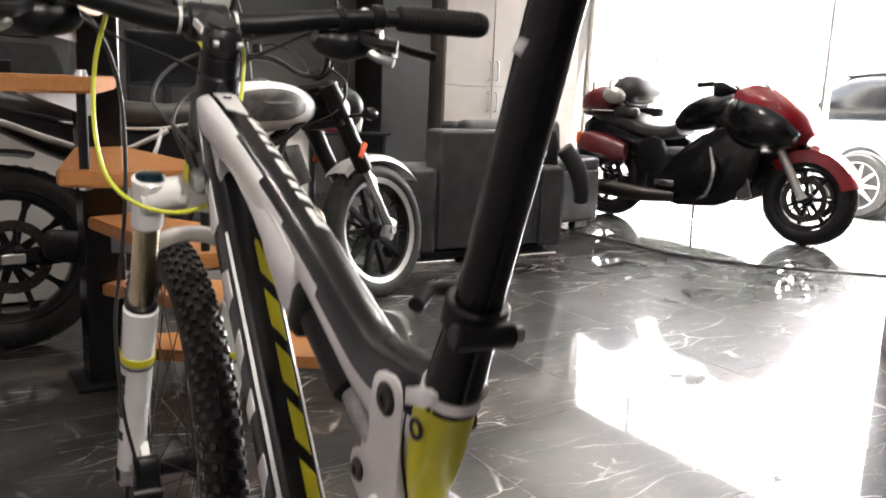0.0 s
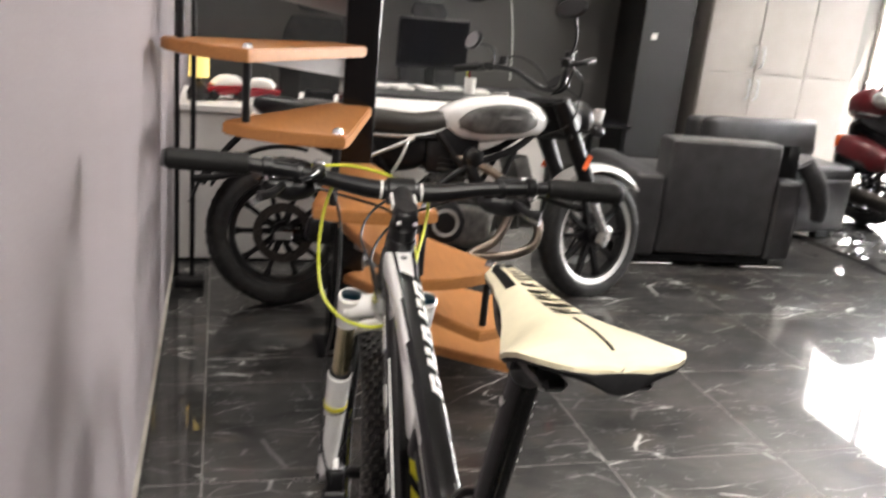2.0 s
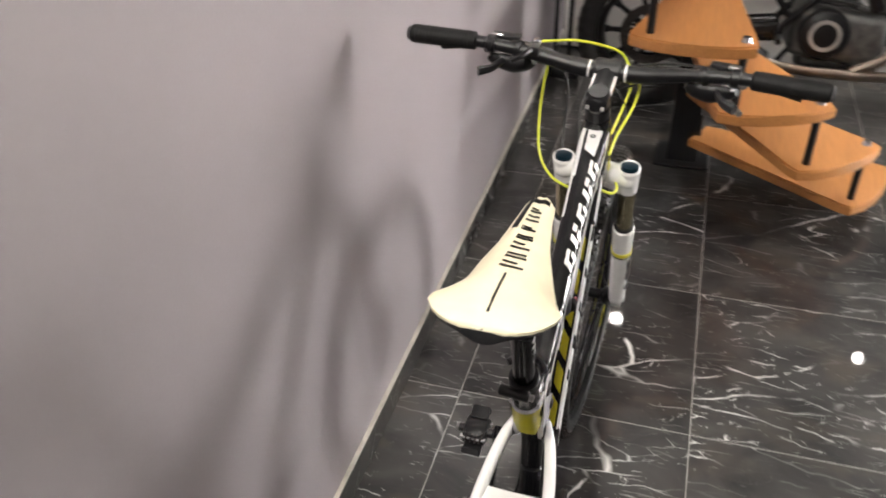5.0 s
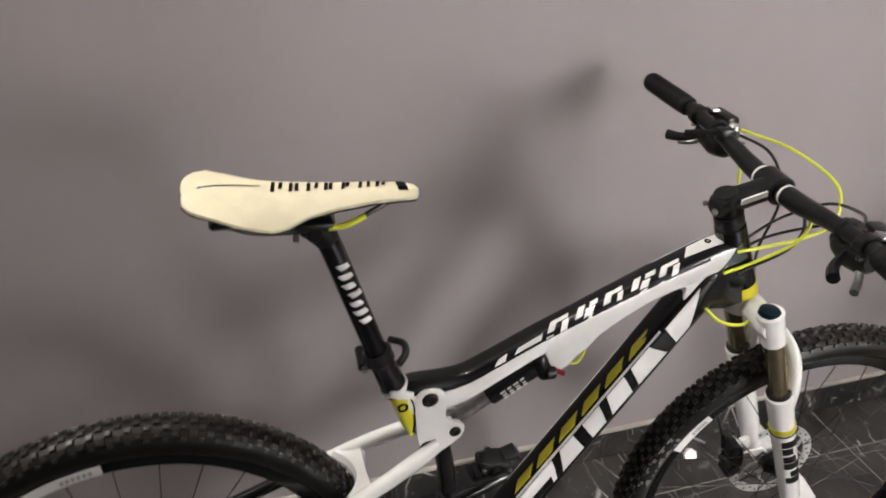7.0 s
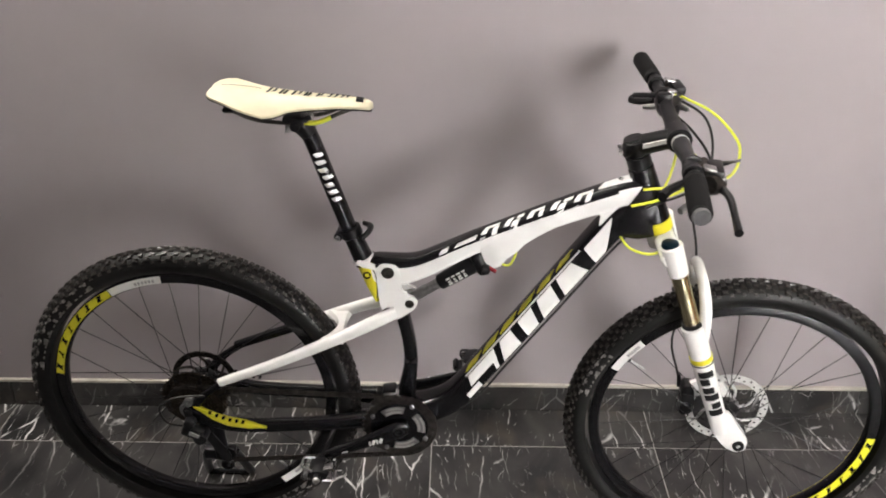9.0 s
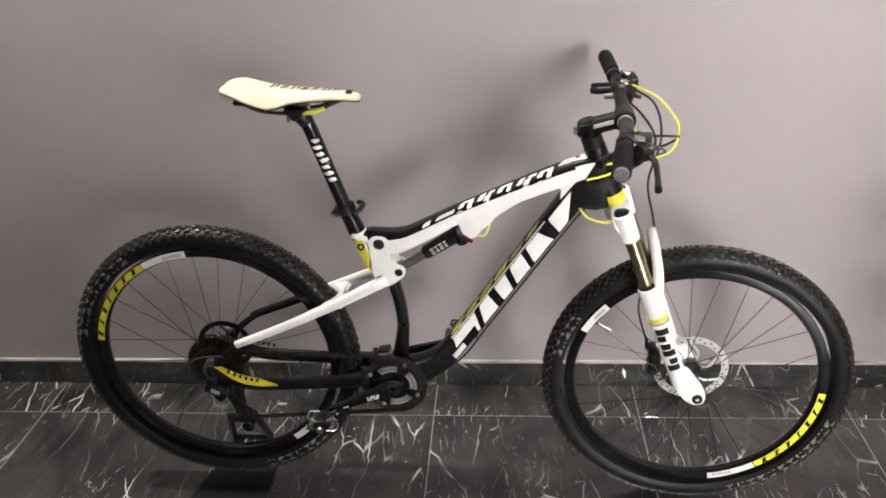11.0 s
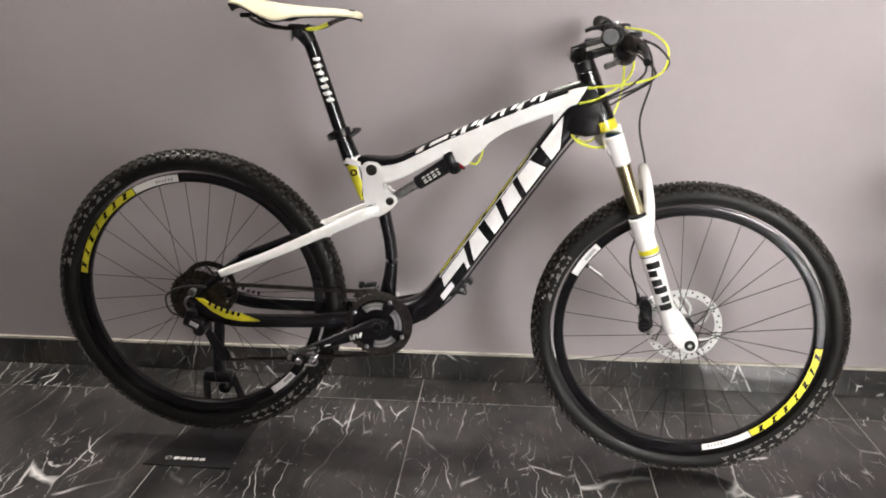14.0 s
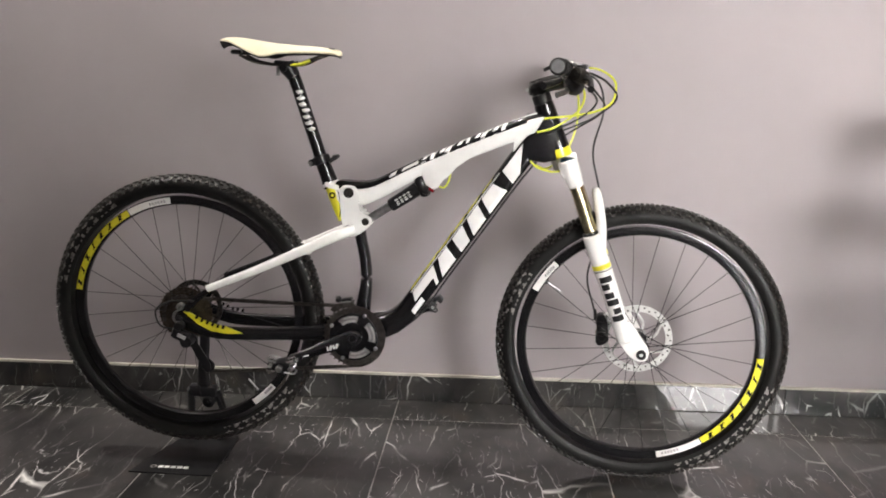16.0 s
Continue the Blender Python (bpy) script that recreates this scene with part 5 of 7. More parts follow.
        part("shift_paddle", hose([(0.955, side * 0.195, 1.004), (0.945, side * 0.215, 0.984), (0.925, side * 0.235, 0.976)], 0.006, 8, 5), STEEL, sh)
        part("shifter_cover", box((0.030, 0.036, 0.008), (0.968, side * 0.182, 1.018), 0.003, (20, 25, 0), seg=2), CHROME, sh)
        part("barrel_adjuster", rod((0.978, side * 0.168, 1.004), (0.996, side * 0.150, 1.002), 0.006, 0.0045, 12), STEEL, sh)
        part("clamp_bolt", rod((0.935, y, 1.012), (0.935, y, 1.019), 0.0045, seg=10), CHROME, lever)
        part("lever_pivot", rod((0.985, y + side * 0.004, 1.004), (0.985, y + side * 0.004, 1.030), 0.0055, seg=12), STEEL, lever)
        part("display", turned([(0, 0.006), (0.010, 0.006), (0.013, 0.003), (0.013, -0.004)], (0.962, side * 0.172, 1.028), "z", 18), DARK_STEEL, sh)
    # remote on the left of the bar
    rem = steered(part("suspension_remote", box((0.030, 0.022, 0.022), (0.945, 0.135, 1.030), 0.006, seg=2), SATIN, bike, "black suspension remote"))
    part("remote_lever", hose([(0.930, 0.138, 1.034), (0.905, 0.150, 1.030), (0.892, 0.165, 1.024)], 0.005, 8, 5), SATIN, rem)
    part("remote_dial", rod((0.958, 0.135, 1.036), (0.958, 0.135, 1.046), 0.009, seg=16, chamfer=0.002), CHROME, rem)
    yellow = ([(0.985, 0.138, 1.034), (0.996, 0.120, 1.033), (1.028, 0.065, 1.028), (1.052, 0.000, 1.010), (1.060, -0.026, 0.986), (1.046, -0.040, 0.948), (0.993, -0.036, 0.926), (0.898, -0.028, 0.913)],
              [(0.965, 0.105, 1.012), (0.985, 0.116, 0.955), (0.982, 0.120, 0.885), (0.960, 0.112, 0.825), (0.930, 0.085, 0.795), (0.905, 0.045, 0.787), (0.880, 0.010, 0.800)],
              [(0.965, -0.045, 1.000), (0.985, -0.060, 0.975), (0.975, -0.055, 0.935), (0.925, -0.035, 0.895), (0.880, -0.030, 0.880)],
              [(0.868, -0.022, 0.812), (0.885, -0.042, 0.798), (0.920, -0.048, 0.790), (0.948, -0.036, 0.796), (0.958, -0.010, 0.815)])
    for k, p in enumerate(yellow):
        part("cable", hose(p, 0.0026, 8, 10), LIME, bike, "lime yellow cable sleeve")
    black = ([(0.975, 0.165, 1.026), (1.030, 0.110, 1.000), (1.045, 0.080, 0.930), (1.024, 0.078, 0.830), (1.045, 0.080, 0.725), (1.052, 0.090, 0.620), (1.026, 0.088, 0.510), (1.045, 0.070, 0.425)],
             [(0.975, -0.165, 1.024), (1.030, -0.10, 1.000), (1.065, 0.0, 0.960), (1.020, 0.045, 0.915), (0.940, 0.035, 0.880), (0.890, 0.028, 0.860)],
             [(0.965, -0.150, 1.010), (1.010, -0.090, 0.975), (1.035, -0.02, 0.935), (0.980, 0.03, 0.890), (0.900, 0.030, 0.840)],
             [(0.955, 0.155, 1.010), (1.0, 0.09, 0.985), (1.02, 0.0, 0.955), (0.985, -0.04, 0.920), (0.905, -0.032, 0.878)])
    for p in black:
        part("cable", hose(p, 0.0025, 8, 10), CABLE, bike, "thin black cable")
    # hoses under the down tube and along the stay, and the shock remote cable
    part("cable", hose([(0.885, -0.010, 0.812), (0.846, -0.014, 0.764), (0.757, -0.016, 0.637), (0.668, -0.016, 0.510), (0.610, -0.016, 0.425), (0.545, -0.018, 0.368)], 0.0025, 8, 8), CABLE, bike)
    part("cable", hose([(0.636, -0.012, 0.748), (0.660, -0.016, 0.742), (0.672, -0.014, 0.760), (0.676, -0.008, 0.782)], 0.0024, 8, 6), LIME, bike)


build_front()


# --- display stand that carries the rear axle
stand = thing("display_stand", BIKE, "black steel bicycle display stand with a flat base plate", "bike stand")
part("base_plate", plate([(-0.135, 0.125), (0.085, 0.125), (0.080, -0.105), (-0.075, -0.105)], 0.0, 0.004, 0.001), SATIN, stand).matrix_basis = pose(0, 0, 0, 90, 0, 0)
part("post", shaped_tube([(0.004, 0.398, 0.013, 0.007, 0.086), (0.002, 0.300, 0.0135, 0.008, 0.086), (-0.006, 0.215, 0.015, 0.009, 0.087), (-0.009, 0.135, 0.019, 0.012, 0.089)], 16, 3.0), SATIN, stand)
part("clamp", box((0.078, 0.030, 0.034), (-0.010, 0.090, 0.146), 0.008, (0, 3, 0), seg=2), SATIN, stand)
part("clamp_knob", rod((0.006, 0.072, 0.118), (0.006, 0.112, 0.118), 0.017, 0.015, 18, chamfer=0.004), SATIN, stand)
part("knob_bolt", rod((0.012, 0.068, 0.122), (0.012, 0.074, 0.122), 0.005, seg=10), CHROME, stand)
for points in ([(-0.046, 0.090, 0.150), (-0.058, 0.118, 0.100), (-0.072, 0.150, 0.045), (-0.080, 0.172, 0.010)], [(0.025, 0.090, 0.150), (0.027, 0.118, 0.100), (0.028, 0.150, 0.045), (0.028, 0.172, 0.010)]):
    part("leg", hose(points, 0.0105, 12, 5), SATIN, stand)
part("foot_bar", rod((-0.086, 0.172, 0.0095), (0.034, 0.172, 0.0095), 0.0090, seg=12, chamfer=0.002), SATIN, stand)
part("hook", hose([(0.006, 0.086, 0.375), (0.010, 0.088, 0.41), (0.004, 0.088, 0.415), (-0.004, 0.087, 0.402)], 0.007, 10, 5), SATIN, stand)
bm = turned([(0.005, 0), (0.009, 0), (0.009, 0.0006), (0.005, 0.0006)], (-0.082, -0.092, 0.0042), "z", 20, True)
part("print", bm, GREY_DECAL, stand, "pale mark")
for k in range(5):
    part("print", box((0.013, 0.012, 0.0008), (-0.062 + 0.0165 * k, -0.092, 0.0044), 0.0001, (0, 0, 8)), PALE_PRINT, stand, smooth=0)


# ---- spiral stair ----
COL = Vector((2.58, -0.655, 0))
RISE = 0.202
stair = thing("spiral_stair", pose(*COL), "spiral staircase with orange beech treads on a black square post", "staircase")
part("column", box((0.115, 0.115, CEILING - 0.004), (0, 0, CEILING / 2), 0.004), BLACK, stair, "gloss black square post")
part("column_foot", box((0.20, 0.20, 0.012), (0, 0, 0.006), 0.003), SATIN, stair)
GREY_STEEL = material("grey bracket paint", (0.30, 0.30, 0.30), rough=0.5, vary=0.1, scale=12)


def tread_corner(k, edge, r):
    a = radians(-103 - 22.5 * (k + edge))
    return Vector((math.cos(a) * r, math.sin(a) * r, 0))


for k in range(9):
    top_z = 0.125 + RISE * k
    if top_z > CEILING - 0.2:
        break
    r_tip = 0.73 if k < 6 else 0.62
    a0, a1 = radians(-103 - 22.5 * k + 3), radians(-103 - 22.5 * (k + 1) - 5)
    d0, d1 = Vector((math.cos(a0), math.sin(a0), 0)), Vector((math.cos(a1), math.sin(a1), 0))
    mid = (d0 + d1).normalized()
    side = Vector((-mid.y, mid.x, 0))
    outline = [mid * 0.05 + side * 0.07, mid * 0.05 - side * 0.07]
    outline += [d1 * r_tip * 0.93, d1 * r_tip * 0.985 + side * 0.012]
    for s in (0.2, 0.4, 0.6, 0.8):
        outline.append(d1.lerp(d0, s).normalized() * r_tip)
    outline += [d0 * r_tip * 0.985 - side * 0.012, d0 * r_tip * 0.93]
    bm = bmesh.new()
    lo = [bm.verts.new(p + Vector((0, 0, top_z - 0.036))) for p in outline]
    hi = [bm.verts.new(p + Vector((0, 0, top_z))) for p in outline]
    bm.faces.new(lo[::-1])
    bm.faces.new(hi)
    for i in range(len(lo)):
        bm.faces.new((lo[i], lo[(i + 1) % len(lo)], hi[(i + 1) % len(lo)], hi[i]))
    bmesh.ops.bevel(bm, geom=[e for e in bm.edges if abs(e.verts[0].co.z - e.verts[1].co.z) < 1e-6], offset=0.005, segments=2, affect="EDGES")
    part("tread", bm, OAK, stair, "varnished orange beech tread", smooth=30)
    # tapered steel bracket under the tread
    if k:
        bm = bmesh.new()
        pts = [mid * 0.055 + Vector((0, 0, top_z - 0.036)), mid * r_tip * 0.80 + Vector((0, 0, top_z - 0.036)), mid * r_tip * 0.80 + Vector((0, 0, top_z - 0.044)), mid * 0.055 + Vector((0, 0, top_z - 0.115))]
        for s in (-1, 1):
            for p in pts:
                bm.verts.new(p + side * 0.004 * s)
        bm.verts.ensure_lookup_table()
        v = bm.verts
        bm.faces.new(v[0:4])
        bm.faces.new([v[7], v[6], v[5], v[4]])
        for i in range(4):
            bm.faces.new((v[i], v[4 + i], v[4 + (i + 1) % 4], v[(i + 1) % 4]))
        part("bracket", bm, GREY_STEEL, stair, "grey tapered steel bracket", smooth=0)
    # baluster from this tread's rear corner up to the next tread
    p = tread_corner(k, 1.0, r_tip * 0.93)
    base = p + Vector((0, 0, top_z))
    if k < 7:
        bal = part("baluster", rod(base, base + Vector((0, 0, RISE - 0.036)), 0.0115, seg=14), SATIN, stair)
        part("cap", rod(base + Vector((0, 0, RISE)), base + Vector((0, 0, RISE + 0.014)), 0.016, 0.011, 14), CHROME, bal)
        part("cap", rod(base + Vector((0, 0, -0.046)), base + Vector((0, 0, -0.036)), 0.014, seg=14), CHROME, bal)
for x, y in ((0.69, 0.635), (0.69, 0.570)):
    part("rail_post", rod((x, y, 0.0), (x, y, CEILING - 0.004), 0.011, seg=14), SATIN, stair, "tall thin black rail post")
part("post_foot", box((0.12, 0.13, 0.045), (0.69, 0.580, 0.0235), 0.012, seg=2), SATIN, stair)


# ---- white scrambler motorcycle ----
BROWN = material("dark brown seat leather", (0.030, 0.026, 0.022), rough=0.5, vary=0.25, scale=12, bump=0.2)
ENGINE = material("grey cast alloy", (0.16, 0.16, 0.155), rough=0.42, metal=0.8, vary=0.3, scale=30, bump=0.15)
PIPE = material("heat-tinted exhaust steel", (0.24, 0.20, 0.165), rough=0.36, metal=1, vary=0.25, scale=14)
ORANGE = material("orange reflector", (0.75, 0.12, 0.03), rough=0.25, vary=0.1)
ASPH_TYRE = material("road tyre rubber", (0.020, 0.020, 0.020), rough=0.62, vary=0.4, scale=30, bump=0.15)


def cast_wheel(name, parent, m, r, width, rim_r, spokes, disc, rim_mat, edge_mat):
    """A cast motorcycle wheel with tyre, split spokes, hub and disc."""
    w = width / 2
    prof = []
    rm = (r - rim_r) / 2 + 0.01
    rc = r - rm
    for i in range(17):
        a = radians(-120 + 240 * i / 16)
        prof.append((rc + rm * math.cos(a), w * math.sin(a)))
    tyre = part(name, turned(prof, (0, 0, 0), "y", 72, True), ASPH_TYRE, parent, "black road tyre on a cast wheel")
    tyre.matrix_basis = m
    bm = bmesh.new()
    for i in range(44):
        a = 2 * math.pi * i / 44
        for s in (-1, 1):
            la0, la1 = radians(12) * s, radians(58) * s
            pts = []
            for la, sh in ((la0, 0.0), (la1, 0.06)):
                for da in (0.0, 0.05):
                    rr = rc + (rm + 0.003) * math.cos(la)
                    yy = (w + 0.003) * math.sin(la)
                    pts.append((rr * math.cos(a + sh + da), yy, rr * math.sin(a + sh + da)))
            f = [bm.verts.new(p) for p in (pts[0], pts[1], pts[3], pts[2])]
            bm.faces.new(f)
    bmesh.ops.solidify(bm, geom=bm.faces[:], thickness=0.004)
    tagged(part("tread", bm, KNOB, tyre, smooth=0), kind="stuff")
    rim = part("rim", turned([(rim_r - 0.022, -w * .45), (rim_r - .008, -w * .72), (rim_r + .006, -w * .76), (rim_r + .006, w * .76), (rim_r - .008, w * .72), (rim_r - 0.022, w * .45)], (0, 0, 0), "y", 64, True), rim_mat, tyre)
    part("rim_edge", turned([(rim_r - 0.018, -w * .66), (rim_r - 0.010, -w * .76), (rim_r + .005, -w * .82), (rim_r + .005, -w * .76), (rim_r - 0.012, -w * .68)], (0, 0, 0), "y", 64, True), ROTOR if edge_mat is CHROME else edge_mat, rim)
    for i in range(spokes):
        a = 2 * math.pi * i / spokes
        c, s = math.cos(a), math.sin(a)
        bm = loft([[Vector((q * c - t * s * ww, y, q * s + t * c * ww)) for t, y in ((-1, -.014), (1, -.014), (1, .014), (-1, .014))] for q, ww in ((0.035, .016), (0.09, .011), (rim_r - .05, .009), (rim_r - .015, .018))])
        part("wheel_spoke", bm, rim_mat, rim)
    part("wheel_hub", turned([(0, -0.075), (0.022, -0.075), (0.026, -0.05), (0.045, -0.04), (0.045, 0.04), (0.026, 0.05), (0.022, 0.075), (0, 0.075)], (0, 0, 0), "y", 28), SATIN, rim)
    for y, rd in disc:
        dsc = part("brake_disc", turned([(rd - 0.038, -.0025), (rd, -.0025), (rd, .0025), (rd - 0.038, .0025)], (0, y, 0), "y", 56, True), ROTOR if edge_mat is CHROME else DARK_STEEL, tyre, "drilled steel brake disc")
        for i in range(5):
            a = 2 * math.pi * i / 5
            part("carrier_arm", rod((0.04 * math.cos(a), y, 0.04 * math.sin(a)), ((rd - .03) * math.cos(a + .2), y, (rd - .03) * math.sin(a + .2)), 0.007, seg=6), SATIN, dsc)
    return tyre


def blob(stations, seg=20, power=2.4, steps=4, mats=None):
    """A body shape along x: stations of x, z, half height, half width."""
    return shaped_tube(stations, seg, power, steps, mats=mats)


def build_scrambler():
    m = thing("scrambler_motorcycle", pose(3.03, -0.455, 0.004, 0, 0, -90) @ pose(0, 0, 0, -9, 0, 0), "white and black retro scrambler motorcycle with a brown seat", "motorcycle")
    fsteer = Matrix.Translation((1.12, 0, 0)) @ pose(0, 0, 0, 0, 0, 20) @ Matrix.Translation((-1.12, 0, 0))
    cast_wheel("rear_wheel", m, pose(0, 0, 0.312), 0.312, 0.16, 0.215, 10, ((-0.055, 0.125),), SATIN, SATIN)
    cast_wheel("front_wheel", m, fsteer @ pose(1.495, 0, 0.312), 0.312, 0.115, 0.232, 10, ((0.06, 0.155),), SATIN, CHROME)
    # fork, yokes and front mudguard, all turned with the wheel
    def st(ob):
        ob.matrix_basis = fsteer @ ob.matrix_basis
        return ob
    for s in (-1, 1):
        y = s * 0.095
        leg = st(part("fork_leg", rod((1.155, y, 0.93), (1.355, y, 0.575), 0.040, 0.036, 20, chamfer=0.004), SATIN, m, "black upside-down fork leg"))
        part("fork_tube", rod((1.350, y, 0.585), (1.490, y, 0.335), 0.022, seg=18), CHROME, leg)
        part("fork_foot", box((0.06, 0.04, 0.10), (1.492, y, 0.318), 0.012, (0, 27, 0), seg=2), SILVER, leg)
        part("axle_nut", rod((1.495, y, 0.312), (1.495, y + s * 0.03, 0.312), 0.017, seg=12), STEEL, leg)
        part("reflector", box((0.030, 0.008, 0.075), (1.306, y + s * 0.041, 0.66), 0.003, (0, 29, 0)), ORANGE, leg)
    st(part("yoke", box((0.07, 0.25, 0.03), (1.165, 0, 0.925), 0.008), SATIN, m))
    st(part("yoke", box((0.07, 0.25, 0.035), (1.235, 0, 0.775), 0.008), SATIN, m))
    rows = []
    for i in range(15):
        a = radians(42 + 88 * i / 14)
        rr = 0.345
        rows.append([Vector((1.495 + rr * math.cos(a), y, 0.312 + (rr - dz) * math.sin(a))) for k, (y, dz) in enumerate(((-0.068, 0.035), (-0.055, 0.008), (0, -0.002), (0.055, 0.008), (0.068, 0.035), (0.055, 0.016), (0, 0.006), (-0.055, 0.016)))])
    mg = st(part("front_mudguard", loft(rows), WHITE, m, "white front mudguard"))
    for s in (-1, 1):
        part("mudguard_stay", plate([(1.375, 0.60), (1.445, 0.55), (1.500, 0.36), (1.470, 0.34), (1.405, 0.48)], s * 0.070, s * 0.076, 0.002), WHITE, mg)
    hl = st(part("headlamp", turned([(0, 0.085), (0.075, 0.080), (0.088, 0.060), (0.088, 0.03), (0.07, -0.03), (0.03, -0.07), (0, -0.075)], (0, 0, 0), "x", 32), SATIN, m, "round black headlamp"))
    hl.matrix_basis = fsteer @ pose(1.31, 0, 0.85)
    part("lens", turned([(0, 0.090), (0.05, 0.088), (0.072, 0.082)], (0, 0, 0), "x", 32), MIRROR, hl)
    st(part("lamp_bracket", plate([(1.165, 0.90), (1.225, 0.925), (1.315, 0.86), (1.300, 0.79), (1.240, 0.775)], -0.080, 0.080, 0.012, rounds=1), SATIN, m))
    st(part("speedometer", rod((1.235, 0, 0.985), (1.205, 0, 1.02), 0.052, seg=28, chamfer=0.006), SATIN, m, "round dark speedometer"))
    st(part("handlebar", hose([(0.92, -0.36, 1.06), (1.00, -0.28, 1.075), (1.10, -0.17, 1.06), (1.17, -0.06, 0.985), (1.17, 0.06, 0.985), (1.10, 0.17, 1.06), (1.00, 0.28, 1.075), (0.92, 0.36, 1.06)], 0.0125, 12, 6), SATIN, m, "wide matt black handlebar"))
    for s in (-1, 1):
        st(part("grip", rod((0.905, s * 0.375, 1.058), (0.985, s * 0.295, 1.073), 0.0175, seg=16, chamfer=0.003), GRIP, m))
        lv = st(part("lever", hose([(1.05, s * 0.25, 1.075), (1.075, s * 0.29, 1.07), (1.02, s * 0.37, 1.062), (0.99, s * 0.41, 1.06)], 0.006, 8, 5), SATIN, m))
        part("switch_box", box((0.05, 0.045, 0.04), (1.02, s * 0.262, 1.075), 0.008, (0, 0, s * -40), seg=2), SATIN, lv)
        part("fluid_pot", rod((1.07, s * 0.22, 1.085), (1.07, s * 0.22, 1.125), 0.020, seg=16, chamfer=0.003), SATIN, lv)
        up, out = (0.06, 0.0) if s < 0 else (-0.035, 0.03)
        mi = st(part("mirror_stem", hose([(1.035, s * 0.255, 1.085), (1.055, s * 0.27, 1.14 + up * .5), (1.04, s * 0.27, 1.195 + up), (1.00 - out, s * 0.285, 1.215 + up)], 0.006, 8, 6), SATIN, m, "round mirror on a thin bent stem"))
        o = part("mirror", turned([(0, 0.012), (0.045, 0.010), (0.055, 0.0), (0.045, -0.008), (0, -0.010)], (0, 0, 0), "x", 24), SATIN, mi)
        o.matrix_basis = pose(0.985 - out, s * 0.305, 1.225 + up, 0, 12, s * -10) @ Matrix.Diagonal((1, 1.5, 0.8, 1))
        if s > 0:
            part("mirror_glass", turned([(0, -0.0115), (0.044, -0.0095), (0.044, -0.0085)], (0, 0, 0), "x", 24), MIRROR, o)
        part("control_cable", hose([(1.05, s * 0.24, 1.09), (1.13, s * 0.20, 1.13), (1.20, s * 0.12, 1.08), (1.22, s * 0.05, 0.98)], 0.005, 8, 5), CABLE, lv)
        part("hand_guard", hose([(0.93, s * 0.37, 1.05), (1.00, s * 0.39, 1.07), (1.09, s * 0.34, 1.085), (1.13, s * 0.25, 1.08)], 0.013, 10, 5, radii=[.008, .014, .016, .010]), SATIN, lv)
    # tank with grey side panels
    tank = part("fuel_tank", blob([(0.655, 0.790, 0.045, 0.075), (0.70, 0.805, 0.078, 0.115), (0.80, 0.822, 0.100, 0.150), (0.92, 0.838, 0.100, 0.158), (1.02, 0.838, 0.088, 0.145), (1.10, 0.825, 0.064, 0.110), (1.135, 0.815, 0.030, 0.060)], 24, 2.8, 5), WHITE, m, "white teardrop fuel tank with dark side panels")
    for s in (-1, 1):
        pan = part("side_panel", blob([(0.715, 0.800, 0.018, 0.010, s * 0.118), (0.78, 0.815, 0.052, 0.014, s * 0.140), (0.90, 0.830, 0.062, 0.014, s * 0.150), (1.00, 0.832, 0.055, 0.014, s * 0.140), (1.06, 0.828, 0.024, 0.010, s * 0.122)], 20, 2.6), ENGINE, tank, "brushed grey tank side panel")
        part("emblem", plate([(0.87, 0.838), (0.96, 0.845), (0.99, 0.838), (0.95, 0.830), (0.90, 0.828)], s * 0.160, s * 0.168, 0.001), SILVER, pan)
    part("filler_cap", rod((0.93, 0, 0.935), (0.93, 0, 0.948), 0.04, seg=24, chamfer=0.004), CHROME, tank)
    seat = part("seat", blob([(0.02, 0.835, 0.018, 0.06), (0.08, 0.830, 0.045, 0.10), (0.22, 0.805, 0.058, 0.125), (0.40, 0.790, 0.058, 0.135), (0.55, 0.785, 0.055, 0.125), (0.66, 0.805, 0.050, 0.095), (0.69, 0.815, 0.02, 0.06)], 20, 2.8, 5), BROWN, m, "dark brown leather bench seat")
    part("piping", hose([(0.03, -0.085, 0.80), (0.22, -0.128, 0.752), (0.45, -0.136, 0.737), (0.62, -0.110, 0.762), (0.68, -0.07, 0.80)], 0.006, 8, 6), SILVER, seat)
    # black tail body below the seat, silver rails over it
    tail = part("tail_body", blob([(-0.13, 0.842, 0.020, 0.05), (-0.08, 0.830, 0.045, 0.085), (0.05, 0.790, 0.075, 0.108), (0.20, 0.745, 0.105, 0.118), (0.38, 0.700, 0.115, 0.120), (0.54, 0.690, 0.095, 0.110), (0.60, 0.690, 0.050, 0.080)], 20, 3.0), SATIN, m, "black tail body and side covers")
    part("grab_rail", hose([(-0.14, -0.100, 0.790), (-0.02, -0.122, 0.760), (0.12, -0.128, 0.705), (0.27, -0.130, 0.655)], 0.012, 12, 6), SILVER, tail, "silver grab rail")
    part("side_strut", hose([(0.34, -0.132, 0.652), (0.43, -0.136, 0.690), (0.52, -0.134, 0.730)], 0.010, 10, 5), SILVER, tail)
    part("tail_stay", hose([(0.50, -0.130, 0.735), (0.47, -0.150, 0.66), (0.43, -0.150, 0.585)], 0.009, 10, 5), SILVER, tail)
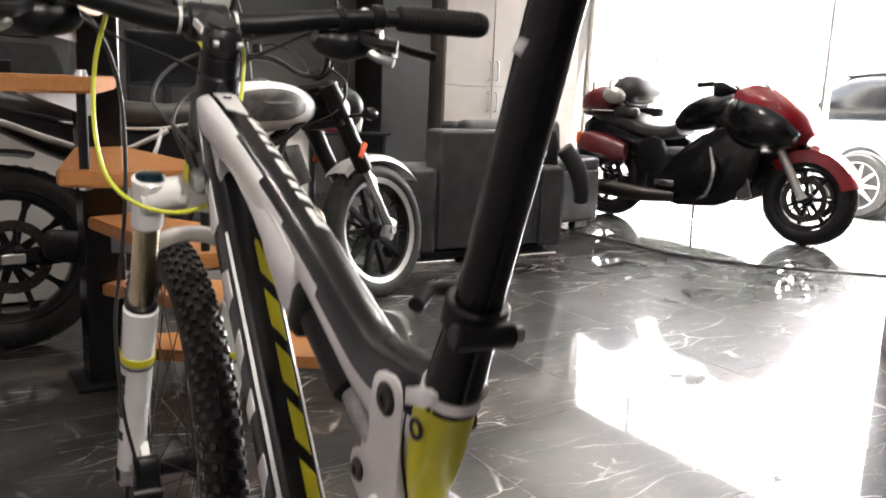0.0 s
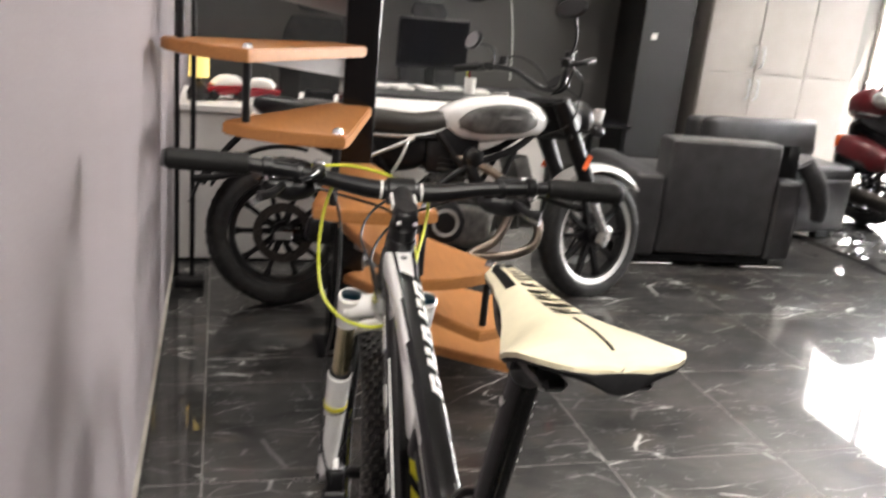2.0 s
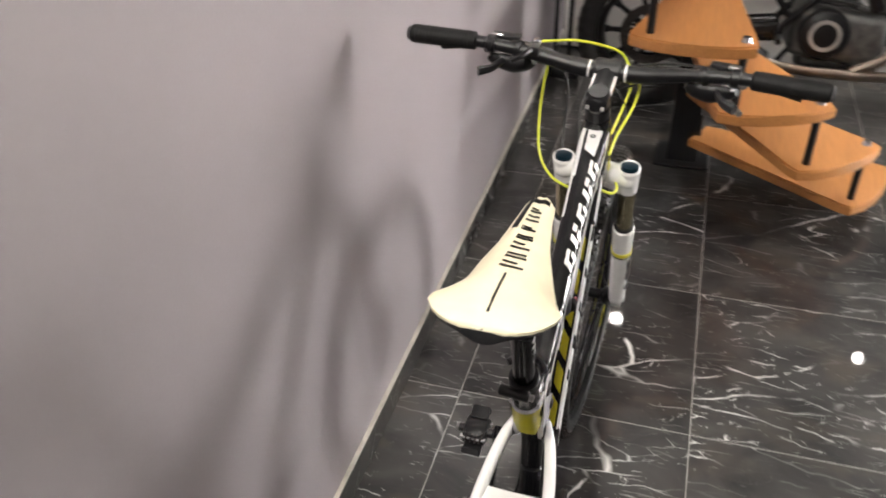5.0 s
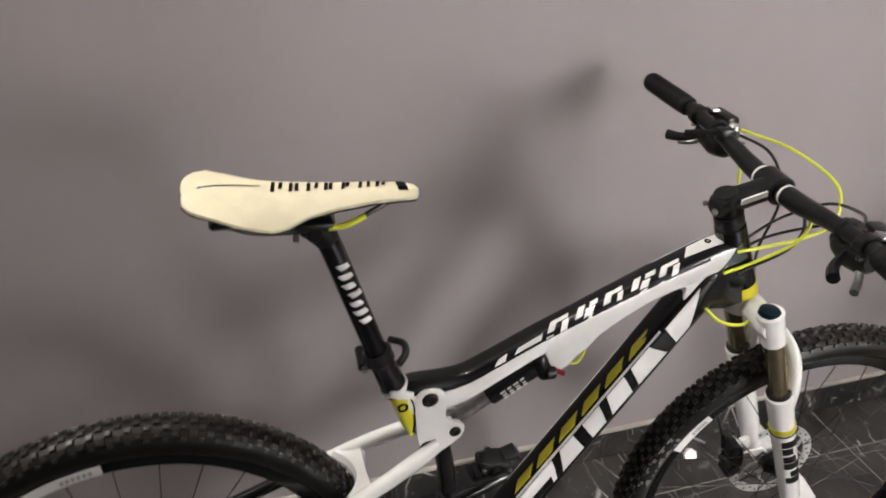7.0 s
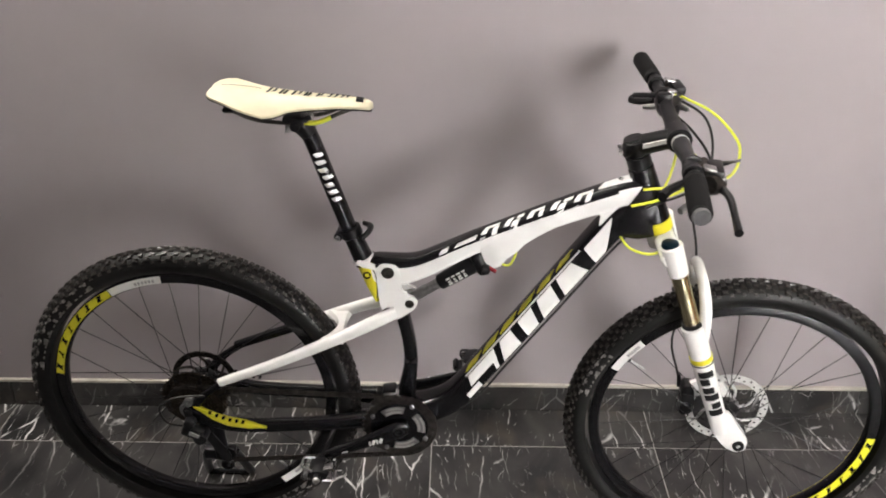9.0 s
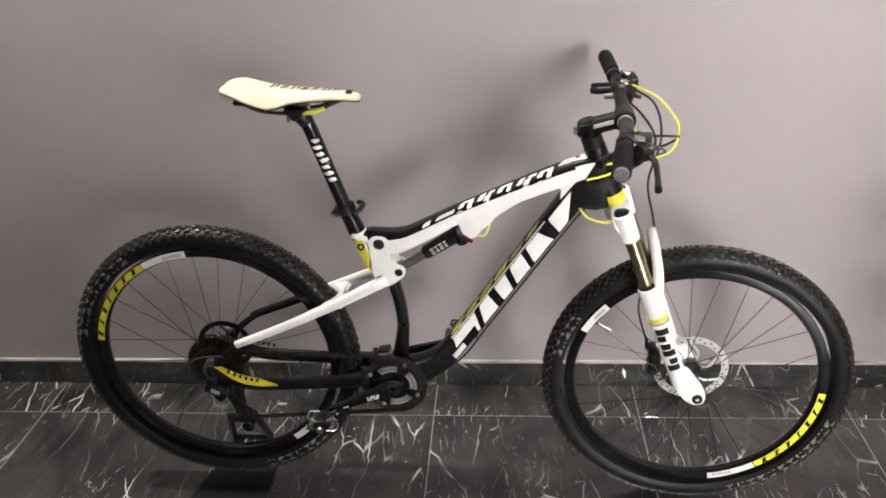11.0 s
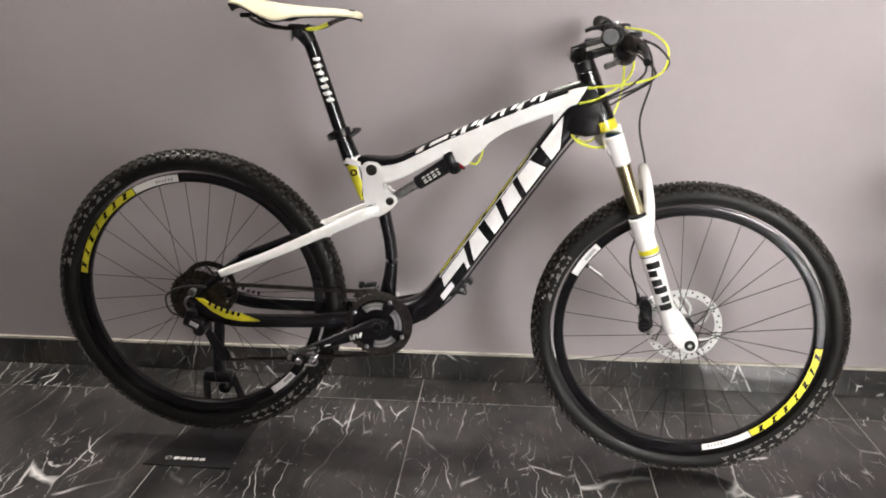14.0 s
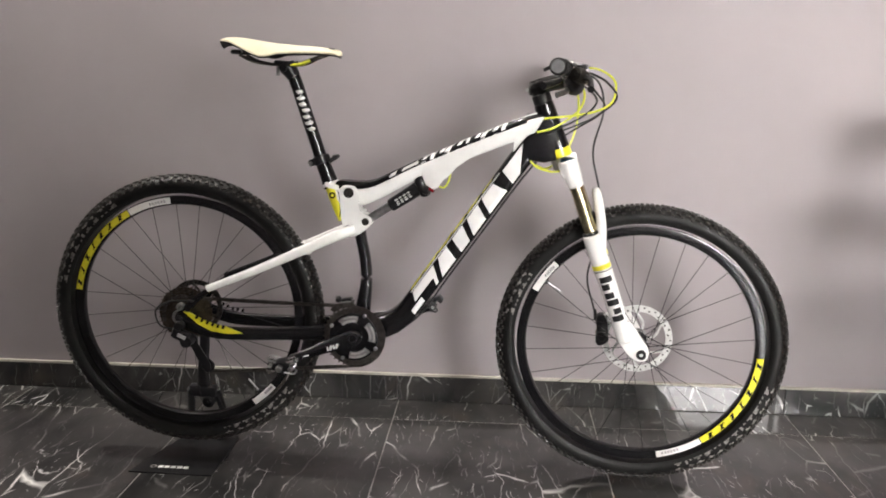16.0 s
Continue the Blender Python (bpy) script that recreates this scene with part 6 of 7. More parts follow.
    # frame, engine, swing arm
    for s in (-1, 1):
        fr = part("frame_tube", hose([(1.14, s * .05, 0.84), (0.98, s * .10, 0.71), (0.72, s * .13, 0.60), (0.52, s * .13, 0.42), (0.50, s * .12, 0.34)], 0.015, 10, 6), SATIN, m, "black frame tube")
        part("brace", rod((0.74, s * .13, 0.61), (0.62, s * .12, 0.76), 0.013, seg=10), SATIN, fr)
        part("brace", rod((0.98, s * .10, 0.70), (0.90, s * .12, 0.54), 0.013, seg=10), SATIN, fr)
        part("brace", rod((0.52, s * .12, 0.44), (0.30, s * .12, 0.74), 0.013, seg=10), SATIN, fr)
        part("tail_tube", hose([(0.62, s * .11, 0.735), (0.30, s * .12, 0.742), (0.05, s * .10, 0.79), (-0.06, s * .05, 0.81)], 0.011, 10, 5), SATIN, fr)
        part("swing_arm", blob([(0.0, 0.305, 0.026, 0.015, s * 0.098), (0.16, 0.315, 0.032, 0.016, s * 0.095), (0.34, 0.355, 0.038, 0.018, s * 0.088), (0.50, 0.375, 0.040, 0.02, s * 0.080)], 14, 3.0), BLACK, m)
        part("axle_plate", box((0.075, 0.010, 0.034), (-0.005, s * 0.117, 0.306), 0.006), SILVER, m)
        part("footrest", rod((0.50, s * 0.14, 0.36), (0.49, s * 0.24, 0.36), 0.013, seg=10), SATIN, m)
    eng = part("engine", box((0.36, 0.26, 0.21), (0.72, 0, 0.375), 0.045, (0, 6, 0), seg=3), ENGINE, m, "air-cooled twin engine in dark cast alloy")
    part("clutch_cover", turned([(0, -0.185), (0.05, -0.185), (0.088, -0.172), (0.096, -0.15), (0.096, -0.12)], (0.66, 0, 0.385), "y", 30), SATIN, eng)
    part("cover_ring", turned([(0.045, -0.188), (0.060, -0.188), (0.060, -0.183), (0.045, -0.183)], (0.66, 0, 0.385), "y", 30, True), SILVER, eng)
    for base, tip in (((0.84, 0, 0.42), (1.02, 0, 0.44)), ((0.70, 0, 0.47), (0.72, 0, 0.66))):
        b, t = Vector(base), Vector(tip)
        d = (t - b).normalized()
        ang = -math.degrees(math.atan2(d.z, d.x))
        part("cylinder", box(((t - b).length, 0.15, 0.12), tuple((b + t) / 2), 0.01, (0, ang, 0)), ENGINE, eng, "finned engine cylinder", smooth=0)
        for i in range(8):
            c = b.lerp(t, (i + 0.5) / 8)
            part("cooling_fin", box((0.010, 0.20, 0.165), tuple(c), 0.003, (0, ang, 0)), ENGINE, eng, smooth=0)
    part("belt_cover", box((0.05, 0.06, 0.18), (0.80, -0.13, 0.56), 0.015, (0, -25, 0), seg=2), SATIN, eng)
    part("round_cover", turned([(0, -0.165), (0.030, -0.165), (0.042, -0.158), (0.042, -0.12)], (0.78, 0, 0.665), "y", 24), SATIN, eng)
    part("oil_cooler", box((0.07, 0.22, 0.16), (1.03, 0, 0.60), 0.012, (0, -18, 0), seg=2), ENGINE, m, "grey oil cooler")
    part("battery_box", box((0.24, 0.20, 0.19), (0.70, 0, 0.69), 0.02, seg=2), SATIN, m)
    ex = part("exhaust_pipe", hose([(1.02, -0.08, 0.44), (1.10, -0.11, 0.40), (1.09, -0.13, 0.30), (0.98, -0.15, 0.25), (0.80, -0.17, 0.24), (0.55, -0.18, 0.25), (0.42, -0.19, 0.28)], 0.021, 14, 6), PIPE, m, "heat-tinted steel exhaust header")
    part("exhaust_pipe", hose([(0.72, -0.08, 0.66), (0.88, -0.14, 0.60), (0.96, -0.16, 0.48), (0.90, -0.16, 0.32), (0.78, -0.16, 0.25)], 0.021, 14, 6), PIPE, m, "heat-tinted steel exhaust header")
    part("silencer", blob([(0.46, 0.275, 0.035, 0.035, -0.19), (0.40, 0.285, 0.052, 0.045, -0.195), (0.20, 0.33, 0.055, 0.046, -0.20), (0.10, 0.352, 0.050, 0.042, -0.20), (0.08, 0.356, 0.03, 0.03, -0.20)], 18, 2.3), SATIN, ex, "short black silencer")
    part("sump", box((0.30, 0.20, 0.08), (0.74, 0, 0.25), 0.025, seg=2), SATIN, eng)
    # tail: mudguard, lamp, plate carrier
    rows = []
    for i in range(10):
        a = radians(75 + 75 * i / 9)
        rows.append([Vector((0.345 * math.cos(a), y, 0.345 * math.sin(a) + 0.33 + 0.0 * k)) for k, y in enumerate((-0.075, 0, 0.075))] + [Vector((0.335 * math.cos(a), y, 0.335 * math.sin(a) + 0.325)) for y in (0.075, 0, -0.075)])
    part("rear_mudguard", loft(rows), SATIN, m)
    part("plate_arm", hose([(-0.02, 0, 0.80), (-0.16, 0, 0.72), (-0.27, 0, 0.60), (-0.33, 0, 0.50)], 0.014, 10, 5), SATIN, m)
    part("plate_carrier", box((0.012, 0.20, 0.15), (-0.345, 0, 0.50), 0.004, (0, 22, 0)), SATIN, m, "black number plate carrier")
    part("tail_lamp", box((0.05, 0.11, 0.045), (-0.06, 0, 0.815), 0.012, seg=2), RED, m)
    for s in (-1, 1):
        sg = part("indicator", hose([(-0.10, s * 0.03, 0.77), (-0.13, s * 0.12, 0.755)], 0.008, 8, 3), SATIN, m)
        part("indicator_lamp", turned([(0, 0.03), (0.02, 0.025), (0.028, 0), (0.02, -0.03), (0, -0.035)], (-0.13, s * 0.15, 0.755), "x", 16), ORANGE, sg)
        sg = st(part("indicator", hose([(1.24, s * 0.10, 0.80), (1.26, s * 0.20, 0.80)], 0.008, 8, 3), SATIN, m))
        part("indicator_lamp", turned([(0, 0.03), (0.02, 0.025), (0.028, 0), (0.02, -0.03), (0, -0.035)], (1.26, s * 0.23, 0.80), "x", 16), SATIN, sg)
    part("side_stand", hose([(0.58, 0.14, 0.28), (0.50, 0.22, 0.12), (0.47, 0.27, 0.012)], 0.011, 10, 4), SATIN, m)
    part("cable", hose([(1.20, -0.06, 1.0), (1.26, -0.10, 0.93), (1.22, -0.09, 0.82), (1.08, -0.08, 0.76)], 0.005, 8, 6), CABLE, m)
    part("cable", hose([(1.10, -0.24, 1.09), (1.26, -0.12, 1.02), (1.28, -0.04, 0.90)], 0.005, 8, 6), CABLE, m)


build_scrambler()


# ---- red touring motorcycle by the shop front ----
def build_tourer():
    ang = math.degrees(math.atan2(-5.17 + 4.86, 3.19 - 4.70))
    m = thing("touring_motorcycle", pose(4.70, -4.86, 0, 0, 0, ang), "large red and black touring motorcycle with panniers", "motorcycle")
    cast_wheel("rear_wheel", m, pose(0, 0, 0.31), 0.31, 0.18, 0.21, 7, ((0.07, 0.14), (-0.07, 0.14)), SATIN, SATIN)
    cast_wheel("front_wheel", m, pose(1.54, 0, 0.31), 0.31, 0.14, 0.20, 7, ((0.075, 0.15), (-0.075, 0.15)), SATIN, SATIN)
    fair = part("front_fairing", blob([(1.00, 0.89, 0.09, 0.15), (1.09, 0.915, 0.135, 0.24), (1.21, 0.895, 0.160, 0.30), (1.35, 0.825, 0.155, 0.29), (1.46, 0.745, 0.115, 0.22), (1.54, 0.695, 0.045, 0.11)], 24, 2.6, 5), RED, m, "glossy red front fairing")
    part("side_panel", blob([(0.93, 0.76, 0.10, 0.20), (1.08, 0.790, 0.19, 0.300), (1.24, 0.775, 0.20, 0.356), (1.38, 0.735, 0.15, 0.338), (1.49, 0.685, 0.06, 0.25)], 24, 2.6, 5), BLACK, fair, "gloss black fairing side")
    part("wind_screen", loft([[Vector((x, y, z + 0.012 * s - 0.35 * y * y)) for s in (0, 1) for y in ((-.20, -.1, 0, .1, .20) if s == 0 else (.20, .1, 0, -.1, -.20))] for x, z in ((1.04, 1.17), (1.14, 1.13), (1.28, 1.03), (1.38, 0.95))]), TINTED, fair, "low smoked wind screen")
    for s in (-1, 1):
        part("headlamp", blob([(1.38, 0.79, 0.03, 0.02, s * 0.20), (1.44, 0.765, 0.05, 0.045, s * 0.17), (1.50, 0.735, 0.03, 0.03, s * 0.12)], 16, 2.2), MIRROR, fair)
        part("lower_cowl", plate([(0.92, 0.72), (1.10, 0.78), (1.30, 0.68), (1.26, 0.45), (1.12, 0.22), (0.62, 0.17), (0.50, 0.30), (0.70, 0.55)], s * 0.20, s * 0.27, 0.03, rounds=1), BLACK, m, "gloss black side cowl")
        part("exhaust", blob([(0.70, 0.24, 0.04, 0.04, s * 0.24), (0.40, 0.23, 0.055, 0.05, s * 0.26), (0.05, 0.25, 0.060, 0.05, s * 0.27), (-0.09, 0.26, 0.05, 0.045, s * 0.27)], 16, 2.2), DARK_STEEL, m, "dark silencer")
        bag = part("pannier", blob([(0.26, 0.52, 0.06, 0.05, s * 0.24), (0.16, 0.52, 0.10, 0.08, s * 0.26), (0.02, 0.54, 0.11, 0.09, s * 0.26), (-0.10, 0.56, 0.09, 0.07, s * 0.24), (-0.16, 0.57, 0.04, 0.04, s * 0.22)], 18, 3.0), DULL_RED, m, "dark red side pannier")
        part("pannier_lid", blob([(0.22, 0.46, 0.03, 0.03, s * 0.262), (0.10, 0.455, 0.055, 0.07, s * 0.290), (-0.06, 0.475, 0.055, 0.06, s * 0.285), (-0.14, 0.50, 0.025, 0.03, s * 0.255)], 16, 2.8), BLACK, bag)
        part("pannier_lamp", box((0.04, 0.10, 0.09), (-0.13, s * 0.26, 0.60), 0.015, seg=2), ORANGE, bag)
        part("fork_leg", rod((1.30, s * 0.10, 0.72), (1.54, s * 0.10, 0.31), 0.03, seg=16), SILVER, m)
        part("mirror", blob([(1.12, 0.99, 0.02, 0.03, s * 0.34), (1.06, 0.995, 0.05, 0.06, s * 0.40), (1.02, 0.995, 0.045, 0.05, s * 0.41)], 14, 2.2), BLACK, m)
        hb = part("handlebar", hose([(1.06, s * 0.08, 0.99), (1.00, s * 0.22, 1.03), (0.90, s * 0.36, 1.02)], 0.014, 10, 5), SATIN, m)
        part("grip", rod((0.95, s * 0.29, 1.03), (0.88, s * 0.39, 1.018), 0.018, seg=14), GRIP, hb)
        part("radiator_grille", box((0.10, 0.012, 0.28), (1.18, s * 0.262, 0.42), 0.004, (0, -20, 0)), CHROME, m)
    rows = []
    for i in range(15):
        a = radians(18 + 120 * i / 14)
        rr = 0.345
        rows.append([Vector((1.54 + (rr - dz) * math.cos(a), y, 0.31 + (rr - dz) * math.sin(a))) for y, dz in ((-0.095, 0.10), (-0.085, 0.02), (0, 0.0), (0.085, 0.02), (0.095, 0.10), (0.075, 0.03), (0, 0.012), (-0.075, 0.03))])
    part("front_mudguard", loft(rows), RED, m, "red front mudguard")
    part("fuel_tank", blob([(0.58, 0.74, 0.05, 0.12), (0.70, 0.80, 0.11, 0.18), (0.86, 0.85, 0.13, 0.21), (1.00, 0.87, 0.11, 0.20), (1.08, 0.87, 0.05, 0.12)], 20, 2.6), BLACK, m, "gloss black fuel tank")
    part("seat", blob([(-0.14, 0.80, 0.04, 0.14), (-0.02, 0.775, 0.07, 0.18), (0.20, 0.73, 0.07, 0.19), (0.32, 0.685, 0.06, 0.18), (0.48, 0.675, 0.055, 0.17), (0.60, 0.71, 0.05, 0.13)], 20, 2.8), LEATHER, m, "black stepped leather seat")
    part("engine", box((0.62, 0.44, 0.34), (0.72, 0, 0.40), 0.07, seg=3), SATIN, m, "black engine block")
    part("engine_cover", box((0.22, 0.50, 0.12), (0.76, 0, 0.47), 0.04, seg=3), CHROME, m)
    part("tail_body", blob([(-0.20, 0.63, 0.06, 0.12), (-0.14, 0.66, 0.11, 0.16), (-0.02, 0.66, 0.12, 0.18), (0.20, 0.60, 0.12, 0.17), (0.40, 0.55, 0.10, 0.14)], 20, 2.8), BLACK, m, "black tail body")
    trunk = part("top_box", blob([(-0.22, 0.84, 0.05, 0.13), (-0.19, 0.84, 0.09, 0.19), (-0.06, 0.88, 0.12, 0.23), (0.06, 0.87, 0.10, 0.20), (0.10, 0.86, 0.06, 0.15)], 20, 3.2), DULL_RED, m, "dark red top box with chrome rails")
    part("backrest", blob([(0.10, 0.90, 0.10, 0.16), (0.13, 0.945, 0.13, 0.20), (0.20, 0.965, 0.12, 0.21), (0.26, 0.94, 0.08, 0.17), (0.28, 0.92, 0.03, 0.10)], 20, 2.6), LEATHER, trunk, "padded black backrest")
    for s in (-1, 1):
        part("speaker_pod", blob([(0.02, 0.92, 0.03, 0.03, s * 0.20), (0.08, 0.93, 0.06, 0.055, s * 0.22), (0.16, 0.92, 0.055, 0.05, s * 0.22), (0.20, 0.91, 0.02, 0.02, s * 0.21)], 14, 2.4), SILVER, trunk)
        part("aerial", rod((-0.16, s * 0.15, 0.90), (-0.20, s * 0.16, 1.16), 0.004, 0.002, 8), SATIN, trunk)
    part("rack_rail", hose([(-0.13, -0.15, 0.95), (-0.13, -0.13, 1.035), (-0.13, 0.13, 1.035), (-0.13, 0.15, 0.95)], 0.011, 10, 5), CHROME, trunk)
    part("rack_rail", hose([(0.02, -0.15, 0.95), (0.02, -0.13, 1.045), (0.02, 0.13, 1.045), (0.02, 0.15, 0.95)], 0.011, 10, 5), CHROME, trunk)
    for s in (-1, 1):
        part("case_trim", hose([(-0.20, s * 0.185, 0.81), (-0.06, s * 0.238, 0.81), (0.09, s * 0.19, 0.81)], 0.010, 8, 5), CHROME, trunk, "chrome strip")
        part("arm_rest", box((0.20, 0.07, 0.07), (0.20, s * 0.17, 0.81), 0.025, seg=3), LEATHER, trunk)
        part("side_cover", plate([(0.34, 0.62), (0.52, 0.66), (0.60, 0.50), (0.50, 0.36), (0.36, 0.40)], s * 0.17, s * 0.225, 0.015, rounds=1), SATIN, m, "black side cover")
        part("engine_fin_row", box((0.16, 0.03, 0.05), (0.62, s * 0.262, 0.33), 0.010, seg=2), CHROME, m)
    part("engine_bar", hose([(0.95, -0.26, 0.60), (1.02, -0.33, 0.45), (0.98, -0.32, 0.30), (0.86, -0.24, 0.24)], 0.014, 10, 5), CHROME, m)
    part("side_stand", hose([(0.62, 0.22, 0.24), (0.56, 0.30, 0.11), (0.54, 0.34, 0.012)], 0.013, 10, 4), SATIN, m)


build_tourer()


# ---- furniture at the far end ----
JACKET = material("black fabric", (0.018, 0.018, 0.019), rough=0.85, vary=0.3, scale=14, bump=0.3)
PAPER = material("white paper", (0.78, 0.77, 0.74), rough=0.7, vary=0.05, scale=10)
DARK_DESK = material("dark grey laminate", (0.045, 0.045, 0.048), rough=0.4, vary=0.15, scale=6)
LAMP_SHADE = glowing("lit yellow shade", (1.0, 0.74, 0.22), 0.055)
CLOCK_FACE = material("white clock face", (0.78, 0.78, 0.74), rough=0.4, vary=0.03)
CAR_PAINT = material("silver car paint", (0.42, 0.43, 0.44), rough=0.25, metal=0.4, vary=0.08, coat=0.6)


def build_counter():
    d = thing("reception_counter", pose(3.60, 0, 0), "white laminate counter with a plain front panel", "counter")
    part("front_panel", box((0.04, 1.62, 0.70), (0.02, -0.815, 0.365), 0.004), COUNTER, d)
    part("side_panel", box((0.62, 0.04, 0.70), (0.352, -1.605, 0.365), 0.004), COUNTER, d)
    part("worktop", box((0.70, 1.66, 0.035), (0.33, -0.836, 0.735), 0.005), COUNTER, d)
    part("plinth", box((0.03, 1.58, 0.05), (0.06, -0.80, 0.026), 0.003), SATIN, d)


def build_desk():
    d = thing("office_desk", pose(4.475, -1.665, 0), "office desk with a dark top and a white front panel", "desk")
    part("desk_top", box((0.82, 1.20, 0.03), (0.40, 0, 0.735), 0.004), DARK_DESK, d)
    part("modesty_panel", box((0.025, 1.15, 0.66), (0.08, 0, 0.385), 0.003), COUNTER, d, "white laminate front panel")
    for y in (-0.545, 0.545):
        part("desk_side", box((0.66, 0.03, 0.715), (0.43, y, 0.361), 0.003), DARK_DESK, d)
    mon = thing("monitor", pose(4.95, -1.50, 0.752, 0, 0, 12), "black flat computer monitor, switched off", "monitor")
    part("screen_panel", box((0.022, 0.50, 0.31), (0, 0, 0.28), 0.005), SATIN, mon)
    part("screen", box((0.003, 0.475, 0.275), (-0.0125, 0, 0.285), 0.001), SCREEN, mon, smooth=0)
    part("stand_neck", box((0.03, 0.06, 0.16), (0.015, 0, 0.09), 0.006), SATIN, mon)
    part("stand_foot", box((0.17, 0.24, 0.012), (0, 0, 0.007), 0.004), SATIN, mon)
    rnd = random.Random(3)
    for k in range(5):
        p = thing("paper_stack", pose(4.80 + rnd.uniform(-.03, .1), -1.12 - 0.17 * k, 0.7505, 0, 0, rnd.uniform(-25, 25)), "small stack of white papers on the desk", "papers", group="papers on the desk")
        for j in range(3):
            part("sheet", box((0.16, 0.12, 0.006), (rnd.uniform(-.01, .01), rnd.uniform(-.01, .01), 0.0035 + 0.0065 * j), 0.001, (0, 0, rnd.uniform(-6, 6))), PAPER, p, smooth=0)
    pot = thing("pen_pot", pose(4.78, -1.72, 0.7505), "white pen pot with pens", "pen pot")
    part("pot", turned([(0, 0), (0.035, 0), (0.038, 0.10), (0.034, 0.10), (0.031, 0.006), (0, 0.006)], (0, 0, 0), "z", 20), PAPER, pot)
    for k in range(4):
        part("pen", rod((0.008 * k - .012, 0.004, 0.007), (0.02 * k - .03, 0.02, 0.15), 0.004, seg=8), (RED, BLUE, SATIN, YELLOW)[k], pot)


def build_office_chair(at, turn):
    c = thing("office_chair", pose(*at, 0, 0, turn), "black high-back office chair with a mesh back", "chair", group="office chairs")
    part("seat", box((0.50, 0.50, 0.09), (0, 0, 0.46), 0.035, seg=3), JACKET, c)
    part("backrest", shaped_tube([(-0.22, 0.54, 0.03, 0.20), (-0.28, 0.75, 0.028, 0.24), (-0.31, 0.98, 0.025, 0.22), (-0.33, 1.10, 0.02, 0.17)], 18, 3.0), JACKET, c)
    part("headrest", shaped_tube([(-0.32, 1.14, 0.022, 0.11), (-0.335, 1.20, 0.035, 0.15), (-0.35, 1.27, 0.02, 0.12)], 16, 2.6), JACKET, c)
    part("gas_post", rod((0, 0, 0.09), (0, 0, 0.42), 0.028, seg=16), SATIN, c)
    for i in range(5):
        a = radians(72 * i + 10)
        leg = part("leg", rod((0.03 * math.cos(a), .03 * math.sin(a), 0.10), (0.30 * math.cos(a), .30 * math.sin(a), 0.075), 0.022, 0.016, 10), SATIN, c)
        part("castor", turned([(0, -.02), (0.026, -.02), (0.028, 0), (0.026, .02), (0, .02)], (0.30 * math.cos(a), .30 * math.sin(a), 0.029), "y", 16), SATIN, leg)
    for s in (-1, 1):
        part("armrest", hose([(0.02, s * 0.27, 0.47), (0.04, s * 0.30, 0.60), (-0.02, s * 0.30, 0.68), (-0.12, s * 0.30, 0.68)], 0.02, 10, 5), SATIN, c)


def build_counter_things():
    lamp = thing("table_lamp", pose(3.74, -0.095, 0.753), "small table lamp with a lit yellow shade", "lamp")
    part("shade", turned([(0.048, 0.105), (0.044, 0.215), (0.041, 0.215), (0.045, 0.105)], (0, 0, 0), "z", 28, True), LAMP_SHADE, lamp, "glowing yellow shade")
    part("lamp_base", turned([(0, 0), (0.05, 0), (0.055, 0.03), (0.035, 0.07), (0.012, 0.085), (0.010, 0.11), (0, 0.11)], (0, 0, 0), "z", 24), SATIN, lamp)
    for k, (y, s, t) in enumerate(((-0.215, 1.3, 20), (-0.37, 1.25, -10))):
        car = thing("toy_car", pose(3.80, y, 0.753, 0, 0, 90 + t) @ Matrix.Scale(s, 4), "red and white model car on the counter", "model car", group="model cars")
        part("body", shaped_tube([(-0.085, 0.030, 0.012, 0.03), (-0.07, 0.034, 0.020, 0.036), (0.0, 0.036, 0.022, 0.038), (0.07, 0.033, 0.018, 0.036), (0.09, 0.028, 0.010, 0.028)], 16, 3.4), RED, car)
        part("cabin", shaped_tube([(-0.06, 0.055, 0.008, 0.026), (-0.035, 0.065, 0.022, 0.030), (0.015, 0.066, 0.022, 0.030), (0.05, 0.054, 0.006, 0.026)], 16, 3.0), PAPER, car)
        for x in (-0.052, 0.055):
            for yy in (-0.036, 0.036):
                part("wheel", rod((x, yy - .008, 0.0185), (x, yy + .008, 0.0185), 0.018, seg=16, chamfer=0.002), SATIN, car)
    box_ = thing("small_box", pose(3.78, -0.66, 0.753, 0, 0, 12), "small dark box on the counter", "box")
    part("carton", box((0.10, 0.12, 0.07), (0, 0, 0.036), 0.003), SATIN, box_)
    holder = thing("display_holder", pose(3.86, -0.52, 0.753), "black upright document holder on the counter", "holder")
    part("back_plate", box((0.006, 0.10, 0.22), (0, 0, 0.116), 0.002, (0, -8, 0)), SATIN, holder)
    part("foot_plate", box((0.08, 0.10, 0.006), (-0.02, 0, 0.004), 0.002), SILVER, holder)


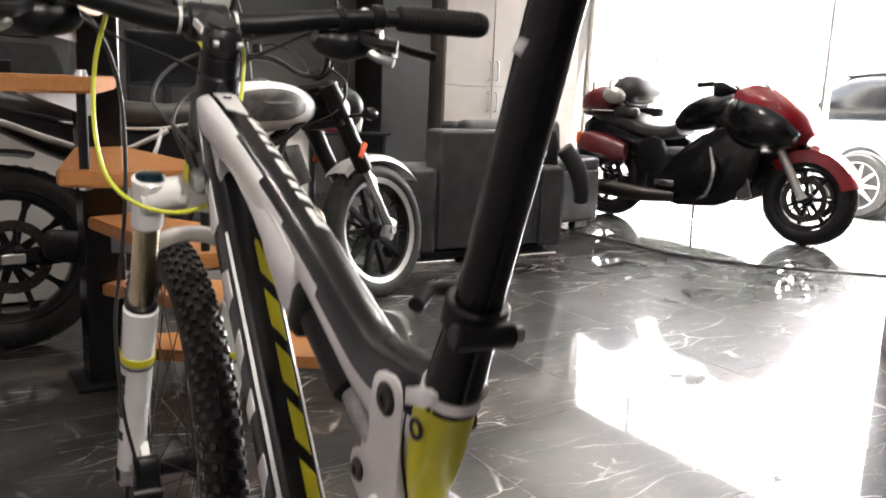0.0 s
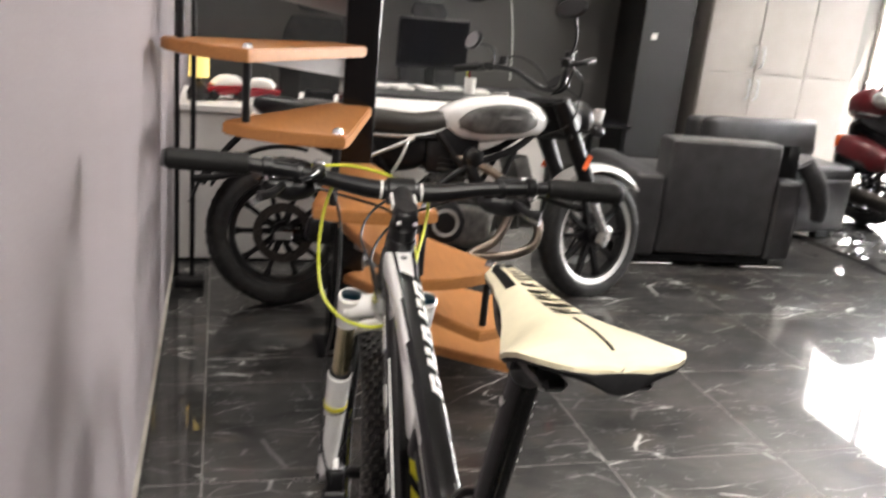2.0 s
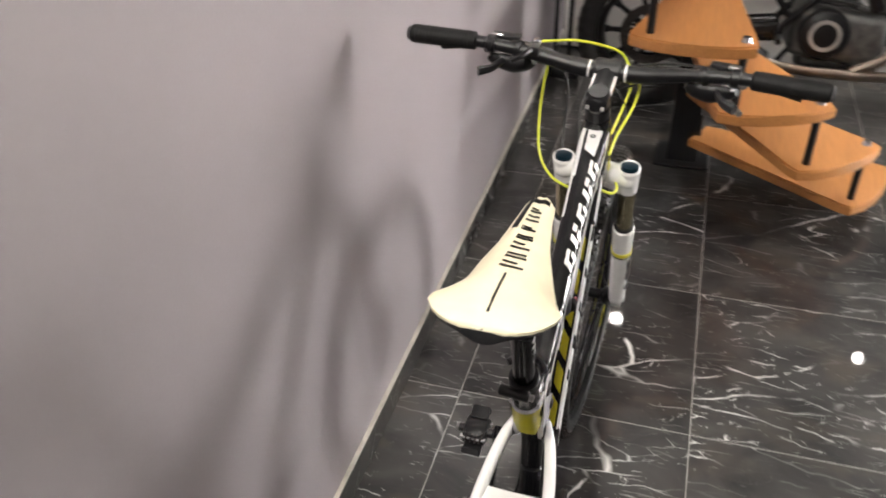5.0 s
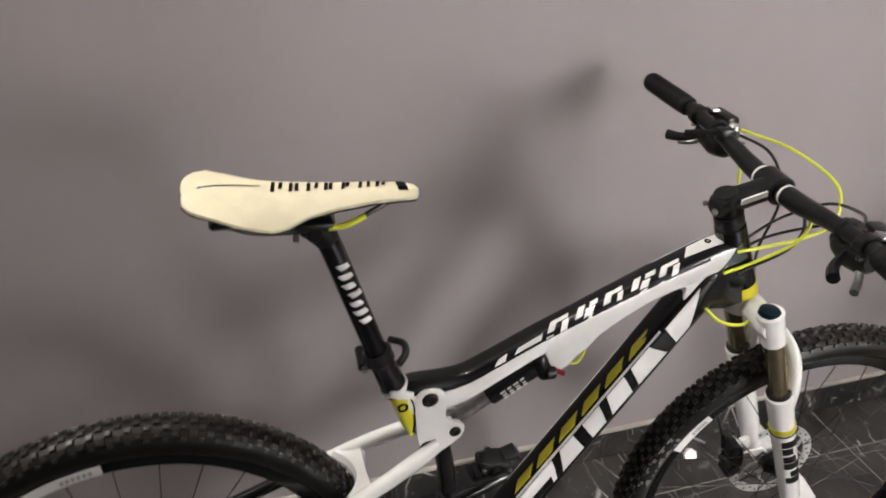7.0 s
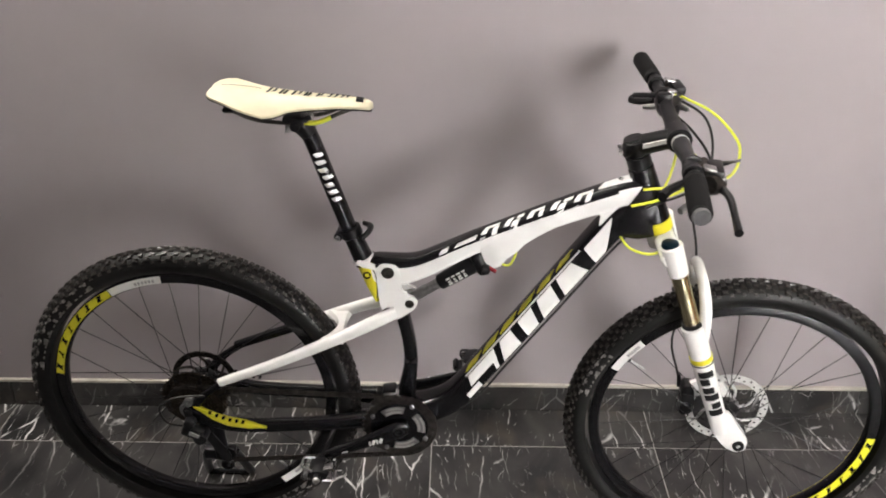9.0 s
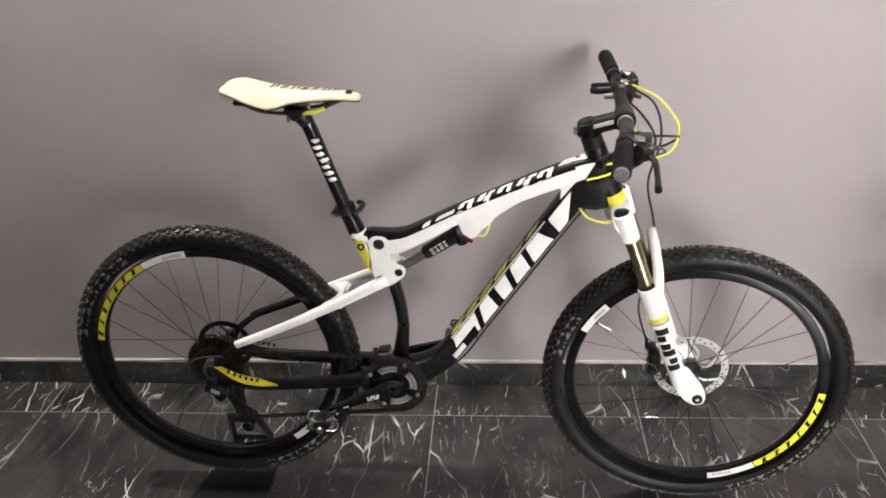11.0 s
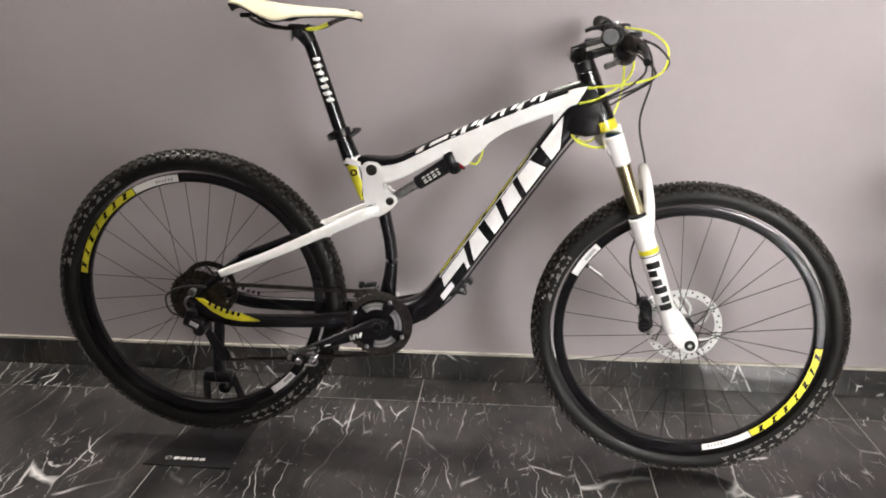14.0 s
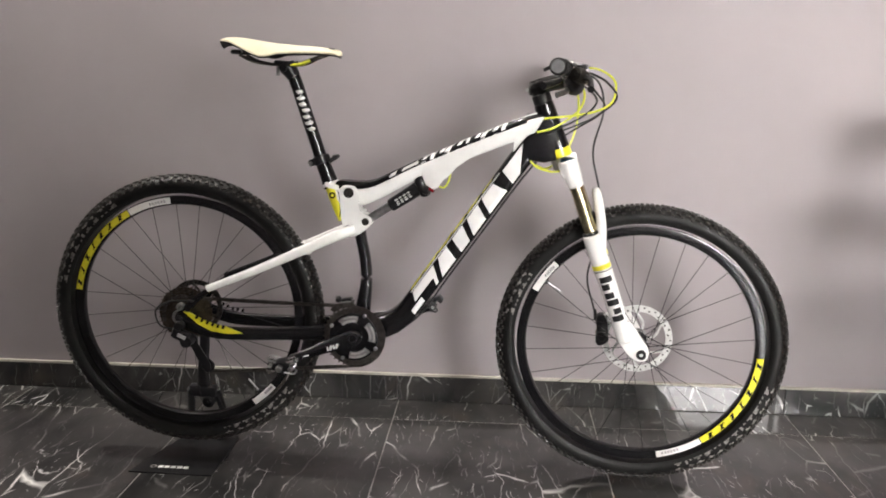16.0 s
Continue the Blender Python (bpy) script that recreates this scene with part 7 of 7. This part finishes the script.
def build_cupboard():
    c = thing("tall_cupboard", pose(5.93, -4.05, 0), "tall pale laminate cupboard with bar handles", "cupboard")
    part("carcass", box((0.52, 1.48, 2.30), (0.285, -0.74, 1.19), 0.003), CABINET, c)
    part("plinth", box((0.46, 1.46, 0.038), (0.29, -0.74, 0.019), 0.002), SATIN, c)
    for i in range(3):
        y = -0.2475 - 0.492 * i
        for z0, z1 in ((0.05, 0.951), (0.957, 2.33)):
            door = part("door", box((0.018, 0.486, z1 - z0), (0.012, y, (z0 + z1) / 2), 0.003), CABINET, c)
            hz = z1 - 0.128 if z0 < 0.5 else z0 + 0.134
            hy = y + (-0.205 if i == 0 else 0.205)
            if i < 2:
                part("handle", hose([(0.003, hy, hz - 0.080), (-0.030, hy, hz - 0.072), (-0.034, hy, hz), (-0.030, hy, hz + 0.072), (0.003, hy, hz + 0.080)], 0.0075, 10, 4), STEEL, door, "dull steel bar handle")


def cushion(size, at, bevel, turn=(0, 0, 0)):
    return box(size, at, bevel, turn, seg=4)


def build_armchair():
    a = thing("armchair", pose(3.56, -2.86, 0, 0, 0, -4), "black leather armchair with chrome feet, its back turned outwards", "armchair", group="leather seats")
    part("back_panel", cushion((0.18, 0.66, 0.64), (0.11, 0, 0.40), 0.025), LEATHER, a)
    part("seat_base", cushion((0.62, 0.64, 0.26), (0.48, 0, 0.21), 0.03), LEATHER, a)
    part("seat_cushion", cushion((0.58, 0.62, 0.15), (0.48, 0, 0.41), 0.05), LEATHER, a)
    for s in (-1, 1):
        arm = part("arm", cushion((0.78, 0.16, 0.46), (0.41, s * 0.415, 0.29), 0.03), LEATHER, a)
        part("seam", hose([(0.03, s * 0.415 - 0.07, 0.075), (0.022, s * 0.415 - 0.07, 0.30), (0.03, s * 0.415 - 0.06, 0.50)], 0.003, 6, 4), LEATHER, arm)
        part("foot", box((0.05, 0.26, 0.022), (0.05, s * 0.34, 0.012), 0.004), CHROME, a, "flat chrome foot")
        part("foot", box((0.05, 0.26, 0.022), (0.72, s * 0.34, 0.012), 0.004), CHROME, a, "flat chrome foot")
    part("under_frame", box((0.70, 0.80, 0.045), (0.41, 0, 0.0455), 0.006), SATIN, a)


def build_sofa():
    a = thing("sofa", pose(4.19, -3.98, 0, 0, 0, 9), "low black leather sofa with a straight back", "sofa", group="leather seats")
    part("seat_base", cushion((0.74, 0.66, 0.36), (0.38, 0, 0.235), 0.025), LEATHER, a)
    part("seat_cushion", cushion((0.62, 0.65, 0.10), (0.32, 0, 0.452), 0.035), LEATHER, a)
    for s in (-1, 1):
        part("foot", box((0.06, 0.14, 0.05), (0.08, s * 0.20, 0.026), 0.004), SATIN, a)
        part("foot", box((0.06, 0.14, 0.05), (0.68, s * 0.20, 0.026), 0.004), SATIN, a)
    part("back_panel", cushion((0.16, 0.98, 0.62), (0.68, 0.06, 0.40), 0.04), LEATHER, a)
    part("back_cushion", cushion((0.15, 0.97, 0.26), (0.53, 0.06, 0.60), 0.05, (0, 8, 0)), LEATHER, a)


def build_jacket():
    j = thing("jacket", pose(3.62, -3.24, 0.0, 0, 0, -4), "black jacket draped over the armchair", "jacket")
    rows = []
    rnd = random.Random(8)
    for i in range(9):
        t = i / 8
        row = []
        for k in range(14):
            a = 2 * math.pi * k / 14
            r = 1 + 0.18 * math.sin(3 * a + 4 * t) + rnd.uniform(-.06, .06)
            row.append(Vector((0.02 + 0.10 * math.cos(a) * r * (0.7 + 0.5 * t) + 0.15 * math.sin(t * 1.5), -0.02 - 0.14 * t + 0.062 * math.sin(a) * r, 0.70 - 0.36 * t - 0.02 * math.cos(a))))
        rows.append(row)
    part("cloth", loft(rows), JACKET, j)
    part("sleeve", hose([(-0.02, -0.13, 0.62), (-0.05, -0.20, 0.52), (-0.05, -0.25, 0.40), (-0.03, -0.27, 0.31)], 0.05, 12, 5, radii=[.05, .055, .05, .042]), JACKET, j)


def build_side_table():
    t = thing("side_table", pose(4.75, -2.45, 0), "low black glass side table", "table")
    part("table_top", box((0.55, 0.55, 0.02), (0, 0, 0.64), 0.004), SCREEN, t)
    for x in (-0.24, 0.24):
        for y in (-0.24, 0.24):
            part("leg", box((0.03, 0.03, 0.628), (x, y, 0.315), 0.003), SATIN, t)
    b = thing("red_box", pose(4.62, -2.35, 0.652, 0, 0, 20), "small red box on the side table", "box")
    part("carton", box((0.09, 0.12, 0.09), (0, 0, 0.046), 0.004), RED, b)
    c = thing("white_cup", pose(4.60, -2.55, 0.652), "white cup on the side table", "cup")
    part("cup", turned([(0, 0), (0.028, 0), (0.038, 0.075), (0.034, 0.075), (0.025, 0.006), (0, 0.006)], (0, 0, 0), "z", 20), PAPER, c)


def build_clock():
    c = thing("wall_clock", pose(X1 - 0.03, -2.19, 1.56, 0, -90, 0), "round wall clock with a black rim and white face", "clock")
    part("rim", turned([(0.215, 0.0), (0.25, 0.0), (0.25, 0.02), (0.235, 0.032), (0.215, 0.022)], (0, 0, -0.028), "z", 56, True), SATIN, c, "black rim")
    part("face", turned([(0, 0.008), (0.216, 0.008), (0.216, 0.0), (0, 0.0)], (0, 0, -0.027), "z", 56), CLOCK_FACE, c, smooth=0)
    for k in range(12):
        a = 2 * math.pi * k / 12
        text = bpy.data.curves.new("numeral", "FONT")
        text.body, text.size, text.align_x, text.align_y, text.extrude = str(12 if k == 0 else k), 0.055, "CENTER", "CENTER", 0.001
        text.materials.append(SATIN)
        ob = new("numeral", text)
        ob.parent = c
        # upwards on the wall is the clock's +x, and to the viewer's right is its -y
        ob.matrix_basis = pose(0.172 * math.cos(a), -0.172 * math.sin(a), -0.017, 0, 0, -90)
    for ln, w, a in ((0.10, 0.010, 205), (0.15, 0.007, 330)):
        r = radians(a)
        hand = rod((0, 0, -0.014), (ln * math.cos(r), -ln * math.sin(r), -0.014), w * 0.5, w * 0.3, 8)
        part("clock_pointer", hand, SATIN, c)
    w = thing("wall_cable", pose(0, 0, 0), "thin white cable hanging on the dark end wall", "cable")
    part("wire", hose([(X1 - 0.008, -2.30, 2.30), (X1 - 0.008, -2.42, 1.70), (X1 - 0.008, -2.50, 1.40), (X1 - 0.008, -2.56, 1.05), (X1 - 0.008, -2.58, 0.70)], 0.006, 8, 8), PAPER, w)
    fc = thing("floor_cable", pose(0, 0, 0), "thin dark cable lying across the tiled floor", "cable")
    part("wire", hose([(4.35, -3.95, 0.006), (3.77, -4.03, 0.006), (3.40, -4.02, 0.006), (3.01, -4.15, 0.006), (2.41, -4.67, 0.006), (1.95, -5.25, 0.006)], 0.006, 8, 10), CABLE, fc)
    sw = thing("light_switch", pose(X1 - 0.26 - 0.235, -3.60, 1.18), "small white wall switch on the dark column", "switch")
    part("switch_plate", box((0.008, 0.05, 0.05), (-0.004, 0, 0), 0.002), PAPER, sw)


def build_car():
    c = thing("parked_car", pose(4.645, -9.12, -0.2, 0, 0, 180), "silver car with silver alloy wheels parked outside", "car")
    part("body", shaped_tube([(-0.95, 0.62, 0.16, 0.70), (-0.80, 0.62, 0.33, 0.84), (-0.30, 0.62, 0.38, 0.88), (0.8, 0.62, 0.37, 0.89), (2.2, 0.60, 0.35, 0.88), (2.9, 0.56, 0.30, 0.84), (3.25, 0.50, 0.18, 0.70)], 28, 4.5, 6), CAR_PAINT, c)
    cab = part("cabin", shaped_tube([(-0.80, 1.0, 0.08, 0.62), (-0.45, 1.15, 0.28, 0.66), (0.3, 1.20, 0.30, 0.67), (1.3, 1.18, 0.28, 0.66), (1.85, 1.02, 0.12, 0.64)], 24, 3.6, 6), SCREEN, c, "dark glazed cabin")
    part("roof", shaped_tube([(-0.55, 1.42, 0.03, 0.55), (0.3, 1.48, 0.035, 0.60), (1.15, 1.45, 0.03, 0.56)], 20, 3.5), CAR_PAINT, cab)
    for x in (0.0, 2.65):
        for s in (-1, 1):
            w = part("wheel", turned([(0.20, -0.10), (0.30, -0.105), (0.325, -0.08), (0.33, 0.0), (0.325, 0.08), (0.30, 0.105), (0.20, 0.10)], (x, s * 0.83, 0.33), "y", 48, True), ASPH_TYRE, c, "tyre on a silver alloy wheel")
            part("rim", turned([(0.205, s * 0.10), (0.225, s * 0.108), (0.205, s * 0.09), (0.19, s * 0.05), (0.05, s * 0.05), (0, s * 0.05)], (x, s * 0.83, 0.33), "y", 40), SATIN, w)
            part("rim_ring", turned([(0.205, s * 0.098), (0.235, s * 0.112), (0.235, s * 0.09), (0.205, s * 0.085)], (x, s * 0.83, 0.33), "y", 40, True), SILVER, w)
            for i in range(9):
                a = 2 * math.pi * i / 9
                part("spoke", rod((x + 0.02 * math.cos(a), s * 0.93, 0.33 + 0.02 * math.sin(a)), (x + 0.215 * math.cos(a), s * 0.92, 0.33 + 0.215 * math.sin(a)), 0.026, 0.017, 8), SILVER, w)
            part("arch_liner", turned([(0.34, -0.09), (0.40, -0.075), (0.40, 0.075), (0.34, 0.09)], (x, s * 0.80, 0.34), "y", 40, True), SATIN, c)


build_counter()
build_desk()
build_office_chair((5.45, -0.78, 0), 170)
build_office_chair((5.60, -1.75, 0), 190)
build_counter_things()
build_cupboard()
build_armchair()
build_sofa()
build_jacket()
build_side_table()
build_clock()
build_car()
